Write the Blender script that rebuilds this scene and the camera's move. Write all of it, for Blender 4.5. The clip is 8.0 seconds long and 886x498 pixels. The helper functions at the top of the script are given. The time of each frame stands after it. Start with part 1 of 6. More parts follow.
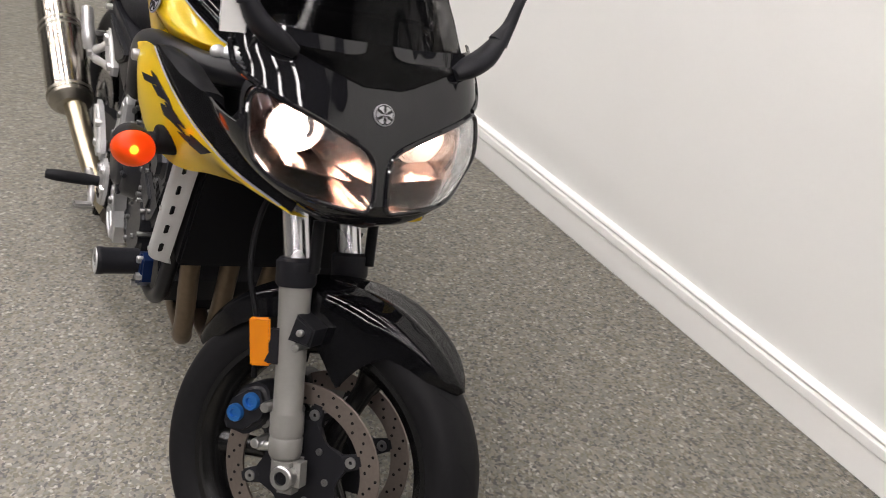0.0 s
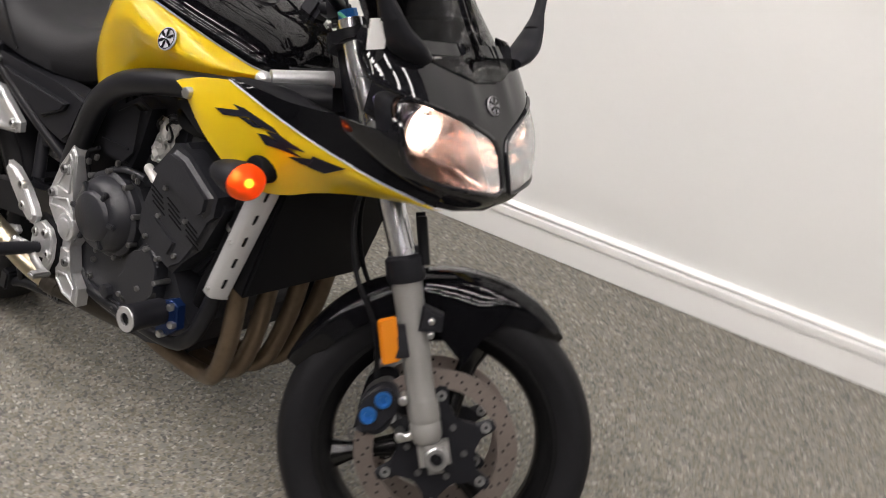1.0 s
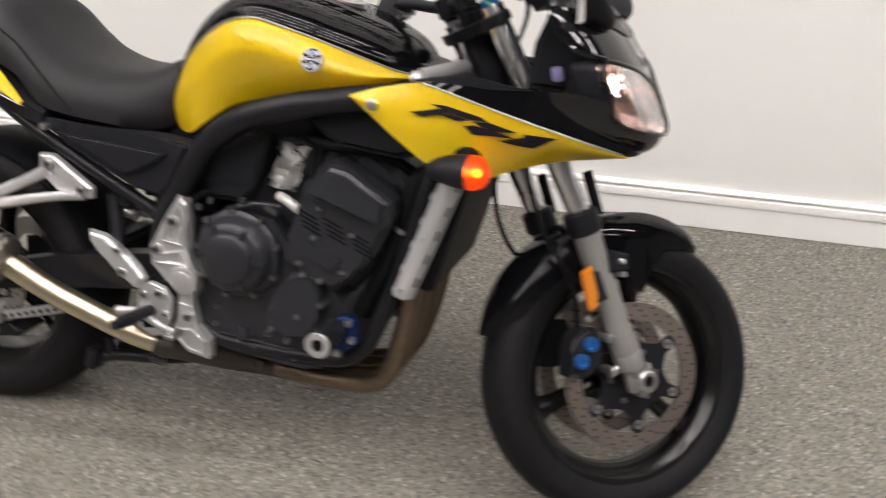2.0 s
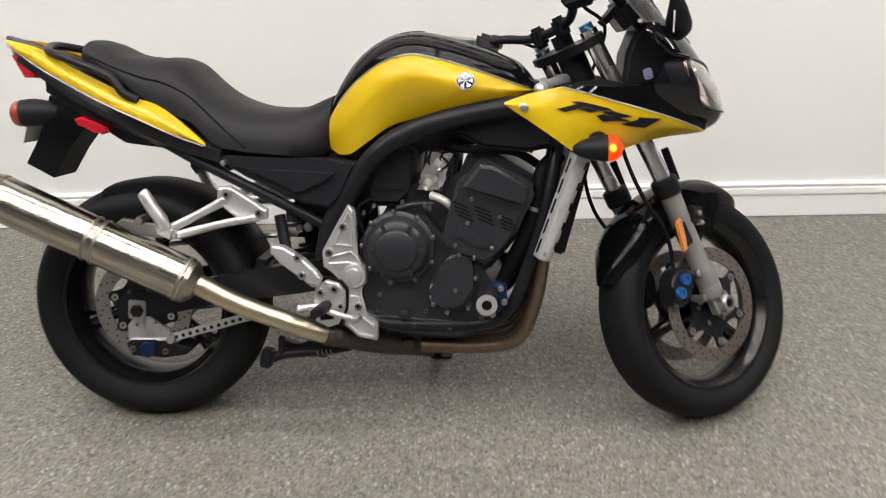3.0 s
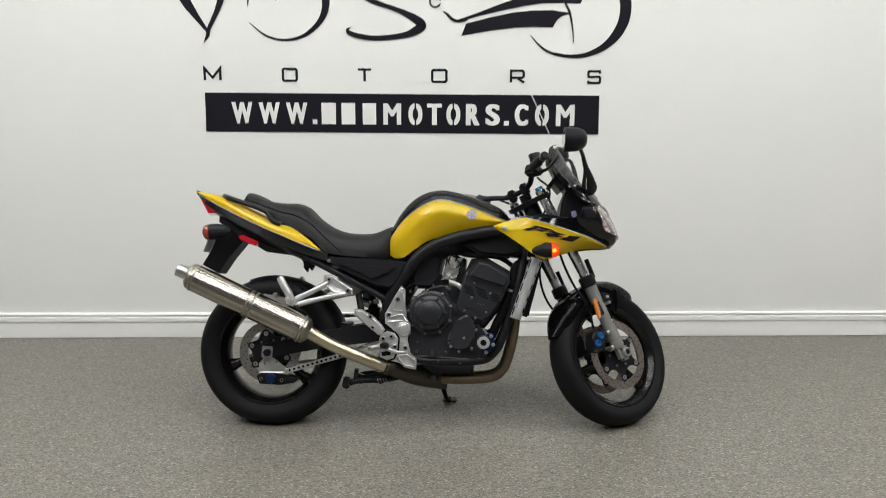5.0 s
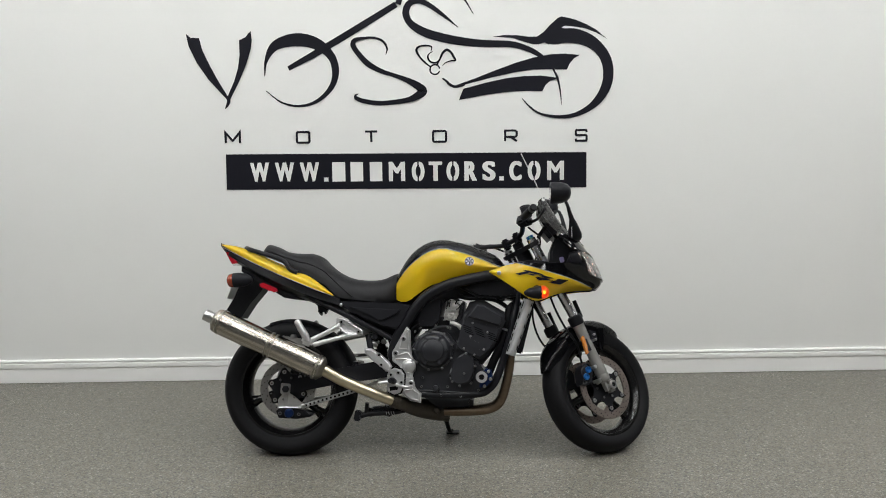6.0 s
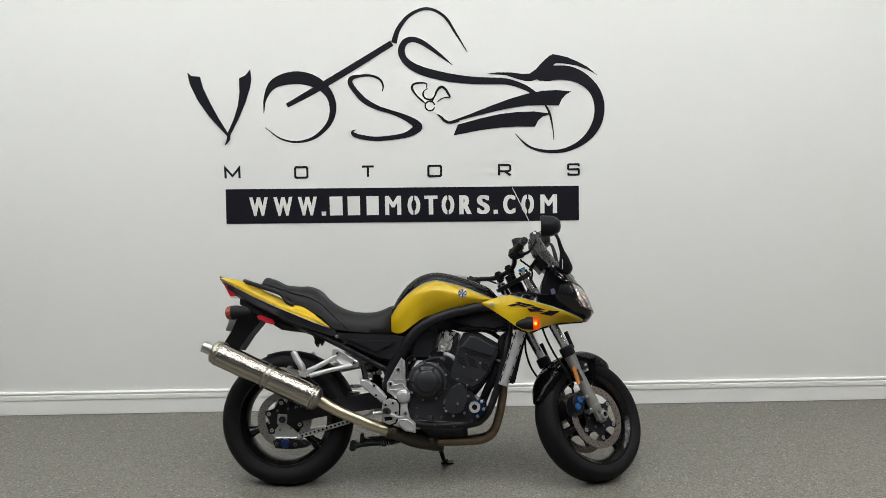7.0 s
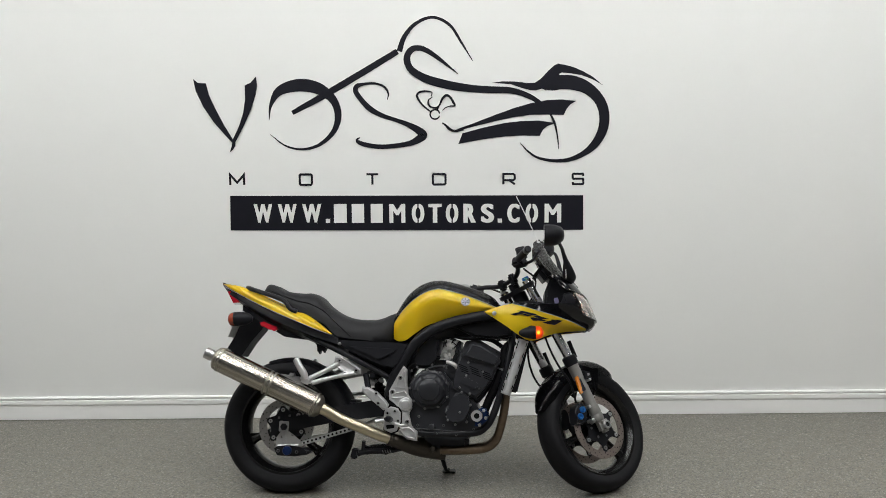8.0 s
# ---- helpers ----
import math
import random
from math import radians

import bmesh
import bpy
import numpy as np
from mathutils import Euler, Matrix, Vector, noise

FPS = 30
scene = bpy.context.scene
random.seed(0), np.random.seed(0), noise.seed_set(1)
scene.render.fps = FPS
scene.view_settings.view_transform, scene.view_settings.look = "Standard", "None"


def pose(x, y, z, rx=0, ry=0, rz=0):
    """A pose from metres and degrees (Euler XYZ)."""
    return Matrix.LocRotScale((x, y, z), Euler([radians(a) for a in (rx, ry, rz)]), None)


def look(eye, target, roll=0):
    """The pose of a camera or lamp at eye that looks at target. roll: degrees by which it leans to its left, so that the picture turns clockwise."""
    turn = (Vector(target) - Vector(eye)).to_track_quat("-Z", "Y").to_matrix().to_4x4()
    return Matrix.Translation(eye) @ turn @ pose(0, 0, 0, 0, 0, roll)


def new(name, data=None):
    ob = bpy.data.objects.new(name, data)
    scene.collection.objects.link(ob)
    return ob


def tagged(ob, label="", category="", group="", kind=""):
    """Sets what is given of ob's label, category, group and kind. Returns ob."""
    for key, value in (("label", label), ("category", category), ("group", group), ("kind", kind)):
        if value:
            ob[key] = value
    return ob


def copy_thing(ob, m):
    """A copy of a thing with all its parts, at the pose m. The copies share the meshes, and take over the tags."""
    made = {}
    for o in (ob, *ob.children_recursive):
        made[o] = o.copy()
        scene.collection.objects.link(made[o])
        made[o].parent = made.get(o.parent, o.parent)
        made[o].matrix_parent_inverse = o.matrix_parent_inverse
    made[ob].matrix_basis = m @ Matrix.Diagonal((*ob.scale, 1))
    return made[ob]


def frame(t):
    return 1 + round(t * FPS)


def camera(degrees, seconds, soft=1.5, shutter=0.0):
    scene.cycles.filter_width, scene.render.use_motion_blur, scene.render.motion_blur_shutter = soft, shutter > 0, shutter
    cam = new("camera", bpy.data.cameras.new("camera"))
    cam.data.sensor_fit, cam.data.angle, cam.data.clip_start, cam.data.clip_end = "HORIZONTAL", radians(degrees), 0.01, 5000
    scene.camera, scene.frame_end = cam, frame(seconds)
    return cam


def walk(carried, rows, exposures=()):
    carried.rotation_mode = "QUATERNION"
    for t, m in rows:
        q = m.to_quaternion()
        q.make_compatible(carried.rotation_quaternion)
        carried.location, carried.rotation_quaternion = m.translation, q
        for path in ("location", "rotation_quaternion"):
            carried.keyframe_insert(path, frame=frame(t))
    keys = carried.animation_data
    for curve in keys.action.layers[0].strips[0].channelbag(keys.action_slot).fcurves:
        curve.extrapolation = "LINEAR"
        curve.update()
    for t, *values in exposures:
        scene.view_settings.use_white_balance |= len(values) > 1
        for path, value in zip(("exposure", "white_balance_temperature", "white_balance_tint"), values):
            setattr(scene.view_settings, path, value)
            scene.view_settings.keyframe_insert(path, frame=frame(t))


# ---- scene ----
cam = camera(51.75, 8.0, soft=0.75, shutter=0.5)
PATH = [
    (0, (1.769, -0.427, 1.467), (0.342, 0.458, 0.380), 4.62),
    (0.2, (1.730, -0.557, 1.477), (0.385, 0.457, 0.397), 6.80),
    (0.5, (1.590, -0.750, 1.456), (0.431, 0.445, 0.347), 6.88),
    (0.7, (1.516, -0.873, 1.484), (0.446, 0.401, 0.375), 7.59),
    (0.9, (1.423, -1.020, 1.459), (0.451, 0.388, 0.423), 6.49),
    (1, (1.358, -1.099, 1.460), (0.462, 0.364, 0.432), 5.75),
    (1.2, (1.251, -1.237, 1.477), (0.526, 0.297, 0.417), 4.28),
    (1.5, (1.063, -1.374, 1.475), (0.560, 0.255, 0.431), 5.72),
    (1.7, (0.894, -1.433, 1.441), (0.502, 0.248, 0.432), 4.70),
    (1.8, (0.830, -1.467, 1.432), (0.448, 0.219, 0.425), 3.39),
    (2, (0.660, -1.522, 1.457), (0.300, 0.152, 0.423), 0.77),
    (2.2, (0.508, -1.594, 1.475), (0.216, 0.123, 0.491), 0.33),
    (3.3, (0.001, -2.348, 1.496), (0.059, -0.535, 0.655), -0.77),
    (3.5, (-0.035, -2.516, 1.509), (0.093, -0.681, 0.725), 0.42),
    (3.8, (-0.091, -2.796, 1.507), (0.085, -0.932, 0.805), 1.31),
    (4, (-0.099, -2.962, 1.522), (0.005, -1.083, 0.843), 0.53),
    (4.2, (-0.103, -3.128, 1.511), (-0.011, -1.221, 0.914), -0.18),
    (4.5, (-0.079, -3.376, 1.533), (-0.037, -1.447, 1.007), 0.18),
    (4.7, (-0.088, -3.532, 1.533), (-0.054, -1.589, 1.058), 0.44),
    (5.8, (-0.093, -4.104, 1.591), (-0.038, -2.131, 1.264), -1.25),
    (6, (-0.075, -4.150, 1.589), (-0.048, -2.173, 1.287), -0.68),
    (6.2, (-0.054, -4.190, 1.593), (-0.024, -2.211, 1.302), -0.71),
    (6.5, (-0.044, -4.227, 1.598), (-0.013, -2.243, 1.346), -0.59),
    (7, (-0.033, -4.243, 1.603), (-0.011, -2.257, 1.371), -0.89),
    (7.5, (-0.027, -4.244, 1.596), (-0.021, -2.257, 1.374), -0.74),
    (8, (-0.025, -4.241, 1.598), (-0.014, -2.253, 1.386), -0.43),
]
walk(cam, [(t, look(eye, target, roll)) for t, eye, target, roll in PATH],
     exposures=[(0, 0.15, 6560, 17), (1, 0.14, 6570, 17), (2.2, 0.23, 6580, 17), (3.5, 0.14, 6480, 11), (4.5, -0.02, 6380, 10), (6, -0.36, 6240, 10), (8, -0.38, 6240, 10)])

import itertools

# ---- light ----
world = bpy.data.worlds.new("world")
scene.world = world
world.use_nodes = True
world.node_tree.nodes["Background"].inputs[0].default_value = (0.8, 0.85, 0.9, 1)
world.node_tree.nodes["Background"].inputs[1].default_value = 0.05
TUBE_GLOW = 27.5
HEADLIGHT_WATTS = 20.0


# ---- materials ----
def material(name, colour, rough=0.5, metal=0.0, coat=0.0, grain=0.0, scale=60.0, bump=0.0, stain=0.0, emit=None, glow=0.0, spec=0.5):
    """Principled surface with grain and stain at two scales."""
    m = bpy.data.materials.new(name)
    m.use_nodes = True
    nt = m.node_tree
    b = nt.nodes["Principled BSDF"]
    b.inputs["Base Color"].default_value = (*colour, 1)
    b.inputs["Roughness"].default_value = rough
    b.inputs["Metallic"].default_value = metal
    b.inputs["Coat Weight"].default_value = coat
    b.inputs["Coat Roughness"].default_value = 0.04
    b.inputs["Specular IOR Level"].default_value = spec
    if emit:
        b.inputs["Emission Color"].default_value = (*emit, 1)
        b.inputs["Emission Strength"].default_value = glow
    if grain or bump or stain:
        co = nt.nodes.new("ShaderNodeTexCoord")
        fine = nt.nodes.new("ShaderNodeTexNoise")
        fine.inputs["Scale"].default_value = scale
        fine.inputs["Detail"].default_value = 4
        broad = nt.nodes.new("ShaderNodeTexNoise")
        broad.inputs["Scale"].default_value = scale / 14
        broad.inputs["Detail"].default_value = 3
        for n in (fine, broad):
            nt.links.new(co.outputs["Object"], n.inputs["Vector"])
        hsv = nt.nodes.new("ShaderNodeHueSaturation")
        hsv.inputs["Color"].default_value = (*colour, 1)
        total = nt.nodes.new("ShaderNodeMath")
        total.operation = "MULTIPLY_ADD"
        mixed = nt.nodes.new("ShaderNodeMath")
        mixed.operation = "MULTIPLY_ADD"
        nt.links.new(fine.outputs["Fac"], total.inputs[0])
        total.inputs[1].default_value = grain * 2
        total.inputs[2].default_value = 1 - grain - stain
        nt.links.new(broad.outputs["Fac"], mixed.inputs[0])
        mixed.inputs[1].default_value = stain * 2
        nt.links.new(total.outputs[0], mixed.inputs[2])
        nt.links.new(mixed.outputs[0], hsv.inputs["Value"])
        nt.links.new(hsv.outputs["Color"], b.inputs["Base Color"])
        ro = nt.nodes.new("ShaderNodeMath")
        ro.operation = "MULTIPLY_ADD"
        nt.links.new(broad.outputs["Fac"], ro.inputs[0])
        ro.inputs[1].default_value = 0.25 * rough
        ro.inputs[2].default_value = rough * 0.88
        nt.links.new(ro.outputs[0], b.inputs["Roughness"])
        if bump:
            bp = nt.nodes.new("ShaderNodeBump")
            bp.inputs["Strength"].default_value = bump
            bp.inputs["Distance"].default_value = 0.002
            nt.links.new(fine.outputs["Fac"], bp.inputs["Height"])
            nt.links.new(bp.outputs["Normal"], b.inputs["Normal"])
    return m


def glassy(name, colour, rough=0.02, through_light=0.9):
    """Tinted clear plastic: a gloss over a see-through body."""
    m = material(name, colour, rough)
    b = m.node_tree.nodes["Principled BSDF"]
    b.inputs["Transmission Weight"].default_value = through_light
    b.inputs["IOR"].default_value = 1.25
    return m


def flake_floor():
    """Grey epoxy floor broadcast with pale, mid and dark vinyl chips."""
    m = material("epoxy_flake", (0.3, 0.3, 0.28), 0.4)
    nt = m.node_tree
    b = nt.nodes["Principled BSDF"]
    b.inputs["Coat Weight"].default_value, b.inputs["Coat Roughness"].default_value = 0.15, 0.3
    b.inputs["Specular IOR Level"].default_value = 0.2
    co = nt.nodes.new("ShaderNodeTexCoord")
    warp = nt.nodes.new("ShaderNodeTexNoise")
    warp.inputs["Scale"].default_value = 130
    shift = nt.nodes.new("ShaderNodeVectorMath")
    shift.operation = "MULTIPLY_ADD"
    shift.inputs[1].default_value = (0.012, 0.012, 0)
    nt.links.new(co.outputs["Object"], warp.inputs["Vector"])
    nt.links.new(warp.outputs["Color"], shift.inputs[0])
    nt.links.new(co.outputs["Object"], shift.inputs[2])
    chips = nt.nodes.new("ShaderNodeTexVoronoi")
    chips.inputs["Scale"].default_value = 165
    nt.links.new(shift.outputs[0], chips.inputs["Vector"])
    ramp = nt.nodes.new("ShaderNodeValToRGB")
    ramp.color_ramp.interpolation = "CONSTANT"
    stops = [(0.0, (0.094, 0.093, 0.087)), (0.13, (0.148, 0.135, 0.106)), (0.34, (0.174, 0.170, 0.150)), (0.66, (0.220, 0.204, 0.167)), (0.88, (0.264, 0.255, 0.226)), (0.97, (0.36, 0.345, 0.308))]
    el = ramp.color_ramp.elements
    for n, (p, c) in enumerate(stops):
        e = el[n] if n < 2 else el.new(p)
        e.position, e.color = p, (*c, 1)
    sep = nt.nodes.new("ShaderNodeSeparateColor")
    nt.links.new(chips.outputs["Color"], sep.inputs[0])
    nt.links.new(sep.outputs[0], ramp.inputs[0])
    broad = nt.nodes.new("ShaderNodeTexNoise")
    broad.inputs["Scale"].default_value = 2.4
    broad.inputs["Detail"].default_value = 5
    nt.links.new(co.outputs["Object"], broad.inputs["Vector"])
    hsv = nt.nodes.new("ShaderNodeHueSaturation")
    val = nt.nodes.new("ShaderNodeMapRange")
    val.inputs["To Min"].default_value, val.inputs["To Max"].default_value = 0.86, 1.12
    nt.links.new(broad.outputs["Fac"], val.inputs["Value"])
    nt.links.new(val.outputs[0], hsv.inputs["Value"])
    nt.links.new(ramp.outputs[0], hsv.inputs["Color"])
    nt.links.new(hsv.outputs[0], b.inputs["Base Color"])
    rr = nt.nodes.new("ShaderNodeMapRange")
    rr.inputs["To Min"].default_value, rr.inputs["To Max"].default_value = 0.28, 0.44
    nt.links.new(broad.outputs["Fac"], rr.inputs["Value"])
    nt.links.new(rr.outputs[0], b.inputs["Roughness"])
    bp = nt.nodes.new("ShaderNodeBump")
    bp.inputs["Strength"].default_value, bp.inputs["Distance"].default_value = 0.35, 0.001
    nt.links.new(sep.outputs[1], bp.inputs["Height"])
    nt.links.new(bp.outputs["Normal"], b.inputs["Normal"])
    return m


FLOOR = flake_floor()
WALL = material("wall_paint", (0.78, 0.785, 0.765), 0.55, grain=0.01, scale=90, bump=0.05, stain=0.012)
# grey of the unseen walls, set low so gloss black reflects little light
UNSEEN_WALL = material("unseen_wall_grey", (0.30, 0.30, 0.295), 0.6, grain=0.02, scale=60, stain=0.03)
CEILING = material("dark_ceiling_paint", (0.035, 0.035, 0.037), 0.8, grain=0.1, scale=40)
TRIM = material("trim_paint", (0.89, 0.89, 0.875), 0.3, grain=0.01, scale=50, stain=0.02)
VINYL = material("black_vinyl", (0.010, 0.010, 0.015), 0.45, grain=0.05, scale=30, spec=0.15)
WHITE_VINYL = material("white_vinyl", (0.8, 0.8, 0.78), 0.4, grain=0.02, scale=30)
YELLOW = material("yellow_paint", (1.0, 0.74, 0.014), 0.33, metal=0.03, coat=1.0, grain=0.02, scale=600)
BLACK = material("gloss_black_paint", (0.0075, 0.0076, 0.0092), 0.45, coat=1.0, spec=0.0)
SATIN = material("satin_black_paint", (0.0105, 0.0107, 0.0130), 0.34, grain=0.12, scale=120, spec=0.2)
PLASTIC = material("black_plastic", (0.0112, 0.0114, 0.0142), 0.46, grain=0.15, scale=300, bump=0.15, spec=0.16)
CAST = material("black_engine_casting", (0.0185, 0.0192, 0.0232), 0.36, metal=0.05, grain=0.2, scale=220, bump=0.2, stain=0.1, spec=0.42)
RUBBER = material("tyre_rubber", (0.0085, 0.0085, 0.0096), 0.58, grain=0.2, scale=90, bump=0.15, stain=0.15, spec=0.12)
HOSE = material("black_hose", (0.0065, 0.0065, 0.0076), 0.5, spec=0.09)
LEATHER = material("seat_vinyl", (0.0095, 0.0095, 0.0110), 0.48, grain=0.15, scale=420, bump=0.35, stain=0.05, spec=0.25)
SILVER = material("silver_casting", (0.57, 0.57, 0.575), 0.36, metal=0.72, grain=0.08, scale=160, bump=0.08, stain=0.10)
ANODISED = material("clear_anodised_aluminium", (0.56, 0.565, 0.575), 0.44, metal=0.5, grain=0.05, scale=160, stain=0.08)
BRIGHT_CAST = material("raw_aluminium_casting", (0.62, 0.61, 0.59), 0.42, metal=0.45, grain=0.12, scale=120, bump=0.1, stain=0.15)
GREY = material("grey_fork_paint", (0.22, 0.215, 0.205), 0.42, metal=0.3, grain=0.05, scale=160, stain=0.05)
ENGINE_BOLT = material("dull_engine_bolt", (0.19, 0.19, 0.19), 0.4, metal=0.9, grain=0.1, scale=200)
FORK_CHROME = material("worn_fork_chrome", (0.78, 0.78, 0.80), 0.27, metal=1.0, stain=0.06, scale=90)
STEEL = material("zinc_steel", (0.55, 0.55, 0.55), 0.32, metal=1.0, grain=0.1, scale=150, stain=0.1)
DISC = material("brake_disc_steel", (0.275, 0.232, 0.208), 0.39, metal=0.9, grain=0.15, scale=160, stain=0.12)
def brushed_can():
    """Titanium sheet brushed along the can, with streaks of lamp reflection painted into its colour."""
    m = material("brushed_titanium_can", (0.43, 0.395, 0.335), 0.25, metal=1.0)
    nt = m.node_tree
    b = nt.nodes["Principled BSDF"]
    b.inputs["Anisotropic"].default_value, b.inputs["Anisotropic Rotation"].default_value = 0.75, 0.25
    brush = nt.nodes.new("ShaderNodeTangent")
    brush.direction_type, brush.axis = "RADIAL", "Z"
    nt.links.new(brush.outputs[0], b.inputs["Tangent"])
    co, stretch, lines, streak_tone = (nt.nodes.new("ShaderNode" + n) for n in ("TexCoord", "Mapping", "TexNoise", "ValToRGB"))
    # long pale and dark colour bands stand for reflected lamp rows
    stretch.inputs["Scale"].default_value = (150, 150, 1.2)
    lines.inputs["Scale"].default_value, lines.inputs["Detail"].default_value = 1.0, 3
    streak_tone.color_ramp.elements[0].position, streak_tone.color_ramp.elements[0].color = 0.36, (0.30, 0.275, 0.235, 1)
    streak_tone.color_ramp.elements[1].position, streak_tone.color_ramp.elements[1].color = 0.64, (0.66, 0.62, 0.55, 1)
    nt.links.new(co.outputs["Object"], stretch.inputs["Vector"])
    nt.links.new(stretch.outputs[0], lines.inputs["Vector"])
    nt.links.new(lines.outputs["Fac"], streak_tone.inputs[0])
    nt.links.new(streak_tone.outputs[0], b.inputs["Base Color"])
    return m


MUFFLER = brushed_can()
CAN_END = material("dull_can_end", (0.36, 0.335, 0.29), 0.34, metal=1.0, grain=0.08, scale=120, stain=0.08)
PIPE = material("heat_tinted_pipe", (0.60, 0.53, 0.38), 0.32, metal=1.0, stain=0.12, scale=60)
COLLECTOR = material("sooty_collector", (0.060, 0.050, 0.040), 0.5, metal=0.5, grain=0.25, scale=70, stain=0.3)
REAR_DISC = material("bright_disc_steel", (0.36, 0.35, 0.335), 0.36, metal=0.95, grain=0.12, scale=160, stain=0.12)
HEADER = material("rusty_header_pipe", (0.16, 0.118, 0.080), 0.42, metal=0.75, grain=0.25, scale=70, stain=0.25)
BLUE = material("blue_anodised", (0.03, 0.17, 0.50), 0.3, metal=0.7)
NAVY = material("dark_blue_anodised", (0.008, 0.026, 0.100), 0.35, metal=0.6, stain=0.1, scale=90)
AMBER = material("amber_reflector", (0.60, 0.19, 0.006), 0.25, coat=0.6)
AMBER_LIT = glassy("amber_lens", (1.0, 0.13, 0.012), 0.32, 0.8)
AMBER_LIT.node_tree.nodes["Principled BSDF"].inputs["Emission Color"].default_value = (1.0, 0.10, 0.010, 1)
AMBER_LIT.node_tree.nodes["Principled BSDF"].inputs["Emission Strength"].default_value = 0.25
AMBER_CORE = material("amber_bulb", (1.0, 0.5, 0.1), 0.4, emit=(1.0, 0.40, 0.06), glow=12.0)
RED = material("red_lens", (0.45, 0.010, 0.022), 0.2, coat=0.8)
AMBER_OFF = material("amber_signal_lens", (0.27, 0.040, 0.016), 0.25, coat=0.6)
CLEAR = glassy("headlight_lens", (1, 1, 1), 0.01, 1.0)
SCREEN = glassy("smoked_screen", (0.009, 0.009, 0.010), 0.03, 0.8)
MIRROR_GLASS = material("mirror_glass", (0.62, 0.63, 0.65), 0.01, metal=1.0)
REFLECTOR = material("chrome_reflector", (0.50, 0.39, 0.35), 0.17, metal=1.0)
LAMP_BOWL = material("matt_lamp_bowl", (0.85, 0.78, 0.74), 0.42, metal=1.0)
BULB = material("headlight_bulb", (1, 1, 1), 0.3, emit=(1.0, 0.78, 0.62), glow=140.0)
BULB_DIM = material("headlight_pilot_bulb", (1, 1, 1), 0.3, emit=(1.0, 0.70, 0.52), glow=50.0)
LILAC = material("pale_lilac", (0.30, 0.27, 0.48), 0.35)
TAG = material("white_paper_tag", (0.8, 0.8, 0.79), 0.6, grain=0.03, scale=100)
DECAL_SILVER = material("silver_decal", (0.42, 0.42, 0.44), 0.40, metal=0.6)
RIM_BLACK = material("gloss_black_rim", (0.0045, 0.0045, 0.0048), 0.22, spec=0.5, stain=0.1, scale=60)
GREEN = material("green_tag", (0.15, 0.55, 0.35), 0.5)
TUBE = material("tube_light", (1, 1, 1), 0.5, emit=(1.0, 0.98, 0.93), glow=TUBE_GLOW)
HOUSING = material("white_lamp_housing", (0.8, 0.8, 0.8), 0.4)


# ---- mesh helpers ----
def part(name, bm, mat, parent=None, label="", sharp=38, m=None):
    """Links a bmesh as one mesh object under a thing or a part."""
    if m is not None:
        bm.transform(m)
    bmesh.ops.recalc_face_normals(bm, faces=bm.faces)
    me = bpy.data.meshes.new(name)
    bm.to_mesh(me)
    bm.free()
    me.materials.append(mat)
    me.polygons.foreach_set("use_smooth", [True] * len(me.polygons))
    me.set_sharp_from_angle(angle=radians(sharp))
    ob = new(name, me)
    ob.parent = parent
    if label:
        tagged(ob, label)
    return ob


def smoothed(pts, steps):
    """Catmull-Rom points through the given ones."""
    q = [np.array(p, float) for p in pts]
    if steps < 2 or len(q) < 3:
        return q
    q = [2 * q[0] - q[1], *q, 2 * q[-1] - q[-2]]
    out = []
    for a, b, c, d in zip(q, q[1:], q[2:], q[3:]):
        for k in range(steps):
            s = k / steps
            out.append(0.5 * (2 * b + (c - a) * s + (2 * a - 5 * b + 4 * c - d) * s * s + (3 * b - a - 3 * c + d) * s ** 3))
    return out + [q[-2]]


def flow(x, xs, ys):
    """A smooth curve through the given values."""
    xs, ys = np.array(xs, float), np.array(ys, float)
    slope = np.gradient(ys, xs)
    i = int(min(max(np.searchsorted(xs, x) - 1, 0), len(xs) - 2))
    h = xs[i + 1] - xs[i]
    t = min(max((x - xs[i]) / h, 0.0), 1.0)
    return ((1 + 2 * t) * (1 - t) ** 2 * ys[i] + t * (1 - t) ** 2 * h * slope[i] + t * t * (3 - 2 * t) * ys[i + 1] + t * t * (t - 1) * h * slope[i + 1])


def skin(bm, rings, closed=True, caps=True):
    """Faces between rings of points."""
    vs = [[bm.verts.new(tuple(p)) for p in r] for r in rings]
    n = len(rings[0])
    for a, b in zip(vs, vs[1:]):
        for i in range(n if closed else n - 1):
            j = (i + 1) % n
            bm.faces.new((a[i], a[j], b[j], b[i]))
    if caps and closed:
        bm.faces.new(vs[0][::-1])
        bm.faces.new(vs[-1])
    return bm


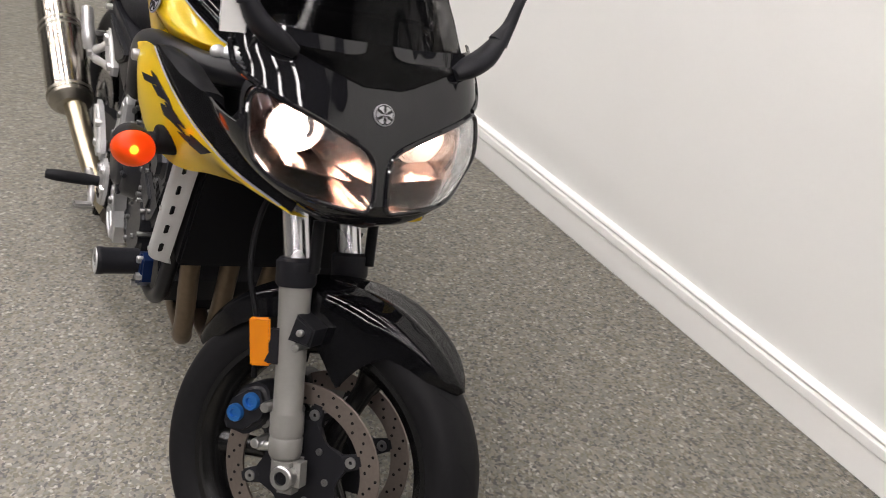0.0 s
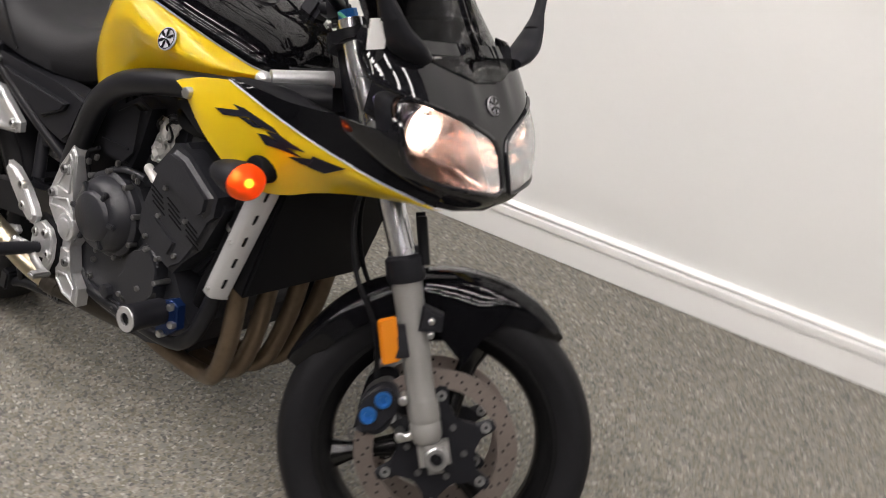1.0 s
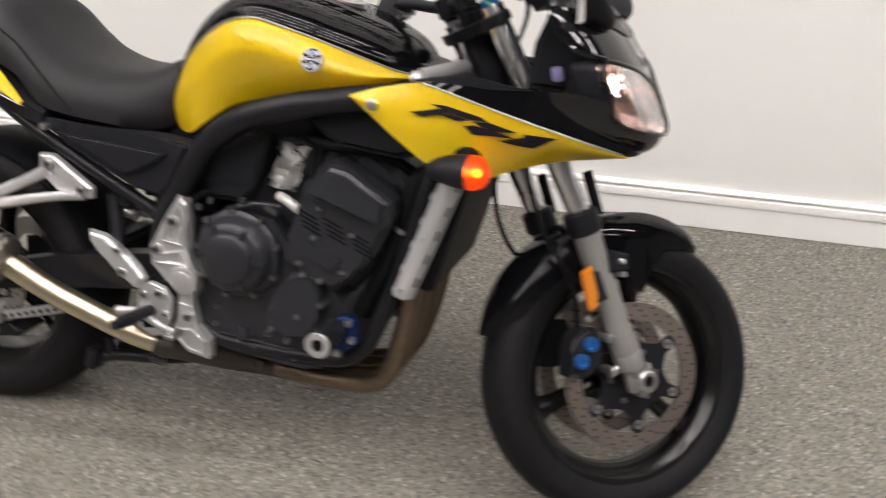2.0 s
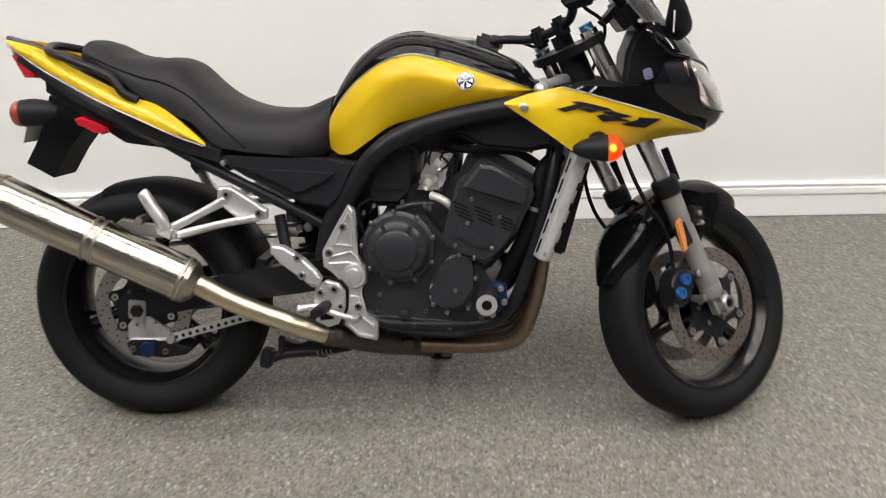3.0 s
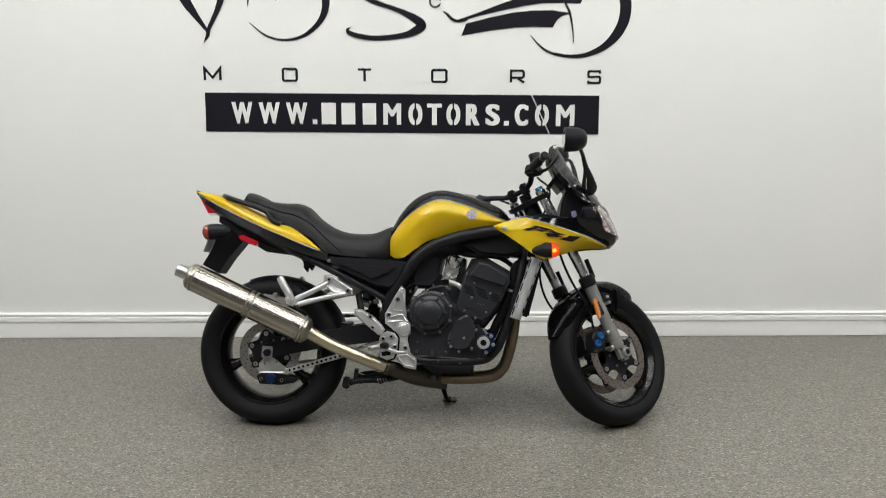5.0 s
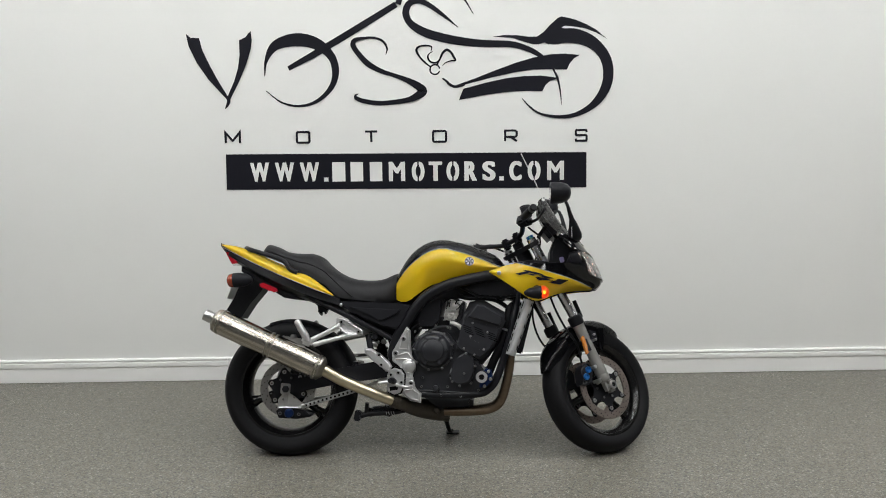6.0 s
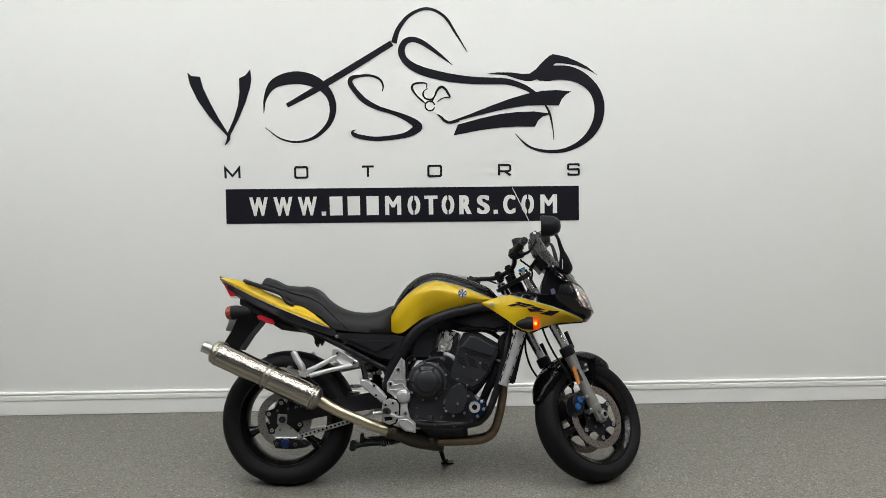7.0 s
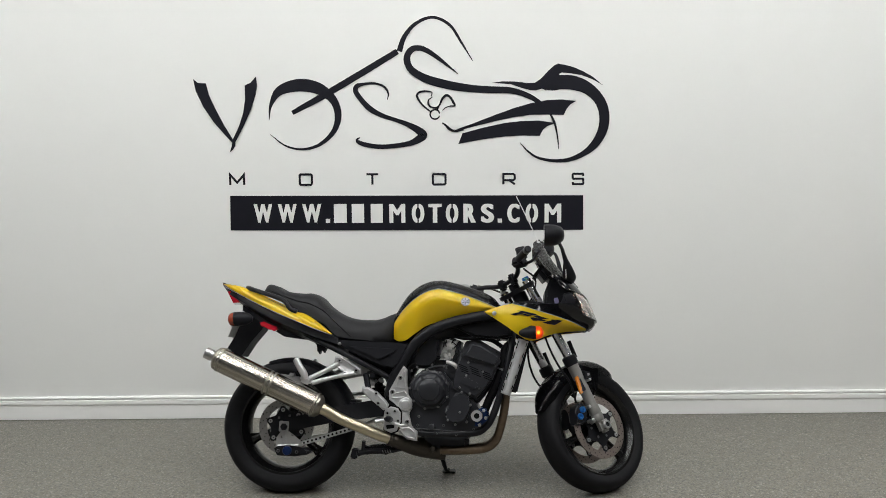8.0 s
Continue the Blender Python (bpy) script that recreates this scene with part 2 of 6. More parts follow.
def sweep(pts, radius, seg=14, steps=6, flat=1.0, bm=None, caps=True):
    """A round bar along a smooth line; radius one number or one for each point; flat squeezes it sideways."""
    bm = bm or bmesh.new()
    rad = [radius] * len(pts) if isinstance(radius, (int, float)) else list(radius)
    line = smoothed([(*p, r) for p, r in zip(pts, rad)], steps)
    cs = [Vector(p[:3]) for p in line]
    up = Vector((0.013, 1, 0.017))
    rings = []
    for i, c in enumerate(cs):
        d = (cs[min(i + 1, len(cs) - 1)] - cs[max(i - 1, 0)]).normalized()
        side = up - d * up.dot(d)
        if side.length < 0.05:
            side = Vector((1, 0, 0)) - d * d.x
        side.normalize()
        up = side if i else side
        other = d.cross(side)
        r = float(line[i][3])
        rings.append([c + side * (r * flat * math.cos(a)) + other * (r * math.sin(a)) for a in np.linspace(0, 2 * math.pi, seg, endpoint=False)])
    return skin(bm, rings, caps=caps)


def slab(outline, v0, v1, bevel=0.004, bm=None, steps=1, lift=None, inset=0.0):
    """A plate with its outline in the side plane, from v0 (outer face, bevelled) to v1. lift(u, w) moves it sideways."""
    bm = bm or bmesh.new()
    pts = smoothed([*outline, outline[0]], steps)[:-1] if steps > 1 else outline
    a = [bm.verts.new((p[0], v0, p[1])) for p in pts]
    b = [bm.verts.new((p[0], v1, p[1])) for p in pts]
    top = bm.faces.new(a)
    bm.faces.new(b[::-1])
    n = len(pts)
    for i in range(n):
        bm.faces.new((a[i], b[i], b[(i + 1) % n], a[(i + 1) % n]))
    if bevel:
        bmesh.ops.bevel(bm, geom=list(top.edges), offset=bevel, segments=3, affect="EDGES", clamp_overlap=True)
    if inset:
        flat = max((f for f in bm.faces if all(abs(v.co.y - v0) < 1e-5 for v in f.verts)), key=lambda f: f.calc_area())
        bmesh.ops.inset_region(bm, faces=[flat], thickness=inset, depth=0.0)
        for v in flat.verts:
            v.co.y += 0.0035 if v1 > v0 else -0.0035
    if lift:
        for v in bm.verts:
            v.co.y += lift(v.co.x, v.co.z)
    return bm


def lathe(profile, centre, seg=64, closed=False, bm=None):
    """Turns a profile of (radius, offset along the axle) round a cross-wise axle."""
    bm = bm or bmesh.new()
    c = Vector(centre)
    prof = [*profile, profile[0]] if closed else profile
    rings = [[c + Vector((r * math.cos(t), a, r * math.sin(t))) for t in np.linspace(0, 2 * math.pi, seg, endpoint=False)] for r, a in prof]
    skin(bm, rings, caps=False)
    if closed:
        bmesh.ops.remove_doubles(bm, verts=bm.verts, dist=1e-5)
    return bm


def drum(centre, r, v0, v1, seg=28, bevel=0.003, bm=None):
    """A short cylinder lying across, with eased rims."""
    b = min(bevel, r * 0.4, abs(v1 - v0) * 0.4)
    s = 1 if v1 > v0 else -1
    return lathe([(0.0004, v0), (r - b, v0), (r - b * 0.3, v0 + s * b * 0.3), (r, v0 + s * b), (r, v1 - s * b), (r - b * 0.3, v1 - s * b * 0.3), (r - b, v1), (0.0004, v1)], (centre[0], 0, centre[1]), seg, bm=bm)


def block(centre, size, turn=(0, 0, 0), bevel=0.004, bm=None):
    """A box with eased edges."""
    piece = bmesh.new()
    bmesh.ops.create_cube(piece, size=1.0)
    bmesh.ops.scale(piece, vec=size, verts=piece.verts)
    if bevel:
        bmesh.ops.bevel(piece, geom=list(piece.edges), offset=bevel, segments=2, affect="EDGES", clamp_overlap=True)
    piece.transform(pose(*centre, *turn))
    if bm is None:
        return piece
    me = bpy.data.meshes.new("join")
    piece.to_mesh(me)
    piece.free()
    bm.from_mesh(me)
    bpy.data.meshes.remove(me)
    return bm


def rod(a, b, r, seg=12, bm=None):
    return sweep([a, b], r, seg, 1, bm=bm)


def cap_bolt(u, w, v, s, parent, r=0.009, name="bolt", mat=None):
    """Socket-head bolt facing sideways: bright head with a dark socket."""
    head = part(name, lathe([(r * 0.5, s * (v - 0.003)), (r * 0.52, s * v), (r * 0.86, s * v), (r, s * (v - 0.002)), (r, s * (v - 0.015))], (u, 0, w), 16), mat or STEEL, parent)
    part("socket", drum((u, w), r * 0.52, s * (v - 0.0025), s * (v - 0.012), 6, 0.0005), HOSE, head)
    return head


def ball(centre, r, squash=(1, 1, 1), bm=None, seg=16):
    bm = bm or bmesh.new()
    m = Matrix.Translation(centre) @ Matrix.Diagonal((*squash, 1))
    bmesh.ops.create_uvsphere(bm, u_segments=seg, v_segments=seg // 2, radius=r, matrix=m)
    return bm


def mirrored(bm):
    other = bm.copy()
    other.transform(Matrix.Diagonal((1, -1, 1, 1)))
    bmesh.ops.reverse_faces(other, faces=other.faces)
    return other


# ---- the room ----
WALL_Y = 1.172
X0, X1, Y0, TOP = -7.0, 8.0, -8.0, 3.6


def quad_box(name, lo, hi, mat, label, category, bevel=0.0):
    c = [(a + b) / 2 for a, b in zip(lo, hi)]
    s = [b - a for a, b in zip(lo, hi)]
    return tagged(part(name, block(c, s, bevel=bevel), mat), label, category, kind="structure")


quad_box("floor", (X0 - 0.2, Y0 - 0.2, -0.15), (X1 + 0.2, WALL_Y + 0.2, 0.0), FLOOR, "grey epoxy floor with fine flake speckle", "floor")
quad_box("wall_north", (X0 - 0.2, WALL_Y, 0.0), (X1 + 0.2, WALL_Y + 0.15, TOP), WALL, "plain off-white painted showroom wall", "wall")
# three unseen walls added to close the room and darken what paint reflects
quad_box("wall_south", (X0 - 0.2, Y0 - 0.15, 0.0), (X1 + 0.2, Y0, TOP), UNSEEN_WALL, "unseen wall added behind the viewer, grey to dim reflections", "wall")
quad_box("wall_west", (X0 - 0.15, Y0, 0.0), (X0, WALL_Y, TOP), UNSEEN_WALL, "unseen added side wall, grey to dim reflections", "wall")
quad_box("wall_east", (X1, Y0, 0.0), (X1 + 0.15, WALL_Y, TOP), UNSEEN_WALL, "unseen added end wall, grey to dim reflections", "wall")
quad_box("ceiling", (X0 - 0.2, Y0 - 0.2, TOP), (X1 + 0.2, WALL_Y + 0.2, TOP + 0.1), CEILING, "dark painted open showroom ceiling", "ceiling")


def baseboard(name, x0, x1):
    """Tall skirting board with a moulded cap."""
    prof = [(0, 0.0), (0.014, 0.0), (0.0145, 0.084), (0.0125, 0.087), (0.0125, 0.0905), (0.0205, 0.093), (0.0215, 0.105), (0.0205, 0.116), (0.0125, 0.1195), (0.0120, 0.124), (0.0190, 0.1265), (0.0205, 0.132), (0.0165, 0.1375), (0.008, 0.1395), (0, 0.140)]
    bm = bmesh.new()
    skin(bm, [[(x, WALL_Y - d, z + 0.003) for d, z in prof] for x in (x0, x1)])
    return tagged(part(name, bm, TRIM, sharp=30), "white moulded baseboard along the wall", "baseboard", kind="structure")


baseboard("baseboard", X0, -1.2955)
baseboard("baseboard", -1.294, X1)

# ceiling lamps
ROWS_OF_LAMPS = [(x, y) for y in (-3.1, -2.1, -1.1, -0.1) for x in (-4.2, -2.8, -1.4, 0.0, 1.4, 2.8, 4.2)]


def ceiling_lamp():
    root = tagged(new("ceiling_light"), "long white strip light on the dark ceiling, switched on", "light", group="ceiling lights")
    part("housing", block((0, 0, -0.025), (1.32, 0.16, 0.048), bevel=0.006), HOUSING, root)
    bow = [(0.070 * math.cos(a), -0.049 - 0.042 * math.sin(a)) for a in np.linspace(0, math.pi, 11)]
    part("diffuser", skin(bmesh.new(), [[(x, y, z) for y, z in bow] for x in (-0.62, 0.62)]), TUBE, root, "glowing white wraparound diffuser")
    for x in (-0.637, 0.637):
        part("end_cap", block((x, 0, -0.071), (0.03, 0.15, 0.046), bevel=0.006), HOUSING, root)
    return root


lamp = ceiling_lamp()
lamp.matrix_basis = pose(*ROWS_OF_LAMPS[0], TOP)
for x, y in ROWS_OF_LAMPS[1:]:
    copy_thing(lamp, pose(x, y, TOP))

# wall graphic
graphic = tagged(new("wall_graphic"), "black vinyl motorcycle line logo on white wall", "wall decal")
SIGN_Y = WALL_Y - 0.003
layers = itertools.cycle([0.0, 0.0004, 0.0008, 0.0012, 0.0016, 0.0020, 0.0024])


def wall_shape(name, bm, mat, parent, label=""):
    bmesh.ops.recalc_face_normals(bm, faces=bm.faces)
    return part(name, bm, mat, parent, label, sharp=30)


def flat_mesh(points, y, depth=0.0015):
    bm = bmesh.new()
    a = [bm.verts.new((x, y, z)) for x, z in points]
    b = [bm.verts.new((x, y + depth, z)) for x, z in points]
    bm.faces.new(a)
    n = len(a)
    for i in range(n):
        bm.faces.new((a[i], b[i], b[(i + 1) % n], a[(i + 1) % n]))
    return bm


def stroke(rows):
    """A brushed line of changing width."""
    line = smoothed(rows, 8)
    lo, hi = [], []
    for i, p in enumerate(line):
        d = line[min(i + 1, len(line) - 1)][:2] - line[max(i - 1, 0)][:2]
        d = d / (np.hypot(*d) + 1e-9)
        n = np.array((-d[1], d[0])) * max(p[2], 0.002) / 2
        lo.append(p[:2] - n)
        hi.append(p[:2] + n)
    bm = bmesh.new()
    y = SIGN_Y - next(layers)
    skin(bm, [[(a[0], y, a[1]), (b[0], y, b[1]), (b[0], y + 0.0003, b[1]), (a[0], y + 0.0003, a[1])] for a, b in zip(lo, hi)])
    wall_shape("swoosh", bm, VINYL, graphic)


def blade(rows):
    wall_shape("blade", flat_mesh(rows, SIGN_Y - next(layers), 0.0003), VINYL, graphic)


stroke([(-1.009, 1.788, 0.0033), (-0.996, 1.876, 0.0199), (-0.942, 1.958, 0.0532), (-0.825, 1.990, 0.0731), (-0.710, 1.967, 0.0665), (-0.628, 1.898, 0.0465), (-0.604, 1.809, 0.0399), (-0.632, 1.720, 0.0299), (-0.716, 1.644, 0.0199), (-0.817, 1.618, 0.0133), (-0.916, 1.639, 0.0100), (-1.004, 1.705, 0.0033)])
stroke([(-0.872, 1.830, 0.026), (-0.700, 1.921, 0.038), (-0.460, 2.058, 0.038), (-0.252, 2.180, 0.034)])
stroke([(-0.241, 2.180, 0.0333), (-0.210, 2.264, 0.0266), (-0.144, 2.338, 0.0199), (-0.044, 2.373, 0.0166), (0.054, 2.328, 0.0166), (0.120, 2.230, 0.0133), (0.186, 2.123, 0.0033)])
stroke([(0.1, 2.048, 0.0033), (0.064, 2.078, 0.0099), (0.015, 2.117, 0.0198), (-0.043, 2.16, 0.0264), (-0.086, 2.186, 0.0297), (-0.122, 2.198, 0.0314), (-0.161, 2.194, 0.0347), (-0.188, 2.168, 0.0379), (-0.197, 2.13, 0.0396), (-0.18, 2.084, 0.0396), (-0.134, 2.045, 0.0445), (-0.069, 2.015, 0.0495), (0.013, 1.992, 0.0495), (0.095, 1.975, 0.0478), (0.194, 1.962, 0.0429), (0.293, 1.956, 0.0396), (0.392, 1.953, 0.0363), (0.458, 1.939, 0.033), (0.525, 1.912, 0.0297), (0.581, 1.878, 0.0231)])
stroke([(-0.315, 1.901, 0.0033), (-0.308, 1.937, 0.0099), (-0.33, 1.976, 0.0132), (-0.382, 1.996, 0.0132), (-0.448, 1.994, 0.0165), (-0.491, 1.982, 0.0264), (-0.499, 1.953, 0.0297), (-0.47, 1.907, 0.0297), (-0.416, 1.85, 0.033), (-0.344, 1.81, 0.0264), (-0.272, 1.786, 0.0231), (-0.2, 1.759, 0.0297), (-0.137, 1.725, 0.0429), (-0.108, 1.695, 0.0495), (-0.138, 1.669, 0.0429), (-0.202, 1.644, 0.0297), (-0.342, 1.629, 0.0264), (-0.441, 1.641, 0.0264), (-0.487, 1.658, 0.0231), (-0.493, 1.674, 0.0132), (-0.476, 1.684, 0.0033)])
stroke([(-0.058, 1.917, 0.0033), (-0.054, 1.943, 0.0066), (-0.087, 1.95, 0.0099), (-0.126, 1.944, 0.0115), (-0.14, 1.921, 0.0132), (-0.118, 1.882, 0.0099), (-0.088, 1.852, 0.0099), (-0.059, 1.829, 0.0066)])
stroke([(-0.048, 1.917, 0.0033), (-0.071, 1.901, 0.0066), (-0.075, 1.878, 0.0099), (-0.059, 1.858, 0.0099), (-0.029, 1.854, 0.0099), (-0.009, 1.87, 0.0099), (0.008, 1.906, 0.0132), (0.032, 1.925, 0.0149), (0.055, 1.912, 0.0132), (0.071, 1.886, 0.0132), (0.08, 1.866, 0.0099), (0.054, 1.863, 0.0066), (0.027, 1.854, 0.0049), (0.007, 1.838, 0.0033)])
stroke([(-0.009, 1.807, 0.0049), (-0.019, 1.794, 0.0083), (-0.033, 1.788, 0.0083), (-0.049, 1.791, 0.0083), (-0.061, 1.802, 0.0083), (-0.064, 1.817, 0.0083), (-0.059, 1.832, 0.0083), (-0.046, 1.841, 0.0083), (-0.03, 1.842, 0.0083), (-0.016, 1.835, 0.0083), (-0.009, 1.82, 0.0083)])
stroke([(-0.012, 1.861, 0.0066), (-0.026, 1.838, 0.0066)])
stroke([(0.608, 1.985, 0.066), (0.651, 1.993, 0.0891), (0.707, 1.997, 0.0825), (0.773, 1.993, 0.0825), (0.846, 1.967, 0.0726), (0.909, 1.917, 0.0627), (0.946, 1.856, 0.0611), (0.959, 1.784, 0.0594), (0.946, 1.709, 0.0561), (0.907, 1.64, 0.0478), (0.847, 1.586, 0.0347), (0.766, 1.549, 0.0248), (0.69, 1.539, 0.0198), (0.616, 1.546, 0.0165), (0.556, 1.564, 0.0132), (0.506, 1.6, 0.0099), (0.463, 1.647, 0.0033)])
stroke([(0.64, 1.812, 0.0099), (0.663, 1.769, 0.0132), (0.677, 1.716, 0.0099), (0.686, 1.66, 0.0066), (0.69, 1.607, 0.0033)])
stroke([(0.006, 1.766, 0.0066), (0.029, 1.749, 0.0132), (0.049, 1.729, 0.0165), (0.082, 1.718, 0.0149), (0.132, 1.729, 0.0165)])
blade([(-1.445, 2.031), (-1.42, 2.008), (-1.371, 2.004), (-1.355, 1.936), (-1.319, 1.854), (-1.271, 1.759), (-1.215, 1.663), (-1.229, 1.659), (-1.273, 1.709), (-1.329, 1.773), (-1.391, 1.868), (-1.432, 1.96)])
blade([(-1.078, 2.042), (-1.073, 1.987), (-1.082, 1.938), (-1.112, 1.851), (-1.155, 1.76), (-1.209, 1.662), (-1.21, 1.639), (-1.227, 1.617), (-1.244, 1.604), (-1.233, 1.636), (-1.225, 1.676), (-1.185, 1.757), (-1.159, 1.832), (-1.146, 1.907), (-1.145, 1.991), (-1.109, 2.007)])
blade([(0.297, 1.996), (0.36, 2.004), (0.442, 2.002), (0.508, 1.993), (0.548, 1.994), (0.585, 2.018), (0.624, 2.06), (0.664, 2.095), (0.684, 2.104), (0.723, 2.097), (0.773, 2.084), (0.829, 2.06), (0.889, 2.027), (0.948, 1.977), (0.889, 2.011), (0.823, 2.036), (0.756, 2.048), (0.704, 2.052), (0.69, 2.043), (0.684, 2.0), (0.614, 1.949), (0.591, 1.96), (0.558, 1.95), (0.525, 1.951), (0.475, 1.964), (0.409, 1.987)])
blade([(0.082, 1.725), (0.192, 1.763), (0.308, 1.807), (0.425, 1.848), (0.524, 1.876), (0.624, 1.894), (0.707, 1.897), (0.793, 1.888), (0.76, 1.869), (0.737, 1.843), (0.72, 1.807), (0.624, 1.81), (0.524, 1.809), (0.424, 1.795), (0.308, 1.771), (0.192, 1.743), (0.092, 1.717)])
blade([(0.125, 1.705), (0.258, 1.739), (0.374, 1.763), (0.474, 1.773), (0.574, 1.775), (0.677, 1.76), (0.623, 1.743), (0.597, 1.72), (0.58, 1.686), (0.473, 1.689), (0.374, 1.684), (0.257, 1.67), (0.1, 1.642)])


def words(name, body, x0, x1, z0, z1, y, mat, parent, bold=0.0, thick=0.0):
    """One built-in letter stretched to a given box on the wall, made heavier by overlaid copies."""
    cu = bpy.data.curves.new(name, "FONT")
    cu.body, cu.offset, cu.extrude = body, bold, 0.0008
    tmp = new(name, cu)
    dg = bpy.context.evaluated_depsgraph_get()
    me = bpy.data.meshes.new_from_object(tmp.evaluated_get(dg))
    bpy.data.objects.remove(tmp)
    co = np.zeros(len(me.vertices) * 3)
    me.vertices.foreach_get("co", co)
    co = co.reshape(-1, 3)
    lo, hi = co.min(0), co.max(0)
    verts, faces = [], []
    for k, dx in enumerate((-thick, 0.0, thick) if thick else (0.0,)):
        first = len(verts)
        xs = x0 + thick + dx + (co[:, 0] - lo[0]) / (hi[0] - lo[0]) * (x1 - x0 - 2 * thick)
        zs = z0 + (co[:, 1] - lo[1]) / (hi[1] - lo[1]) * (z1 - z0)
        verts += [(a, y - 0.00025 * k - c, b) for a, b, c in zip(xs, zs, co[:, 2] - lo[2])]
        faces += [[first + i for i in p.vertices] for p in me.polygons]
    solid = bpy.data.meshes.new(name)
    solid.from_pydata(verts, [], faces)
    solid.materials.append(mat)
    ob = new(name, solid)
    ob.parent = parent
    return ob


def ribbon(points, wide, y, depth=0.0015, bm=None):
    """A flat mitred strip along straight strokes."""
    bm = bm or bmesh.new()
    pts = [Vector(p) for p in points]
    ring = []
    loop = (pts[0] - pts[-1]).length < 1e-6
    for i, p in enumerate(pts):
        a = pts[i - 1] if i else (pts[-2] if loop else None)
        b = pts[i + 1] if i + 1 < len(pts) else (pts[1] if loop else None)
        da = (p - a).normalized() if a is not None else (b - p).normalized()
        db = (b - p).normalized() if b is not None else da
        n = Vector((-(da + db).y, (da + db).x)).normalized()
        k = wide / 2 / max(0.35, n.dot(Vector((-da.y, da.x))))
        lo, hi = p - n * k, p + n * k
        ring.append([(lo.x, y, lo.y), (hi.x, y, hi.y), (hi.x, y + depth, hi.y), (lo.x, y + depth, lo.y)])
    return skin(bm, ring, caps=not loop)


LETTERS = {
    "M": [[(0, 0), (0, 1), (0.5, 0.22), (1, 1), (1, 0)]],
    "O": [[(0.5, 1), (0.08, 1), (0, 0.9), (0, 0.1), (0.08, 0), (0.92, 0), (1, 0.1), (1, 0.9), (0.92, 1), (0.5, 1)]],
    "T": [[(0, 1), (1, 1)], [(0.5, 0.95), (0.5, 0)]],
    "R": [[(0, 0), (0, 1), (0.88, 1), (1, 0.88), (1, 0.52), (0.88, 0.4), (0.05, 0.4)], [(0.5, 0.4), (1.02, 0)]],
    "S": [[(1, 0.8), (0.96, 1), (0.06, 1), (0, 0.92), (0, 0.60), (0.06, 0.52), (0.94, 0.52), (1, 0.44), (1, 0.08), (0.94, 0), (0.04, 0), (0, 0.2)]],
}
for letter, x, wide in (("M", -1.254, 0.094), ("O", -0.844, 0.084), ("T", -0.450, 0.082), ("O", -0.058, 0.087), ("R", 0.359, 0.079), ("S", 0.769, 0.075)):
    z = 1.405 - 0.005 * (x + 1.25)
    bm = bmesh.new()
    for k, line in enumerate(LETTERS[letter]):
        ribbon([(x + 0.006 + px * (wide - 0.012), z + 0.006 + pz * 0.061) for px, pz in line], 0.0125, SIGN_Y - 0.0003 * k, bm=bm)
    part("letter", bm, VINYL, graphic)

banner = tagged(part("banner", flat_mesh([(-1.254, 1.142), (0.840, 1.129), (0.838, 1.335), (-1.251, 1.347)], SIGN_Y), VINYL), "black vinyl banner strip with white web address lettering", "banner")
BY = SIGN_Y - 0.0012
for letter, x, x1 in (("W", -1.114, -1.004), ("W", -0.971, -0.859), ("W", -0.827, -0.714), ("M", -0.312, -0.217), ("O", -0.179, -0.104), ("T", -0.080, -0.001), ("O", 0.023, 0.098), ("R", 0.127, 0.202), ("S", 0.232, 0.309), ("C", 0.388, 0.461), ("O", 0.496, 0.571), ("M", 0.609, 0.708)):
    z = 1.185 - 0.0062 * (x + 1.11)
    words("lettering", letter, x, x1, z, z + 0.112, BY, WHITE_VINYL, banner, 0.0 if letter in "MW" else 0.02, 0.0055)
    if letter in "O":
        c = (x + x1) / 2
        part("stencil_gap", flat_mesh([(c - 0.004, z - 0.002), (c + 0.004, z - 0.002), (c + 0.004, z + 0.114), (c - 0.004, z + 0.114)], BY - 0.0028, 0.001), VINYL, banner)
for x, wide, high in ((-0.688, 0.025, 0.024), (0.331, 0.026, 0.024), (-0.640, 0.076, 0.112), (-0.534, 0.073, 0.112), (-0.422, 0.072, 0.112)):
    z = 1.185 - 0.0062 * (x + 1.11)
    part("full_stop" if high < 0.05 else "letter_bar", flat_mesh([(x, z), (x + wide, z), (x + wide, z + high), (x, z + high)], BY, 0.001), WHITE_VINYL, banner)


# ---- the motorcycle: u forward, v to its left, w up from the ground, leaning on its side stand ----
bike = tagged(new("motorcycle"), "yellow and black half-faired sport motorcycle leaning on its side stand", "motorcycle")
bike.matrix_basis = pose(0.0, -0.039, 0.007, -14.0, 0, -4.3)

# steering turned to the left about the raked head
RAKE, STEER_DEG, FOOT = radians(25.5), 38.0, Vector((0.775, 0, 0))
HEAD_AXIS = Vector((-math.sin(RAKE), 0, math.cos(RAKE)))
STEER = Matrix.Translation(FOOT) @ Matrix.Rotation(radians(STEER_DEG), 4, HEAD_AXIS) @ Matrix.Translation(-FOOT)
HUB = Vector((0.707, 0, 0.284))
REAR = Vector((-0.747, -0.040, 0.285))


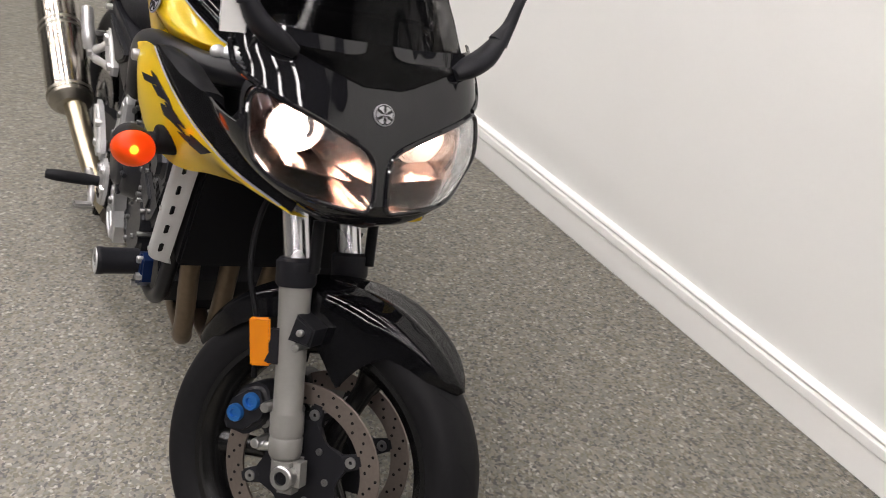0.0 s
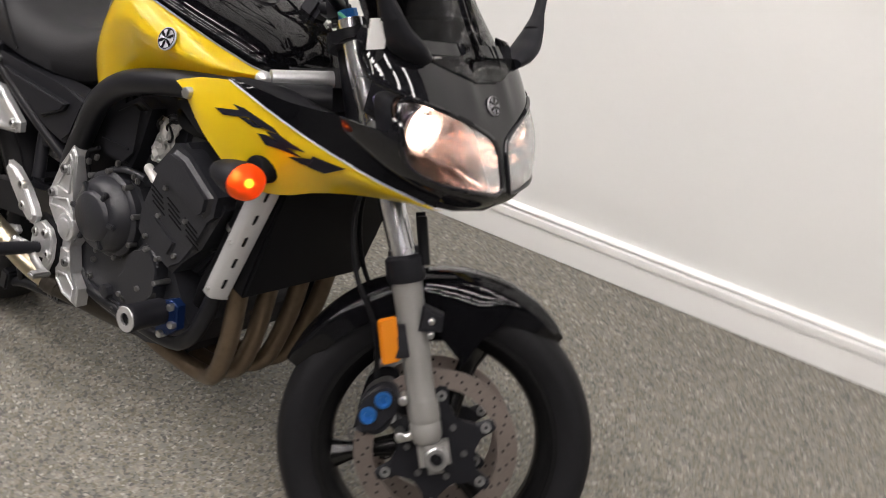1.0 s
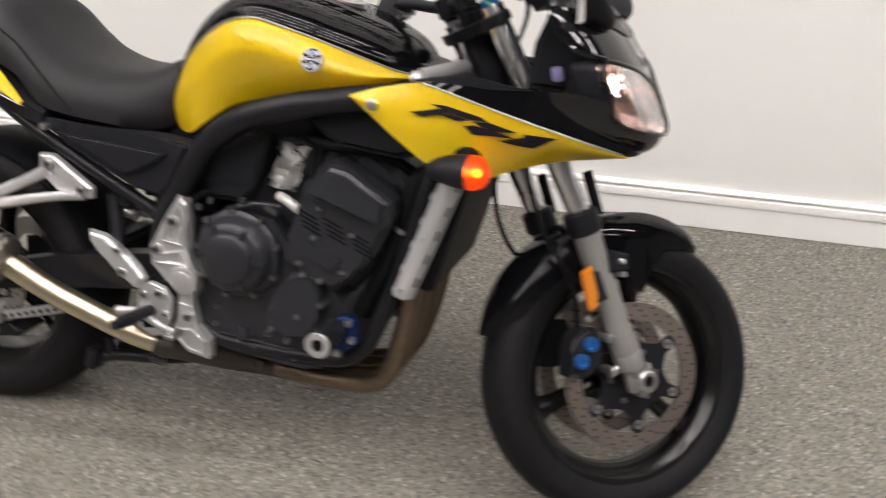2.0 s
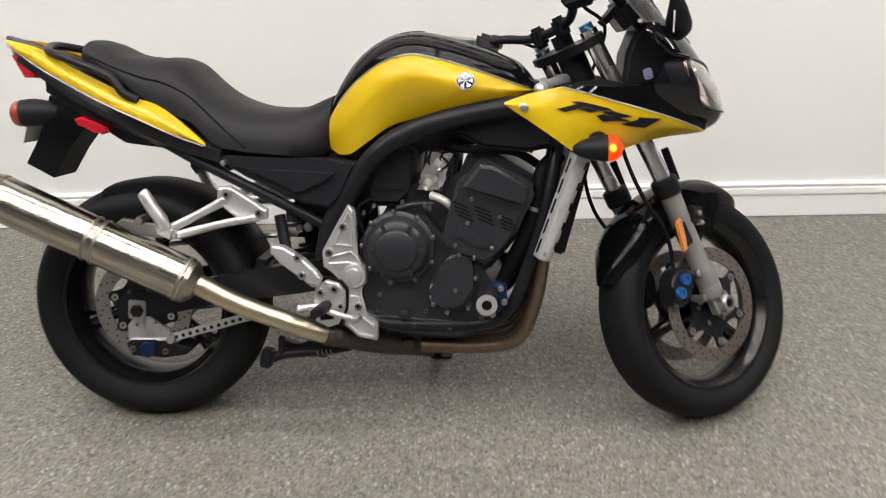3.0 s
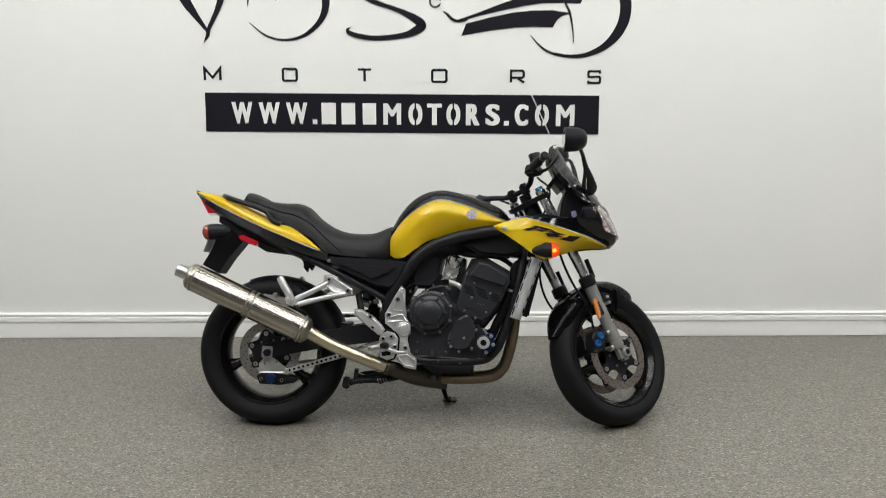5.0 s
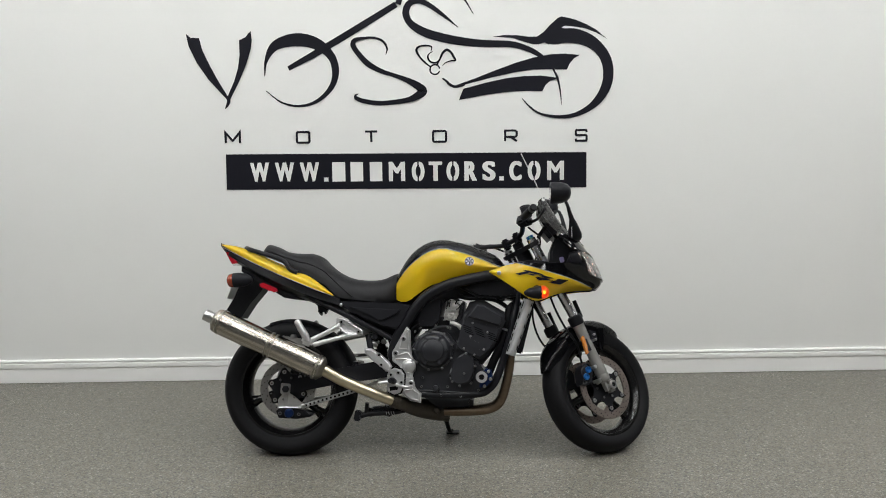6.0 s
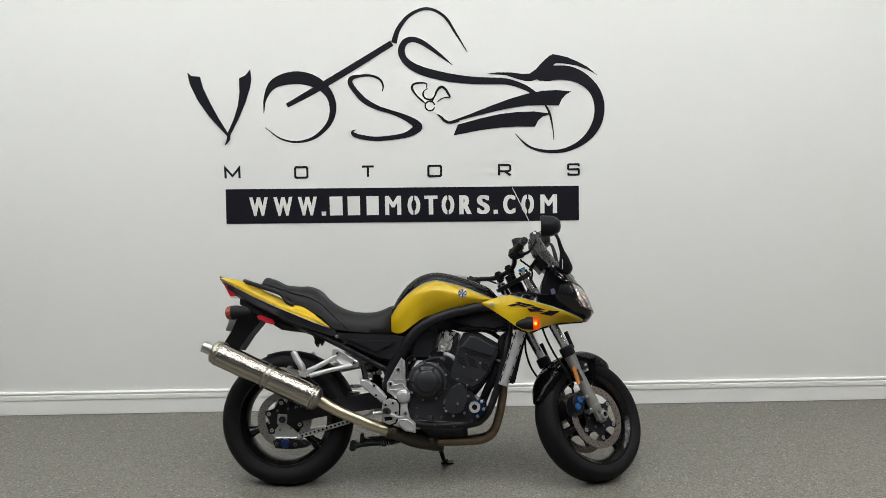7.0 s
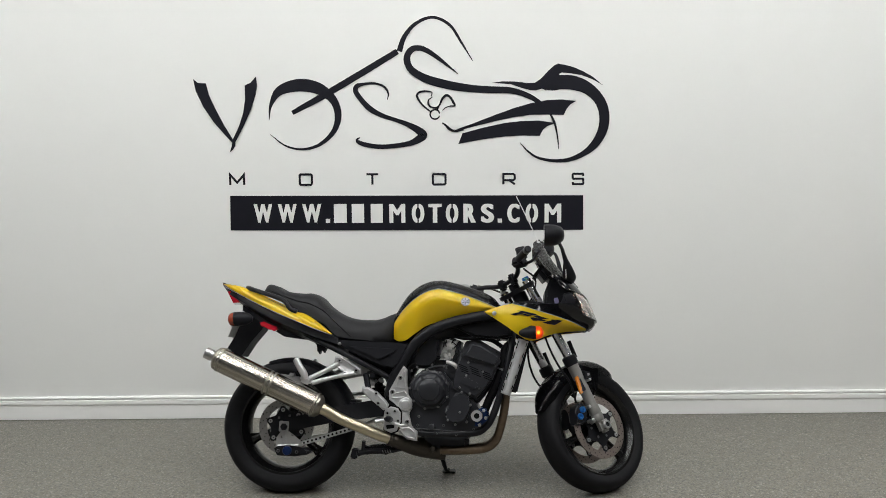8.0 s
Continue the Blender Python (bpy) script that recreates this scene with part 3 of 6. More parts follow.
def wheel(name, label, hub, big, width, rim_r, m, spokes, first):
    """Cast wheel: hub with tyre, rim and three paired spokes."""
    h = width / 2
    root = part(name, lathe([(0.012, -0.05), (0.036, -0.05), (0.04, -0.045), (0.034, -0.02), (0.034, 0.02), (0.04, 0.045), (0.036, 0.05), (0.012, 0.05)], hub, 40, True), BLACK, bike, label, m=m)
    s = big - 0.222
    prof = [(0.222, -h * 0.74), (0.222 + s * 0.10, -h * 0.86), (0.222 + s * 0.35, -h * 0.985), (0.222 + s * 0.55, -h), (0.222 + s * 0.74, -h * 0.90), (0.222 + s * 0.88, -h * 0.66), (0.222 + s * 0.96, -h * 0.36), (big, 0)]
    prof = prof + [(r, -a) for r, a in prof[-2::-1]]
    tyre = part("tyre", lathe(smoothed(prof, 3), hub, 96), RUBBER, root, "black road tyre with shallow grooves", sharp=60, m=m)
    # slanted tread grooves
    groove = bmesh.new()
    for k in range(30):
        t = 2 * math.pi * k / 30
        side = 1 if k % 2 else -1
        rows = []
        for q in np.linspace(0.12, 0.80, 6):
            a = side * h * q
            rr = np.interp(q, [0, 0.36, 0.66, 0.9, 1], [big, 0.222 + s * 0.96, 0.222 + s * 0.88, 0.222 + s * 0.74, 0.222 + s * 0.55]) + 0.0006
            tt = t + 0.30 * q
            rows.append([(hub.x + rr * math.cos(tt + e), hub.y + a, hub.z + rr * math.sin(tt + e)) for e in (-0.011 * (1.15 - q), 0.011 * (1.15 - q))])
        skin(groove, rows, closed=False, caps=False)
    tagged(part("tread_grooves", groove, HOSE, root, m=m), kind="stuff")
    # rim with lips and a drop centre
    rim = [(0.226, -h * 0.72), (0.226, -h * 0.80), (0.216, -h * 0.80), (0.212, -h * 0.70), (0.198, -h * 0.55), (0.190, -h * 0.2), (0.190, h * 0.2), (0.198, h * 0.55), (0.212, h * 0.70), (0.216, h * 0.80), (0.226, h * 0.80), (0.226, h * 0.72), (0.204, h * 0.3), (0.204, -h * 0.3)]
    part("rim", lathe(rim, hub, 80, True), RIM_BLACK, root, "gloss black cast rim", m=m)
    for k in range(spokes):
        t = first + 2 * math.pi * k / spokes
        d, n = Vector((math.cos(t), 0, math.sin(t))), Vector((-math.sin(t), 0, math.cos(t)))
        bm = bmesh.new()
        rings = []
        for r, wide, thick in ((0.028, 0.030, 0.030), (0.06, 0.024, 0.024), (0.11, 0.018, 0.017), (0.16, 0.019, 0.017), (0.196, 0.030, 0.024)):
            rings.append([hub + d * r + n * (wide * math.cos(a)) + Vector((0, thick * math.sin(a), 0)) for a in np.linspace(0, 2 * math.pi, 14, endpoint=False)])
        skin(bm, rings)
        part("spoke", bm, RIM_BLACK, root, m=m)
    return root


def brake_disc(hub, v, outer, inner, parent, m, holes, mat, carrier=True):
    """Drilled floating disc on a dark carrier with silver buttons."""
    disc = part("brake_disc", lathe([(inner, v - 0.0025), (outer - 0.001, v - 0.0025), (outer, v - 0.0015), (outer, v + 0.0015), (outer - 0.001, v + 0.0025), (inner, v + 0.0025)], hub, 72, True), mat, parent, "drilled steel brake disc", m=m)
    dots = bmesh.new()
    for k in range(holes):
        for j, r in enumerate(np.linspace(inner + 0.009, outer - 0.007, 3)):
            t = 2 * math.pi * (k + 0.33 * j) / holes
            c = hub + Vector((r * math.cos(t), 0, r * math.sin(t)))
            lathe([(0.0003, v - 0.0029), (0.0027, v - 0.0029), (0.0027, v + 0.0029), (0.0003, v + 0.0029)], (c.x, c.y, c.z), 8, bm=dots)
    tagged(part("drilling", dots, HOSE, disc, m=m), kind="stuff")
    if carrier:
        star = [((0.080 + 0.011 * math.cos(6 * t + 1.88)) * math.cos(t) + hub.x, (0.080 + 0.011 * math.cos(6 * t + 1.88)) * math.sin(t) + hub.z) for t in np.linspace(0, 2 * math.pi, 48, endpoint=False)]
        bm = slab(star, v - 0.0045, v + 0.0045, 0.0015)
        bmesh.ops.translate(bm, vec=(0, hub.y, 0), verts=bm.verts)
        part("disc_carrier", bm, SATIN, disc, "black scalloped disc carrier", m=m)
        for k in range(6):
            t = radians(-18) + 2 * math.pi * k / 6
            d = Vector((math.cos(t), 0, math.sin(t)))
            c = hub + d * (inner - 0.014)
            part("carrier_arm", sweep([hub + d * 0.082 + Vector((0, v, 0)), hub + d * (inner + 0.004) + Vector((0, v, 0))], [0.016, 0.012], 10, 1, 0.3), SATIN, disc, m=m)
            part("disc_button", lathe([(0.0035, v - 0.0065), (0.0095, v - 0.0065), (0.0095, v + 0.0065), (0.0035, v + 0.0065)], (c.x, hub.y, c.z), 16, True), STEEL, disc, "silver disc button", m=m)
            q = hub + Vector((math.cos(t + 0.5), 0, math.sin(t + 0.5))) * 0.052
            part("carrier_bolt", lathe([(0.0005, v - 0.008), (0.0055, v - 0.008), (0.0062, v - 0.007), (0.0062, v + 0.008)], (q.x, hub.y, q.z), 10), ENGINE_BOLT, disc, m=m)
    return disc


def settle(root):
    """Flattens the tyre where it stands on the floor."""
    place = bike.matrix_basis
    back = place.inverted()
    for ob in root.children:
        if ob.name.startswith(("tyre", "tread")):
            for v in ob.data.vertices:
                p = place @ v.co
                if p.z < 0.0004:
                    p.z = 0.0004
                    v.co = back @ p


# ---- front end ----
front_wheel = wheel("front_wheel", "black cast front wheel turned to its left", HUB, 0.2955, 0.122, 0.216, STEER, 3, radians(205))
settle(front_wheel)
for v in (-0.060, 0.060):
    brake_disc(HUB, v, 0.149, 0.114, front_wheel, STEER, 22, DISC)

FORK = Vector((-math.sin(RAKE), 0, math.cos(RAKE)))
AHEAD = Vector((math.cos(RAKE), 0, math.sin(RAKE)))
F0 = HUB + AHEAD * -0.012


def leaned(v):
    """Steering turn with the lean of the upper tubes over the seals."""
    p = STEER @ (F0 + Vector((0, v, 0)) + FORK * 0.35)
    return Matrix.Translation(p) @ pose(0, 0, 0, 5.2, -3.2, 0) @ Matrix.Translation(-p) @ STEER


def fork_leg(v):
    side = Vector((0, v, 0))
    at = lambda d, o=0.0: F0 + side + FORK * d + AHEAD * o
    leg = part("fork_leg", sweep([at(0.026), at(0.034), at(0.060), at(0.062), at(0.066), at(0.068), at(0.104), at(0.108), at(0.22), at(0.306), at(0.320)], [0.022, 0.0275, 0.0285, 0.0265, 0.0265, 0.0285, 0.0285, 0.0250, 0.0255, 0.0270, 0.0290], 20, 2), GREY, bike, "grey painted fork lower leg", m=STEER)
    part("axle_clamp", block(F0 + side + AHEAD * 0.009 + FORK * 0.004, (0.056, 0.050, 0.070), (0, -25.5, 0), 0.014), GREY, leg, m=STEER)
    o = -1 if v < 0 else 1
    part("axle_end", lathe([(0.0115, v + o * 0.0315), (0.018, v + o * 0.0315), (0.0205, v + o * 0.029), (0.0205, v), (0.0115, v), (0.0115, v + o * 0.030)], HUB, 28, True), STEEL, leg, "hollow silver axle end", m=STEER)
    part("axle_bore", drum((HUB.x, HUB.z), 0.0115, v + o * 0.0275, v, 16, 0.001), HOSE, leg, m=STEER)
    part("dust_seal", sweep([at(0.314), at(0.320), at(0.356), at(0.362)], [0.030, 0.034, 0.034, 0.028], 20, 1), PLASTIC, leg, "black rubber dust seal", m=STEER)
    part("fork_tube", rod(at(0.355), at(0.775), 0.0215, 20), FORK_CHROME, leg, "chrome fork tube", m=leaned(v))
    part("fork_cap", rod(at(0.775), at(0.790), 0.017, 8), BLUE if v < 0 else STEEL, leg, m=leaned(v))
    part("pinch_bolt", rod(at(0.042, -0.015), at(0.038, -0.052), 0.0085, 10), STEEL, leg, m=STEER)
    # reflector facing sideways behind the leg
    c = at(0.220, -0.043)
    part("reflector", block(c + Vector((0, o * 0.029, 0)), (0.034, 0.008, 0.084), (0, -25.5, -o * 24), 0.003), AMBER, leg, "amber side reflector", m=STEER)
    part("reflector_bracket", block(c + Vector((0.012, o * 0.022, 0)), (0.045, 0.005, 0.06), (0, -25.5, 0), 0.002), PLASTIC, leg, m=STEER)
    return leg


for v in (-0.094, 0.094):
    fork_leg(v)


def caliper(v):
    """Black four-pot caliper behind the fork leg with two blue caps."""
    o = -1 if v < 0 else 1
    c = HUB + FORK * 0.085 + AHEAD * -0.098
    cal = part("brake_caliper", slab([(c.x - 0.030, c.z - 0.036), (c.x + 0.012, c.z - 0.034), (c.x + 0.032, c.z - 0.004), (c.x + 0.028, c.z + 0.050), (c.x + 0.002, c.z + 0.064), (c.x - 0.028, c.z + 0.034)], v + o * 0.025, v - o * 0.030, 0.010, steps=3), SATIN, bike, "black front brake caliper", m=STEER)
    for k, (a, b) in enumerate(((0.005, 0.0315), (-0.012, -0.0025))):
        p = (c.x + a, c.z + b)
        part("piston_cap", lathe([(0.0004, v + o * 0.029), (0.007, v + o * 0.029), (0.008, v + o * 0.033), (0.0140, v + o * 0.033), (0.0155, v + o * 0.030), (0.0155, v + o * 0.01)], (p[0], 0, p[1]), 20), BLUE, cal, "bright blue caliper cap", m=STEER)
    for a, b in ((0.034, -0.018), (0.020, 0.045)):
        part("caliper_bolt", drum((c.x + a + 0.018, c.z + b), 0.009, v + o * 0.044, v, 8, 0.002), STEEL, cal, m=STEER)
    return cal


for v in (-0.072, 0.072):
    caliper(v)


def fender():
    """Gloss black front mudguard: pointed nose, pointed skirts beside the fork legs, long tail."""
    bm = bmesh.new()
    rings = []
    for t in np.linspace(57, 168, 75):
        a = radians(t)
        grow = flow(t, [57, 64, 80, 100, 130, 168], [0.309, 0.318, 0.325, 0.327, 0.325, 0.318])
        wide = flow(t, [57, 59, 64, 74, 90, 120, 150, 168], [0.006, 0.022, 0.045, 0.062, 0.072, 0.074, 0.068, 0.030])
        drop = np.interp(t, [57, 62, 74, 80, 86, 91, 98, 106, 116, 155, 168], [0.004, 0.016, 0.036, 0.046, 0.085, 0.142, 0.128, 0.100, 0.050, 0.034, 0.006])
        crease = 0.006 * math.exp(-((t - 85) / 24) ** 2)
        ring = []
        for q in np.linspace(-1, 1, 25):
            b = abs(q)
            v = wide * math.copysign(min(1.0, b / 0.66) ** 0.9, q) if b else 0.0
            v += math.copysign(0.010 * max(0.0, (b - 0.66) / 0.34) * min(1.0, drop / 0.1), q)
            r = grow - 0.018 * min(1, b / 0.66) ** 2.5 - drop * max(0, (b - 0.66) / 0.34) + crease * math.exp(-((b - 0.36) / 0.10) ** 2)
            ring.append(HUB + Vector((r * math.cos(a), v, r * math.sin(a))))
        rings.append(ring)
    skin(bm, rings, closed=False, caps=False)
    bmesh.ops.solidify(bm, geom=bm.faces, thickness=0.003)
    fen = part("front_fender", bm, BLACK, bike, "gloss black front mudguard", sharp=50, m=STEER)
    for o in (-1, 1):
        part("fender_stay", slab([(0.600, 0.535), (0.640, 0.530), (0.645, 0.500), (0.605, 0.490)], o * 0.126, o * 0.080, 0.004), SATIN, fen, m=STEER)
        for u, w in ((0.622, 0.514), (0.628, 0.490)):
            part("fender_bolt", drum((u, w), 0.006, o * 0.134, o * 0.09, 12, 0.003), STEEL, fen, m=STEER)
    return fen


fender()

# triple clamps, bars and controls
for d, name in ((0.565, "lower_triple_clamp"), (0.750, "upper_triple_clamp")):
    c = F0 + FORK * d
    bm = slab([(-0.035, -0.110), (0.0, -0.122), (0.030, -0.10), (0.008, 0.0), (0.030, 0.10), (0.0, 0.122), (-0.035, 0.110), (-0.05, 0.0)], -0.011, 0.011, 0.005, steps=3)
    bm.transform(Matrix(((1, 0, 0, 0), (0, 0, 1, 0), (0, 1, 0, 0), (0, 0, 0, 1))))
    part(name, bm, SATIN, bike, m=leaned(0) @ Matrix.Translation(c) @ pose(0, 0, 0, 0, -25.5, 0))
part("steering_stem", rod(F0 + FORK * 0.55 + AHEAD * -0.035, F0 + FORK * 0.79 + AHEAD * -0.035, 0.026), SATIN, bike, m=STEER)
part("stem_nut", rod(F0 + FORK * 0.765 + AHEAD * -0.035, F0 + FORK * 0.785 + AHEAD * -0.035, 0.018, 6), STEEL, bike, m=STEER)
BAR0 = Vector((0.295, 0, 0.985))
bar = part("handlebar", sweep([BAR0 + Vector(p) for p in ((-0.135, -0.345, -0.002), (-0.10, -0.245, 0.010), (-0.045, -0.16, 0.018), (0.0, -0.07, 0.0), (0.0, 0.07, 0.0), (-0.045, 0.16, 0.018), (-0.10, 0.245, 0.010), (-0.135, 0.345, -0.002))], 0.0115, 14, 5), SATIN, bike, "black tubular handlebar", m=STEER)
for s in (-1, 1):
    a, b = BAR0 + Vector((-0.098, s * 0.238, 0.011)), BAR0 + Vector((-0.137, s * 0.350, -0.003))
    d = (b - a).normalized()
    part("grip", sweep([a, a + d * 0.004, b - d * 0.006, b], [0.014, 0.0175, 0.0175, 0.015], 16, 1), PLASTIC, bar, "black rubber handgrip", m=STEER)
    part("bar_end_weight", sweep([b, b + d * 0.006, b + d * 0.035, b + d * 0.04], [0.012, 0.0165, 0.0165, 0.012], 16, 1), SATIN, bar, m=STEER)
    c = BAR0 + Vector((-0.072, s * 0.198, 0.014))
    part("switch_housing", block(c, (0.045, 0.055, 0.05), (0, 20, s * -25), 0.010), PLASTIC, bar, "black switch housing", m=STEER)
    part("lever_mount", block(c + Vector((0.03, -s * 0.01, 0.004)), (0.04, 0.05, 0.034), (0, 10, s * -25), 0.008), SATIN, bar, m=STEER)
    part("lever", sweep([c + Vector(p) for p in ((0.045, 0.0, 0.0), (0.045, s * 0.05, -0.004), (0.02, s * 0.11, -0.010), (-0.012, s * 0.18, -0.018))], [0.008, 0.007, 0.006, 0.008], 10, 4, 1.0), SATIN, bar, "black control lever", m=STEER)
    part("bar_clamp", block(BAR0 + Vector((0, s * 0.045, -0.005)), (0.04, 0.028, 0.055), (0, -25, 0), 0.008), SATIN, bar, m=STEER)
    # brake fluid pot on the right
    if s > 0:
        continue
    pot = BAR0 + Vector((-0.035, s * 0.185, 0.045 if s < 0 else 0.030))
    part("fluid_reservoir", rod(pot, pot + Vector((-0.006, 0, 0.042)), 0.024, 20), PLASTIC, bar, "black brake fluid pot", m=STEER)
    part("reservoir_cap", rod(pot + Vector((-0.006, 0, 0.042)), pot + Vector((-0.007, 0, 0.050)), 0.026, 20), SATIN, bar, m=STEER)
# cables and brake lines, hanging from the bars to the forks
for k, (a, b, c, d) in enumerate((
        ((0.33, -0.20, 1.01), (0.45, -0.16, 0.93), (0.46, -0.06, 0.78), (0.40, -0.04, 0.70)),
        ((0.31, -0.12, 1.01), (0.42, -0.06, 0.98), (0.40, 0.02, 0.84), (0.34, 0.02, 0.74)),
        ((0.29, 0.16, 1.01), (0.44, 0.13, 0.95), (0.44, 0.05, 0.80), (0.36, 0.03, 0.72)))):
    part("control_cable", sweep([a, b, c, d], 0.0045, 8, 8), HOSE, bike, m=STEER)
for v in (-1, 1):
    pts = [F0 + FORK * 0.56 + AHEAD * -0.02 + Vector((0, v * 0.05, -0.02)), F0 + FORK * 0.44 + AHEAD * -0.075 + Vector((0, v * 0.085, 0)), F0 + FORK * 0.34 + AHEAD * -0.085 + Vector((0, v * 0.10, 0)), F0 + FORK * 0.24 + AHEAD * -0.065 + Vector((0, v * 0.10, 0)), F0 + FORK * 0.15 + AHEAD * -0.075 + Vector((0, v * 0.085, 0))]
    part("brake_line", sweep(pts, 0.005, 10, 8), HOSE, bike, "black front brake hose", m=STEER)
    # short rod that stands beside the seal
    part("line_guide", rod(F0 + FORK * 0.34 + AHEAD * 0.035 + Vector((0, v * 0.10, 0)), F0 + FORK * 0.425 + AHEAD * 0.040 + Vector((0, v * 0.10, 0)), 0.010, 10), HOSE, bike, m=STEER)

# ---- tank ----
TU = np.array([-0.245, -0.225, -0.19, -0.14, -0.09, -0.03, 0.04, 0.12, 0.19, 0.235, 0.262])
T_TOP = [0.815, 0.852, 0.905, 0.951, 0.975, 0.984, 0.974, 0.951, 0.926, 0.900, 0.868]
T_EDGE = [0.775, 0.803, 0.843, 0.885, 0.914, 0.929, 0.917, 0.894, 0.869, 0.853, 0.845]
T_LOW = [0.700, 0.690, 0.690, 0.722, 0.757, 0.778, 0.790, 0.804, 0.820, 0.838, 0.842]
T_WIDE = [0.108, 0.128, 0.154, 0.182, 0.203, 0.217, 0.221, 0.213, 0.182, 0.142, 0.09]
T_EDGEW = [0.094, 0.112, 0.136, 0.164, 0.184, 0.198, 0.196, 0.178, 0.146, 0.116, 0.075]


def tank_section(u):
    top, edge, low = flow(u, TU, T_TOP), flow(u, TU, T_EDGE), flow(u, TU, T_LOW)
    wide, ew = flow(u, TU, T_WIDE), flow(u, TU, T_EDGEW)
    side = []
    for s in np.linspace(0, 1, 24):
        # flank with a scooped lower half behind the knee and a full shoulder
        w = low + (edge - low) * s
        crest = flow(u, [-0.245, -0.16, -0.09, -0.02, 0.05, 0.12, 0.262], [0.50, 0.56, 0.64, 0.66, 0.62, 0.56, 0.52])
        foot = flow(u, [-0.245, -0.16, -0.06, 0.08, 0.262], [0.90, 0.90, 0.76, 0.78, 0.88])
        if s < crest:
            v = wide * (1 - (1 - foot) * (1 - s / crest) ** 1.3)
        else:
            v = wide + (ew - wide) * ((s - crest) / (1 - crest)) ** 2.0
        side.append((u, v, w))
    crown = []
    for s in np.linspace(0, 1, 10):
        a = s * math.pi / 2
        crown.append((u, ew * math.cos(a) ** 0.75 if s < 1 else 0.0, edge + 0.004 + (top - edge - 0.004) * math.sin(a) ** 0.9))
    return side, crown


us = smoothed([(u,) for u in TU], 5)
side_r = bmesh.new()
rows = [tank_section(float(u[0])) for u in us]
skin(side_r, [[(a, -b, c) for a, b, c in s] for s, _ in rows], closed=False, caps=False)
bmesh.ops.solidify(side_r, geom=side_r.faces, thickness=0.004)
side_l = mirrored(side_r)
tank = part("tank", slab([(-0.235, 0.69), (-0.19, 0.655), (-0.12, 0.70), (0.03, 0.775), (0.20, 0.815), (0.30, 0.84), (0.27, 0.865), (0.20, 0.88), (0.05, 0.93), (-0.10, 0.93), (-0.2, 0.83)], -0.085, 0.085, 0.02), SATIN, bike, "fuel tank, yellow flanks under a black top")
flank = part("tank_side", side_r, YELLOW, tank, "glossy yellow tank flank", sharp=60)
part("tank_side", side_l, YELLOW, tank, "glossy yellow tank flank", sharp=60)
crown = bmesh.new()
skin(crown, [[(a, -b, c) for a, b, c in s] + [(a, b, c) for a, b, c in s[-2::-1]] for _, s in rows], closed=False, caps=False)
bmesh.ops.solidify(crown, geom=crown.faces, thickness=0.004)
part("tank_top", crown, BLACK, tank, "gloss black tank top", sharp=60)
for s in (-1, 1):
    edge = [(float(u[0]), s * (flow(u[0], TU, T_EDGEW) + 0.0015), flow(u[0], TU, T_EDGE) + 0.002) for u in us[6:-3]]
    part("pinstripe", sweep(edge, 0.0016, 6, 1), DECAL_SILVER, tank, "thin silver pinstripe")
# textured protector panel along the crown
pad = bmesh.new()
skin(pad, [[(float(u), y, flow(u, TU, T_TOP) + 0.003 - 0.35 * y * y / 0.15 - (0.004 if abs(y) > 0.05 else 0)) for y in np.linspace(-0.055, 0.055, 9)] for u in np.linspace(-0.20, -0.02, 14)], closed=False, caps=False)
bmesh.ops.solidify(pad, geom=pad.faces, thickness=0.004)
part("tank_pad", pad, PLASTIC, tank, "black carbon-look tank pad", sharp=60)
part("filler_cap", sweep([(0.075, 0, 0.955), (0.0765, 0, 0.966), (0.077, 0, 0.972)], [0.038, 0.038, 0.030], 28, 1), STEEL, tank, "round silver filler cap")


def badge(c, normal, r, parent, mat_plate=DECAL_SILVER):
    """Round silver emblem with dark spokes."""
    turn = Vector(normal).to_track_quat("Z", "Y").to_matrix().to_4x4()
    m = Matrix.Translation(c) @ turn
    bm = bmesh.new()
    skin(bm, [[(k * math.cos(a), k * math.sin(a), z) for a in np.linspace(0, 2 * math.pi, 32, endpoint=False)] for k, z in ((r, 0), (r, 0.002), (r * 0.96, 0.003))])
    plate = part("emblem", bm, mat_plate, parent, "round silver emblem with dark segments", m=m)
    bm = bmesh.new()
    ring = [[((0.86 + 0.05 * math.cos(q)) * r * math.cos(a), (0.86 + 0.05 * math.cos(q)) * r * math.sin(a), 0.003 + 0.0008 * math.sin(q)) for q in np.linspace(0, 2 * math.pi, 6, endpoint=False)] for a in np.linspace(0, 2 * math.pi, 33)]
    skin(bm, ring, caps=False)
    part("emblem_ring", bm, BLACK, plate, m=m)
    for k in range(6):
        a = k * math.pi / 3 + 0.52
        d, n = Vector((math.cos(a), math.sin(a), 0)), Vector((-math.sin(a), math.cos(a), 0))
        bm = bmesh.new()
        skin(bm, [[d * q * r + n * (h * r) + Vector((0, 0, z)) for h, z in ((-g, 0.0037), (-g, 0.0048), (g, 0.0048), (g, 0.0037))] for q, g in ((0.10, 0.04), (0.25, 0.06), (0.46, 0.15), (0.62, 0.09), (0.80, 0.15))])
        part("emblem_spoke", bm, BLACK, plate, m=m)
    return plate


badge((0.101, -0.2175, 0.870), (0.02, -1, 0.35), 0.0215, tank)
badge((0.101, 0.2175, 0.870), (0.02, 1, 0.35), 0.0215, tank)

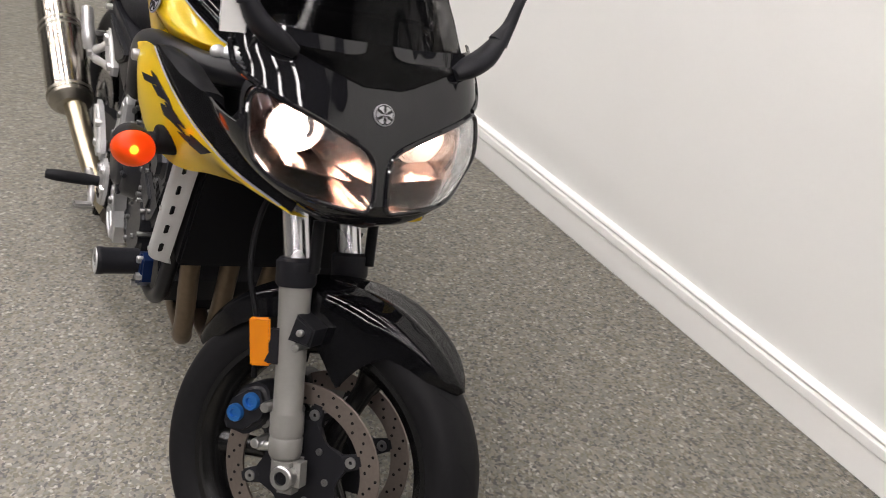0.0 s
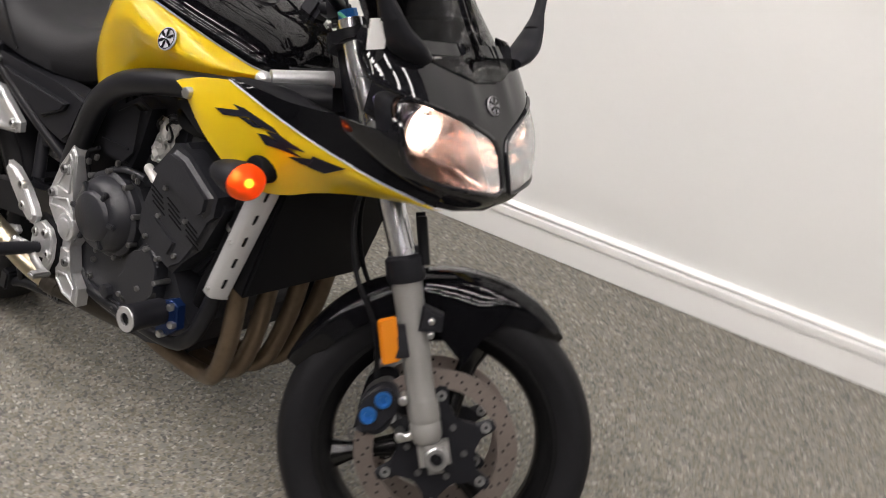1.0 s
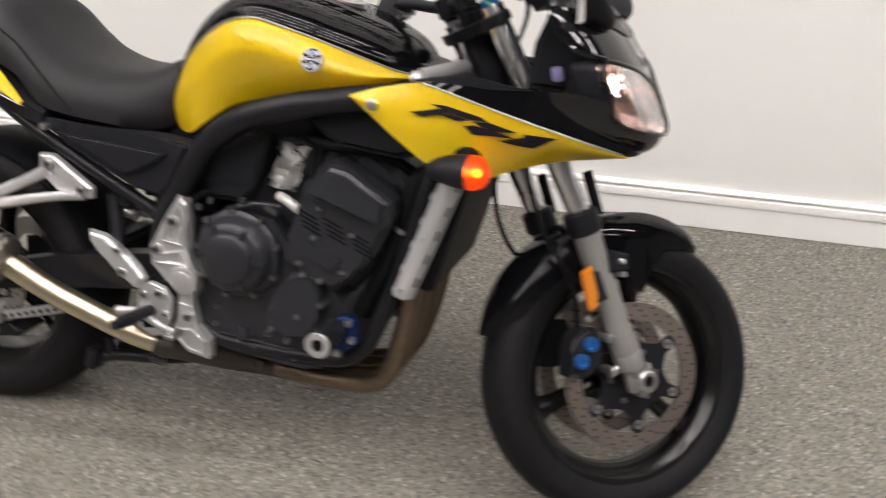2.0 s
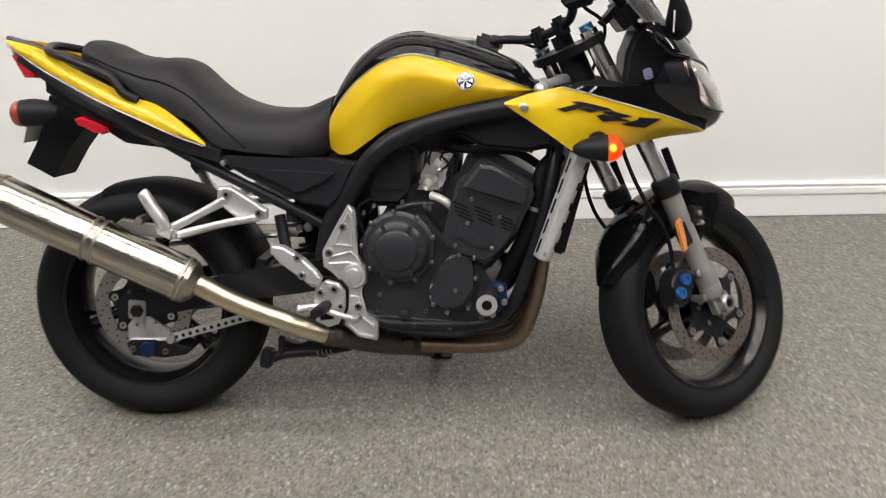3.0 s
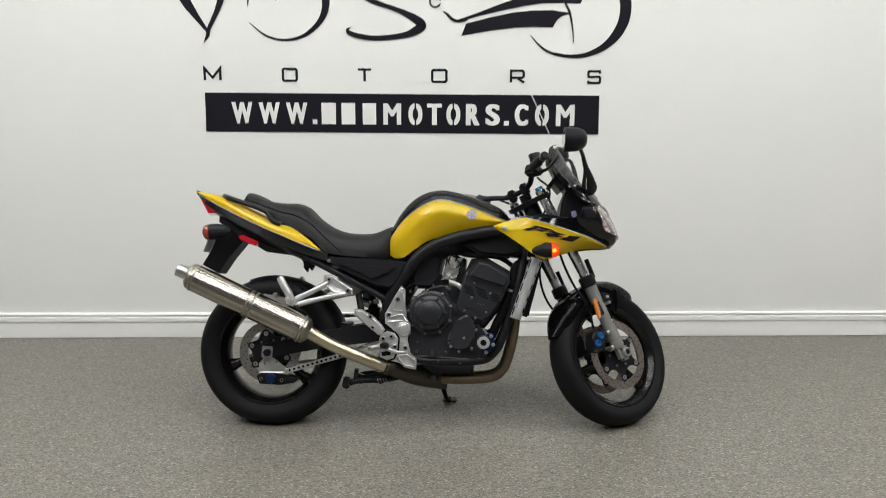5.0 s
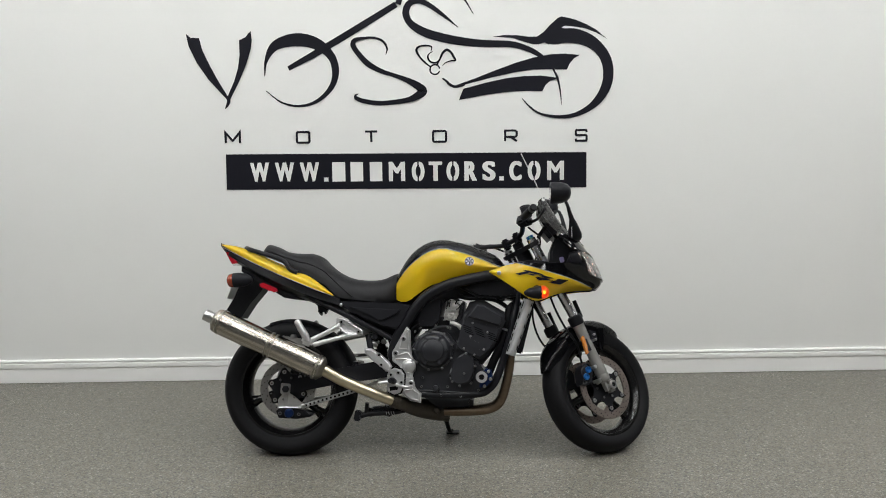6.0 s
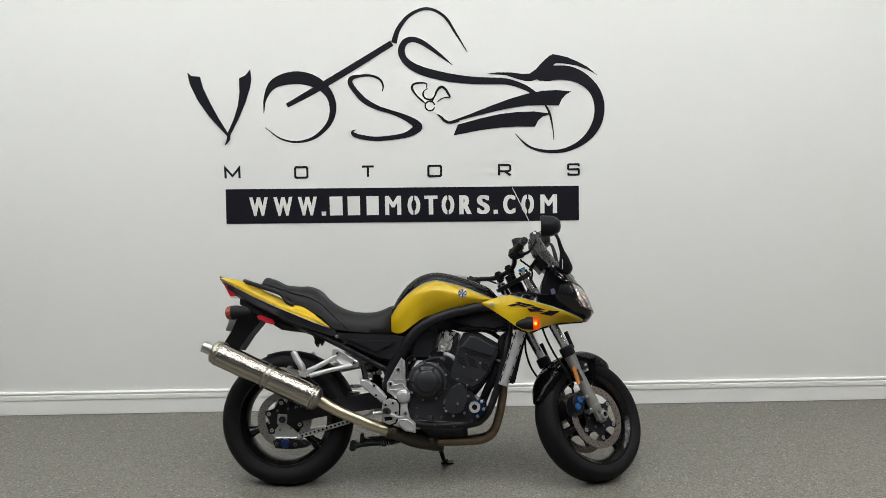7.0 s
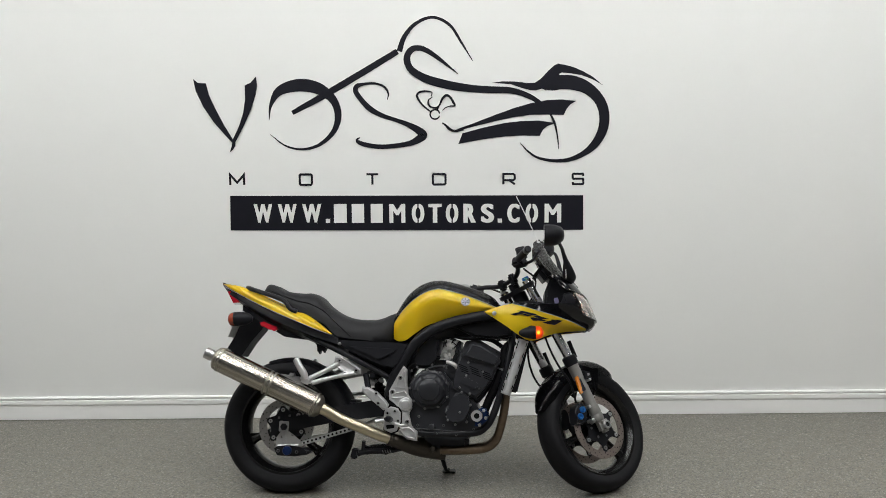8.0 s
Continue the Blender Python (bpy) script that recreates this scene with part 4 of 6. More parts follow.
# ---- seat ----
SU = [-0.895, -0.875, -0.84, -0.78, -0.70, -0.645, -0.615, -0.57, -0.52, -0.46, -0.38, -0.31, -0.265, -0.245]
S_TOP = [0.935, 0.962, 0.960, 0.932, 0.921, 0.920, 0.908, 0.864, 0.829, 0.804, 0.793, 0.800, 0.820, 0.828]
S_LOW = [0.925, 0.922, 0.905, 0.880, 0.828, 0.796, 0.784, 0.765, 0.715, 0.700, 0.692, 0.686, 0.690, 0.700]
S_WIDE = [0.055, 0.090, 0.118, 0.140, 0.156, 0.162, 0.166, 0.170, 0.174, 0.174, 0.168, 0.148, 0.122, 0.105]
rings = []
for u, in [tuple(p) for p in smoothed([(x,) for x in SU], 4)]:
    top, low, wide = (flow(u, SU, s) for s in (S_TOP, S_LOW, S_WIDE))
    ring = []
    for a in np.linspace(0, math.pi, 19):
        c, s = math.cos(a), math.sin(a)
        ring.append((u, wide * math.copysign(abs(c) ** 0.62, c), low + (top - low) * abs(s) ** 0.78))
    rings.append(ring + [(u, -wide * 0.9, low - 0.012), (u, wide * 0.9, low - 0.012)])
bm = bmesh.new()
skin(bm, rings)
seat = part("seat", bm, LEATHER, bike, "black vinyl stepped dual seat", sharp=55)
for s in (-1, 1):
    seam = []
    for u, k in ((-0.84, 0.36), (-0.78, 0.42), (-0.70, 0.50), (-0.65, 0.54), (-0.58, 0.58), (-0.53, 0.56), (-0.48, 0.36), (-0.44, 0.10)):
        low, top = flow(u, SU, S_LOW), flow(u, SU, S_TOP)
        rise = k ** (1 / 0.78)
        seam.append((u, s * (flow(u, SU, S_WIDE) * (1 - rise * rise) ** 0.31 + 0.0015), low + (top - low) * k))
    part("seat_seam", sweep(seam, 0.0030, 6, 5), HOSE, seat, "raised stitched seam")

# ---- tail ----
def tail_panel(s):
    """Yellow tail flank, narrowing to a point at both ends."""
    up = smoothed([(-1.10, -0.040, 0.968), (-1.06, -0.068, 0.962), (-0.98, -0.100, 0.944), (-0.90, -0.124, 0.906), (-0.80, -0.148, 0.862), (-0.72, -0.163, 0.828), (-0.66, -0.173, 0.812), (-0.60, -0.184, 0.776), (-0.527, -0.205, 0.720)], 4)
    lo = smoothed([(-1.102, -0.042, 0.964), (-1.06, -0.080, 0.942), (-0.98, -0.118, 0.902), (-0.90, -0.145, 0.864), (-0.80, -0.174, 0.820), (-0.72, -0.192, 0.787), (-0.66, -0.202, 0.763), (-0.60, -0.208, 0.740), (-0.520, -0.210, 0.711)], 4)
    bm = bmesh.new()
    skin(bm, [[a + (b - a) * k + np.array((0, -0.012 * math.sin(math.pi * k), 0)) for k in np.linspace(0, 1, 6)] for a, b in zip(up, lo)], closed=False, caps=False)
    bmesh.ops.solidify(bm, geom=bm.faces, thickness=0.003)
    return bm if s < 0 else mirrored(bm)


tail = part("tail_cowl", skin(bmesh.new(), [[(u, -w, lo), (u, -w * 0.98, lo + (hi - lo) * 0.6), (u, -w * 0.75, hi), (u, w * 0.75, hi), (u, w * 0.98, lo + (hi - lo) * 0.6), (u, w, lo), (u, w * 0.6, lo - d), (u, -w * 0.6, lo - d)] for u, w, lo, hi, d in (
    (-1.116, 0.012, 0.968, 0.978, 0.006), (-1.06, 0.070, 0.912, 0.956, 0.012), (-1.0, 0.095, 0.880, 0.940, 0.016), (-0.90, 0.128, 0.822, 0.900, 0.02), (-0.80, 0.156, 0.778, 0.856, 0.03), (-0.70, 0.174, 0.738, 0.812, 0.03), (-0.60, 0.186, 0.700, 0.762, 0.03), (-0.50, 0.190, 0.672, 0.712, 0.03))]), SATIN, bike, "black tail cowl under yellow flanks", sharp=50)
for s in (-1, 1):
    part("tail_side", tail_panel(s), YELLOW, tail, "glossy yellow tail flank", sharp=60)
    part("tail_stripe", sweep([(u, s * v, w) for u, v, w in ((-1.09, 0.058, 0.952), (-0.98, 0.121, 0.900), (-0.90, 0.148, 0.862), (-0.80, 0.177, 0.818), (-0.70, 0.198, 0.778), (-0.60, 0.211, 0.738), (-0.53, 0.213, 0.714))], 0.0015, 6, 5), DECAL_SILVER, tail)
part("tail_light", skin(bmesh.new(), [[(-1.075 + k, -w, 0.928), (-1.082 + k, 0, 0.935), (-1.075 + k, w, 0.928), (-1.042 + k, w * 1.1, 0.872), (-1.050 + k, 0, 0.868), (-1.042 + k, -w * 1.1, 0.872)] for k, w in ((-0.004, 0.055), (0.0, 0.066), (0.035, 0.075))]), RED, tail, "red tail light lens")
part("grab_rail", sweep([(-0.70, -0.178, 0.822), (-0.735, -0.180, 0.838), (-0.770, -0.172, 0.878), (-0.86, -0.150, 0.910), (-0.95, -0.110, 0.938), (-0.985, 0, 0.952), (-0.95, 0.110, 0.938), (-0.86, 0.150, 0.910), (-0.770, 0.172, 0.878), (-0.735, 0.180, 0.838), (-0.70, 0.178, 0.822)], 0.0105, 12, 6), SATIN, tail, "black passenger grab rail")
part("undertail", skin(bmesh.new(), [[(u, -w, lo), (u, -w, hi), (u, w, hi), (u, w, lo)] for u, w, lo, hi in ((-1.0, 0.05, 0.835, 0.87), (-0.90, 0.075, 0.778, 0.84), (-0.78, 0.085, 0.708, 0.80), (-0.66, 0.09, 0.694, 0.76), (-0.55, 0.09, 0.66, 0.72))]), PLASTIC, tail, "black undertail tray")
bracket = part("plate_bracket", skin(bmesh.new(), [[(a, -w, b), (c, -w, d), (c, w, d), (a, w, b)] for w, (a, b), (c, d) in ((0.055, (-0.990, 0.826), (-0.878, 0.780)), (0.058, (-0.998, 0.790), (-0.900, 0.742)), (0.060, (-1.03, 0.71), (-0.95, 0.682)), (0.060, (-1.066, 0.650), (-0.995, 0.612)))]), HOSE, bike, "black licence plate bracket")
part("licence_plate", block((-1.046, 0, 0.738), (0.003, 0.17, 0.07), (0, 20, 0), 0.001), WHITE_VINYL, bracket, "small white licence plate")
for s in (-1, 1):
    part("signal_stalk", rod((-0.99, s * 0.05, 0.79), (-0.995, s * 0.12, 0.79), 0.012, 12), PLASTIC, bracket)
    sig = part("signal_body", sweep([(-0.92, s * 0.150, 0.790), (-0.945, s * 0.152, 0.790), (-0.98, s * 0.154, 0.789), (-1.006, s * 0.155, 0.787)], [0.012, 0.028, 0.034, 0.034], 18, 3), PLASTIC, bracket, "black rear signal body")
    part("signal_lens", sweep([(-1.006, s * 0.155, 0.787), (-1.027, s * 0.155, 0.785), (-1.038, s * 0.155, 0.784)], [0.034, 0.029, 0.010], 18, 3), AMBER_OFF, sig, "amber rear signal lens")
    part("tail_reflector", slab([(-0.892, 0.772), (-0.872, 0.778), (-0.808, 0.752), (-0.803, 0.738), (-0.822, 0.732), (-0.838, 0.742), (-0.884, 0.756)], -0.131, -0.10, 0.005) if s < 0 else mirrored(slab([(-0.892, 0.772), (-0.872, 0.778), (-0.808, 0.752), (-0.803, 0.738), (-0.822, 0.732), (-0.838, 0.742), (-0.884, 0.756)], -0.131, -0.10, 0.005)), RED, bracket, "red side reflector")
part("wiring_clump", slab([(-0.66, 0.70), (-0.56, 0.68), (-0.54, 0.655), (-0.575, 0.660), (-0.59, 0.632), (-0.602, 0.652), (-0.61, 0.625), (-0.625, 0.645), (-0.622, 0.672)], -0.06, -0.02, 0.004), PLASTIC, bike, "black bracket and wiring under the tail")

# ---- frame ----
MAIN = [(0.36, -0.055, 0.838), (0.27, -0.150, 0.818), (0.15, -0.185, 0.800), (0.03, -0.195, 0.772), (-0.06, -0.19, 0.735), (-0.13, -0.18, 0.680), (-0.19, -0.165, 0.590), (-0.235, -0.15, 0.515), (-0.255, -0.14, 0.43)]
for s in (-1, 1):
    rail = part("frame_rail", sweep([(u, -s * v, w) for u, v, w in MAIN], [0.024, 0.026, 0.025, 0.025, 0.025, 0.024, 0.024, 0.026, 0.028], 18, 6), SATIN, bike, "black tubular main frame rail")
    part("cradle_tube", sweep([(u, s * v, w) for u, v, w in ((0.33, 0.06, 0.80), (0.318, 0.12, 0.70), (0.300, 0.145, 0.60), (0.272, 0.150, 0.48), (0.232, 0.150, 0.355), (0.195, 0.148, 0.295), (0.13, 0.148, 0.266), (-0.08, 0.148, 0.262), (-0.15, 0.148, 0.285), (-0.20, 0.14, 0.34))], 0.0165, 14, 6), SATIN, bike, "black lower cradle tube")
    part("subframe_tube", sweep([(-0.23, s * 0.145, 0.50), (-0.31, s * 0.158, 0.545), (-0.44, s * 0.165, 0.612), (-0.59, s * 0.155, 0.684), (-0.75, s * 0.11, 0.762)], 0.0135, 12, 4), SATIN, bike, "black rear subframe tube")
    cov = slab([(-0.555, 0.700), (-0.49, 0.682), (-0.24, 0.680), (-0.165, 0.672), (-0.205, 0.585), (-0.235, 0.560), (-0.30, 0.572), (-0.44, 0.638)], -0.184, -0.13, 0.010)
    sc = part("side_cover", cov if s < 0 else mirrored(cov), PLASTIC, bike, "black plastic side cover under the seat")
    inset = slab([(-0.462, 0.664), (-0.215, 0.652), (-0.232, 0.632), (-0.300, 0.600), (-0.318, 0.600), (-0.348, 0.626), (-0.430, 0.655)], -0.196, -0.18, 0.008)
    part("raised_panel", inset if s < 0 else mirrored(inset), PLASTIC, sc)
    part("cover_screw", drum((-0.490, 0.672), 0.0075, s * 0.200, s * 0.17, 12, 0.002), STEEL, sc)
part("steering_head", rod(F0 + FORK * 0.58 + AHEAD * -0.035, F0 + FORK * 0.735 + AHEAD * -0.035, 0.036, 24), SATIN, bike, "black steering head tube")
part("frame_infill", slab([(-0.20, 0.60), (-0.13, 0.69), (-0.05, 0.745), (0.15, 0.81), (0.28, 0.845), (0.32, 0.80), (0.30, 0.70), (0.14, 0.715), (0.0, 0.71), (-0.14, 0.60)], -0.10, 0.10, 0.01), PLASTIC, bike, "dark airbox lid under the tank")
part("battery_box", slab([(-0.50, 0.69), (-0.15, 0.70), (-0.14, 0.56), (-0.20, 0.46), (-0.27, 0.47), (-0.30, 0.55), (-0.44, 0.625)], -0.095, 0.095, 0.01), PLASTIC, bike, "black battery box under the seat")
part("cross_tube", rod((-0.25, -0.14, 0.43), (-0.25, 0.14, 0.43), 0.024), SATIN, bike)

# silver pivot plates
for s in (-1, 1):
    bm = slab([(-0.187, 0.574), (-0.170, 0.555), (-0.169, 0.442), (-0.147, 0.416), (-0.147, 0.373), (-0.163, 0.352), (-0.150, 0.296), (-0.119, 0.271), (-0.121, 0.228), (-0.167, 0.236), (-0.202, 0.266), (-0.198, 0.313), (-0.208, 0.390), (-0.252, 0.416), (-0.254, 0.455), (-0.218, 0.520)], -0.190, -0.158, 0.006, inset=0.009)
    plate = part("pivot_plate", bm if s < 0 else mirrored(bm), SILVER, bike, "cast silver frame pivot plate")
    part("pivot_boss", drum((-0.175, 0.395), 0.031, s * 0.196, s * 0.17, 32, 0.006), SILVER, plate, "round silver pivot boss")
    part("pivot_cap", drum((-0.175, 0.395), 0.021, s * 0.201, s * 0.18, 28, 0.005), SILVER, plate, "round silver pivot cap")
    rib = slab([(-0.216, 0.430), (-0.169, 0.428), (-0.169, 0.416), (-0.205, 0.402), (-0.225, 0.414)], -0.1895, -0.17, 0.002)
    part("plate_rib", rib if s < 0 else mirrored(rib), SILVER, plate)
    rib = slab([(-0.196, 0.345), (-0.163, 0.343), (-0.155, 0.297), (-0.190, 0.292)], -0.1895, -0.17, 0.002)
    part("plate_rib", rib if s < 0 else mirrored(rib), SILVER, plate)
    for loop in (((-0.187, 0.552), (-0.178, 0.540), (-0.179, 0.470), (-0.222, 0.474), (-0.187, 0.552)), ((-0.238, 0.440), (-0.181, 0.456), (-0.160, 0.424), (-0.186, 0.428), (-0.238, 0.424), (-0.238, 0.440)), ((-0.190, 0.285), (-0.158, 0.290), (-0.130, 0.268), (-0.128, 0.240), (-0.165, 0.246), (-0.192, 0.270), (-0.190, 0.285))):
        part("plate_rib", sweep([(u, s * 0.1905, w) for u, w in loop], 0.0028, 8, 1), SILVER, plate)
    for u, w in ((-0.200, 0.517), (-0.236, 0.452), (-0.165, 0.317)):
        part("bolt_pad", drum((u, w), 0.013, s * 0.191, s * 0.18, 16, 0.002), SILVER, plate)
        cap_bolt(u, w, 0.197, s, plate, 0.0095, "plate_bolt", ENGINE_BOLT)
    gap = slab([(-0.268, 0.392), (-0.238, 0.392), (-0.206, 0.384), (-0.189, 0.360), (-0.190, 0.313), (-0.208, 0.270), (-0.238, 0.258), (-0.276, 0.276)], -0.1935, -0.18, 0.001)
    part("gasket", gap if s < 0 else mirrored(gap), HOSE, plate, "black gasket edge")
    hb = slab([(-0.241, 0.386), (-0.210, 0.378), (-0.195, 0.357), (-0.196, 0.314), (-0.213, 0.275), (-0.239, 0.265), (-0.270, 0.279), (-0.273, 0.301), (-0.273, 0.348), (-0.268, 0.372)], -0.208, -0.196, 0.004)
    heel = part("footrest_bracket", hb if s < 0 else mirrored(hb), SILVER, bike, "silver footrest bracket with heel guard")
    hg = slab([(-0.377, 0.476), (-0.342, 0.472), (-0.294, 0.442), (-0.263, 0.412), (-0.250, 0.392), (-0.262, 0.370), (-0.277, 0.369), (-0.306, 0.395), (-0.355, 0.429), (-0.377, 0.454)], -0.219, -0.200, 0.008)
    part("heel_guard", hg if s < 0 else mirrored(hg), SILVER, heel, "silver heel guard")
    for u, w, v in ((-0.309, 0.444, 0.222), (-0.299, 0.400, 0.222), (-0.256, 0.355, 0.213), (-0.222, 0.364, 0.213), (-0.207, 0.321, 0.213)):
        cap_bolt(u, w, v, s, heel, 0.0105, "bracket_bolt")
    slot = slab([(-0.262, 0.300), (-0.222, 0.306), (-0.224, 0.288), (-0.258, 0.283)], -0.2095, -0.20, 0.001)
    part("bracket_slot", slot if s < 0 else mirrored(slot), HOSE, heel)
    part("rider_footrest", sweep([(-0.240, s * 0.210, 0.325), (-0.240, s * 0.24, 0.328), (-0.240, s * 0.30, 0.334), (-0.246, s * 0.325, 0.334)], [0.012, 0.014, 0.014, 0.011], 14, 2), PLASTIC, heel, "black rubber rider footrest")
    part("foot_pedal", sweep([(-0.306, s * 0.222, 0.317), (-0.26, s * 0.222, 0.323), (-0.225, s * 0.226, 0.310), (-0.195, s * 0.230, 0.302), (-0.175, s * 0.234, 0.301), (-0.158, s * 0.236, 0.302)], [0.009, 0.008, 0.008, 0.007, 0.006, 0.006], 12, 4), SILVER, heel, "silver foot pedal lever")
    part("pedal_joint", ball((-0.306, s * 0.222, 0.317), 0.011), STEEL, heel)
    part("pedal_tip", block((-0.160, s * 0.252, 0.303), (0.024, 0.044, 0.012), (0, 0, 0), 0.004), STEEL, heel)
    # passenger footrest bracket: a forked silver casting
    pb = slab([(-0.512, 0.612), (-0.480, 0.614), (-0.389, 0.556), (-0.390, 0.533), (-0.425, 0.527), (-0.470, 0.536), (-0.515, 0.572)], -0.188, -0.170, 0.006, inset=0.010)
    pas = part("passenger_bracket", pb if s < 0 else mirrored(pb), SILVER, bike, "silver passenger footrest bracket")
    part("bracket_arm", sweep([(-0.492, s * 0.180, 0.580), (-0.557, s * 0.183, 0.545), (-0.628, s * 0.186, 0.510)], [0.013, 0.011, 0.012], 12, 3, 0.7), SILVER, pas)
    part("bracket_arm", sweep([(-0.410, s * 0.180, 0.537), (-0.505, s * 0.183, 0.519), (-0.618, s * 0.186, 0.489)], [0.011, 0.010, 0.012], 12, 3, 0.7), SILVER, pas)
    for u, w in ((-0.488, 0.594), (-0.409, 0.549)):
        cap_bolt(u, w, 0.195, s, pas, 0.0105, "bracket_bolt")
    part("footrest_hinge", block((-0.645, s * 0.190, 0.503), (0.055, 0.030, 0.036), (0, 25, 0), 0.010), SILVER, pas)
    part("hinge_pin", drum((-0.655, 0.510), 0.010, s * 0.213, s * 0.18, 14, 0.003), STEEL, pas)
    part("passenger_footrest", sweep([(-0.645, s * 0.198, 0.505), (-0.652, s * 0.202, 0.530), (-0.672, s * 0.206, 0.562), (-0.690, s * 0.208, 0.596), (-0.694, s * 0.208, 0.602)], [0.013, 0.017, 0.016, 0.015, 0.009], 14, 3), SILVER, pas, "folded silver passenger footrest")
    part("footrest_bumper", drum((-0.713, 0.525), 0.012, s * 0.196, s * 0.15, 6, 0.002), ENGINE_BOLT, pas, "hexagon footrest bolt")

# ---- engine ----
eng = part("engine", skin(bmesh.new(), [[(a, v, b) for a, b in ((-0.165, 0.30), (-0.10, 0.245), (0.08, 0.235), (0.18, 0.27), (0.20, 0.33), (0.135, 0.42), (0.06, 0.47), (0.0, 0.545), (-0.10, 0.555), (-0.165, 0.48))] for v in (-0.155, -0.15, 0.15, 0.155)]), CAST, bike, "black four-cylinder engine crankcase", sharp=25)
part("engine_core", slab([(-0.14, 0.50), (-0.05, 0.62), (0.06, 0.62), (0.12, 0.68), (0.24, 0.62), (0.24, 0.50), (0.16, 0.40), (-0.1, 0.40)], -0.105, 0.105, 0.01), CAST, eng)
part("coolant_hose", sweep([(0.325, -0.10, 0.690), (0.285, -0.125, 0.655), (0.272, -0.135, 0.58), (0.248, -0.135, 0.50), (0.215, -0.13, 0.43), (0.19, -0.12, 0.37)], 0.019, 14, 6), HOSE, eng, "black rubber coolant hose")
part("hose_band", sweep([(0.268, -0.135, 0.565), (0.265, -0.135, 0.556)], 0.0205, 14, 1), STEEL, eng)
part("oil_filler", drum((-0.055, 0.292), 0.016, -0.170, -0.14, 6, 0.003), CAST, eng)
part("sump_seam", rod((-0.15, -0.157, 0.285), (0.17, -0.157, 0.268), 0.004, 8), CAST, eng)
for u, w in ((-0.12, 0.300), (-0.03, 0.262), (0.06, 0.258), (0.14, 0.285), (-0.115, 0.340), (0.0, 0.30)):
    cap_bolt(u, w, 0.164, -1, eng, 0.006, "case_bolt", ENGINE_BOLT)
part("oil_pan", block((0.01, 0, 0.225), (0.21, 0.17, 0.07), (0, 3, 0), 0.02), CAST, eng)
for s in (-1, 1):
    part("clutch_cover", lathe([(0.0005, s * 0.218), (0.046, s * 0.218), (0.050, s * 0.215), (0.053, s * 0.208), (0.064, s * 0.206), (0.072, s * 0.198), (0.080, s * 0.176), (0.086, s * 0.174), (0.090, s * 0.170), (0.090, s * 0.15)], (-0.066, 0, 0.465), 48), CAST, eng, "round black clutch cover")
    for k in range(9):
        t = 2 * math.pi * k / 9 + 0.3
        part("cover_bolt", drum((-0.066 + 0.090 * math.cos(t), 0.465 + 0.090 * math.sin(t)), 0.0062, s * 0.181, s * 0.16, 8, 0.002), ENGINE_BOLT, eng)
    for k in range(6):
        t = 2 * math.pi * k / 6
        part("cover_rib", block((-0.066 + 0.062 * math.cos(t), s * 0.208, 0.465 + 0.060 * math.sin(t)), (0.022, 0.010, 0.010), (0, -math.degrees(t), 0), 0.002), CAST, eng)
    pk = slab([(0.008, 0.345), (0.018, 0.390), (0.060, 0.448), (0.085, 0.458), (0.112, 0.446), (0.120, 0.370), (0.100, 0.320), (0.040, 0.308)], -0.188, -0.14, 0.010, steps=3)
    part("pickup_cover", pk if s < 0 else mirrored(pk), CAST, eng, "black ignition pickup cover")
    for u, w in ((0.022, 0.326), (0.056, 0.306), (0.108, 0.318), (0.126, 0.395), (0.085, 0.452), (0.076, 0.362), (0.122, 0.446)):
        part("cover_bolt", drum((u, w), 0.006, s * 0.194, s * 0.15, 8, 0.002), ENGINE_BOLT, eng)
    # tilted cylinders with the ribbed cam chain cover
    cy = slab([(0.078, 0.632), (0.140, 0.688), (0.245, 0.636), (0.266, 0.600), (0.222, 0.505), (0.180, 0.462), (0.150, 0.425), (0.068, 0.452), (0.035, 0.475), (0.050, 0.525)], -0.184, -0.10, 0.012)
    cyl = part("cylinder_cover", cy if s < 0 else mirrored(cy), CAST, eng, "black cam chain side cover")
    cc = slab([(0.076, 0.614), (0.130, 0.684), (0.172, 0.678), (0.262, 0.626), (0.258, 0.585), (0.238, 0.565)], -0.206, -0.15, 0.016)
    part("cam_cover", cc if s < 0 else mirrored(cc), CAST, cyl, "black cam cover")
    for cu, cw in ((0.088, 0.575), (0.140, 0.565), (0.196, 0.545)):
        for k in range(4):
            part("cover_slot", block((cu + 0.004 * k, s * 0.1842, cw - 0.0105 * k), (0.044, 0.0020, 0.0042), (0, 22, 0), 0.001), HOSE, cyl)
    part("cover_step", block((0.118, s * 0.184, 0.496), (0.085, 0.012, 0.040), (0, 24, 0), 0.005), CAST, cyl)
    for u, w in ((0.115, 0.590), (0.182, 0.548), (0.105, 0.53), (0.150, 0.665), (0.245, 0.60), (0.075, 0.475), (0.165, 0.47)):
        part("cover_bolt", drum((u, w), 0.0055, s * 0.191, s * 0.17, 8, 0.002), ENGINE_BOLT, cyl)
head = part("cylinder_block", skin(bmesh.new(), [[(a, v, b) for a, b in ((0.02, 0.52), (0.10, 0.69), (0.16, 0.70), (0.265, 0.64), (0.265, 0.56), (0.16, 0.42), (0.08, 0.42))] for v in (-0.12, 0.12)]), CAST, eng, "black cylinder block", sharp=25)
for k in range(6):
    part("cooling_fin", block((0.17 + 0.012 * k, 0, 0.47 + 0.022 * k), (0.10, 0.27, 0.005), (0, -30, 0), 0.001), CAST, head)
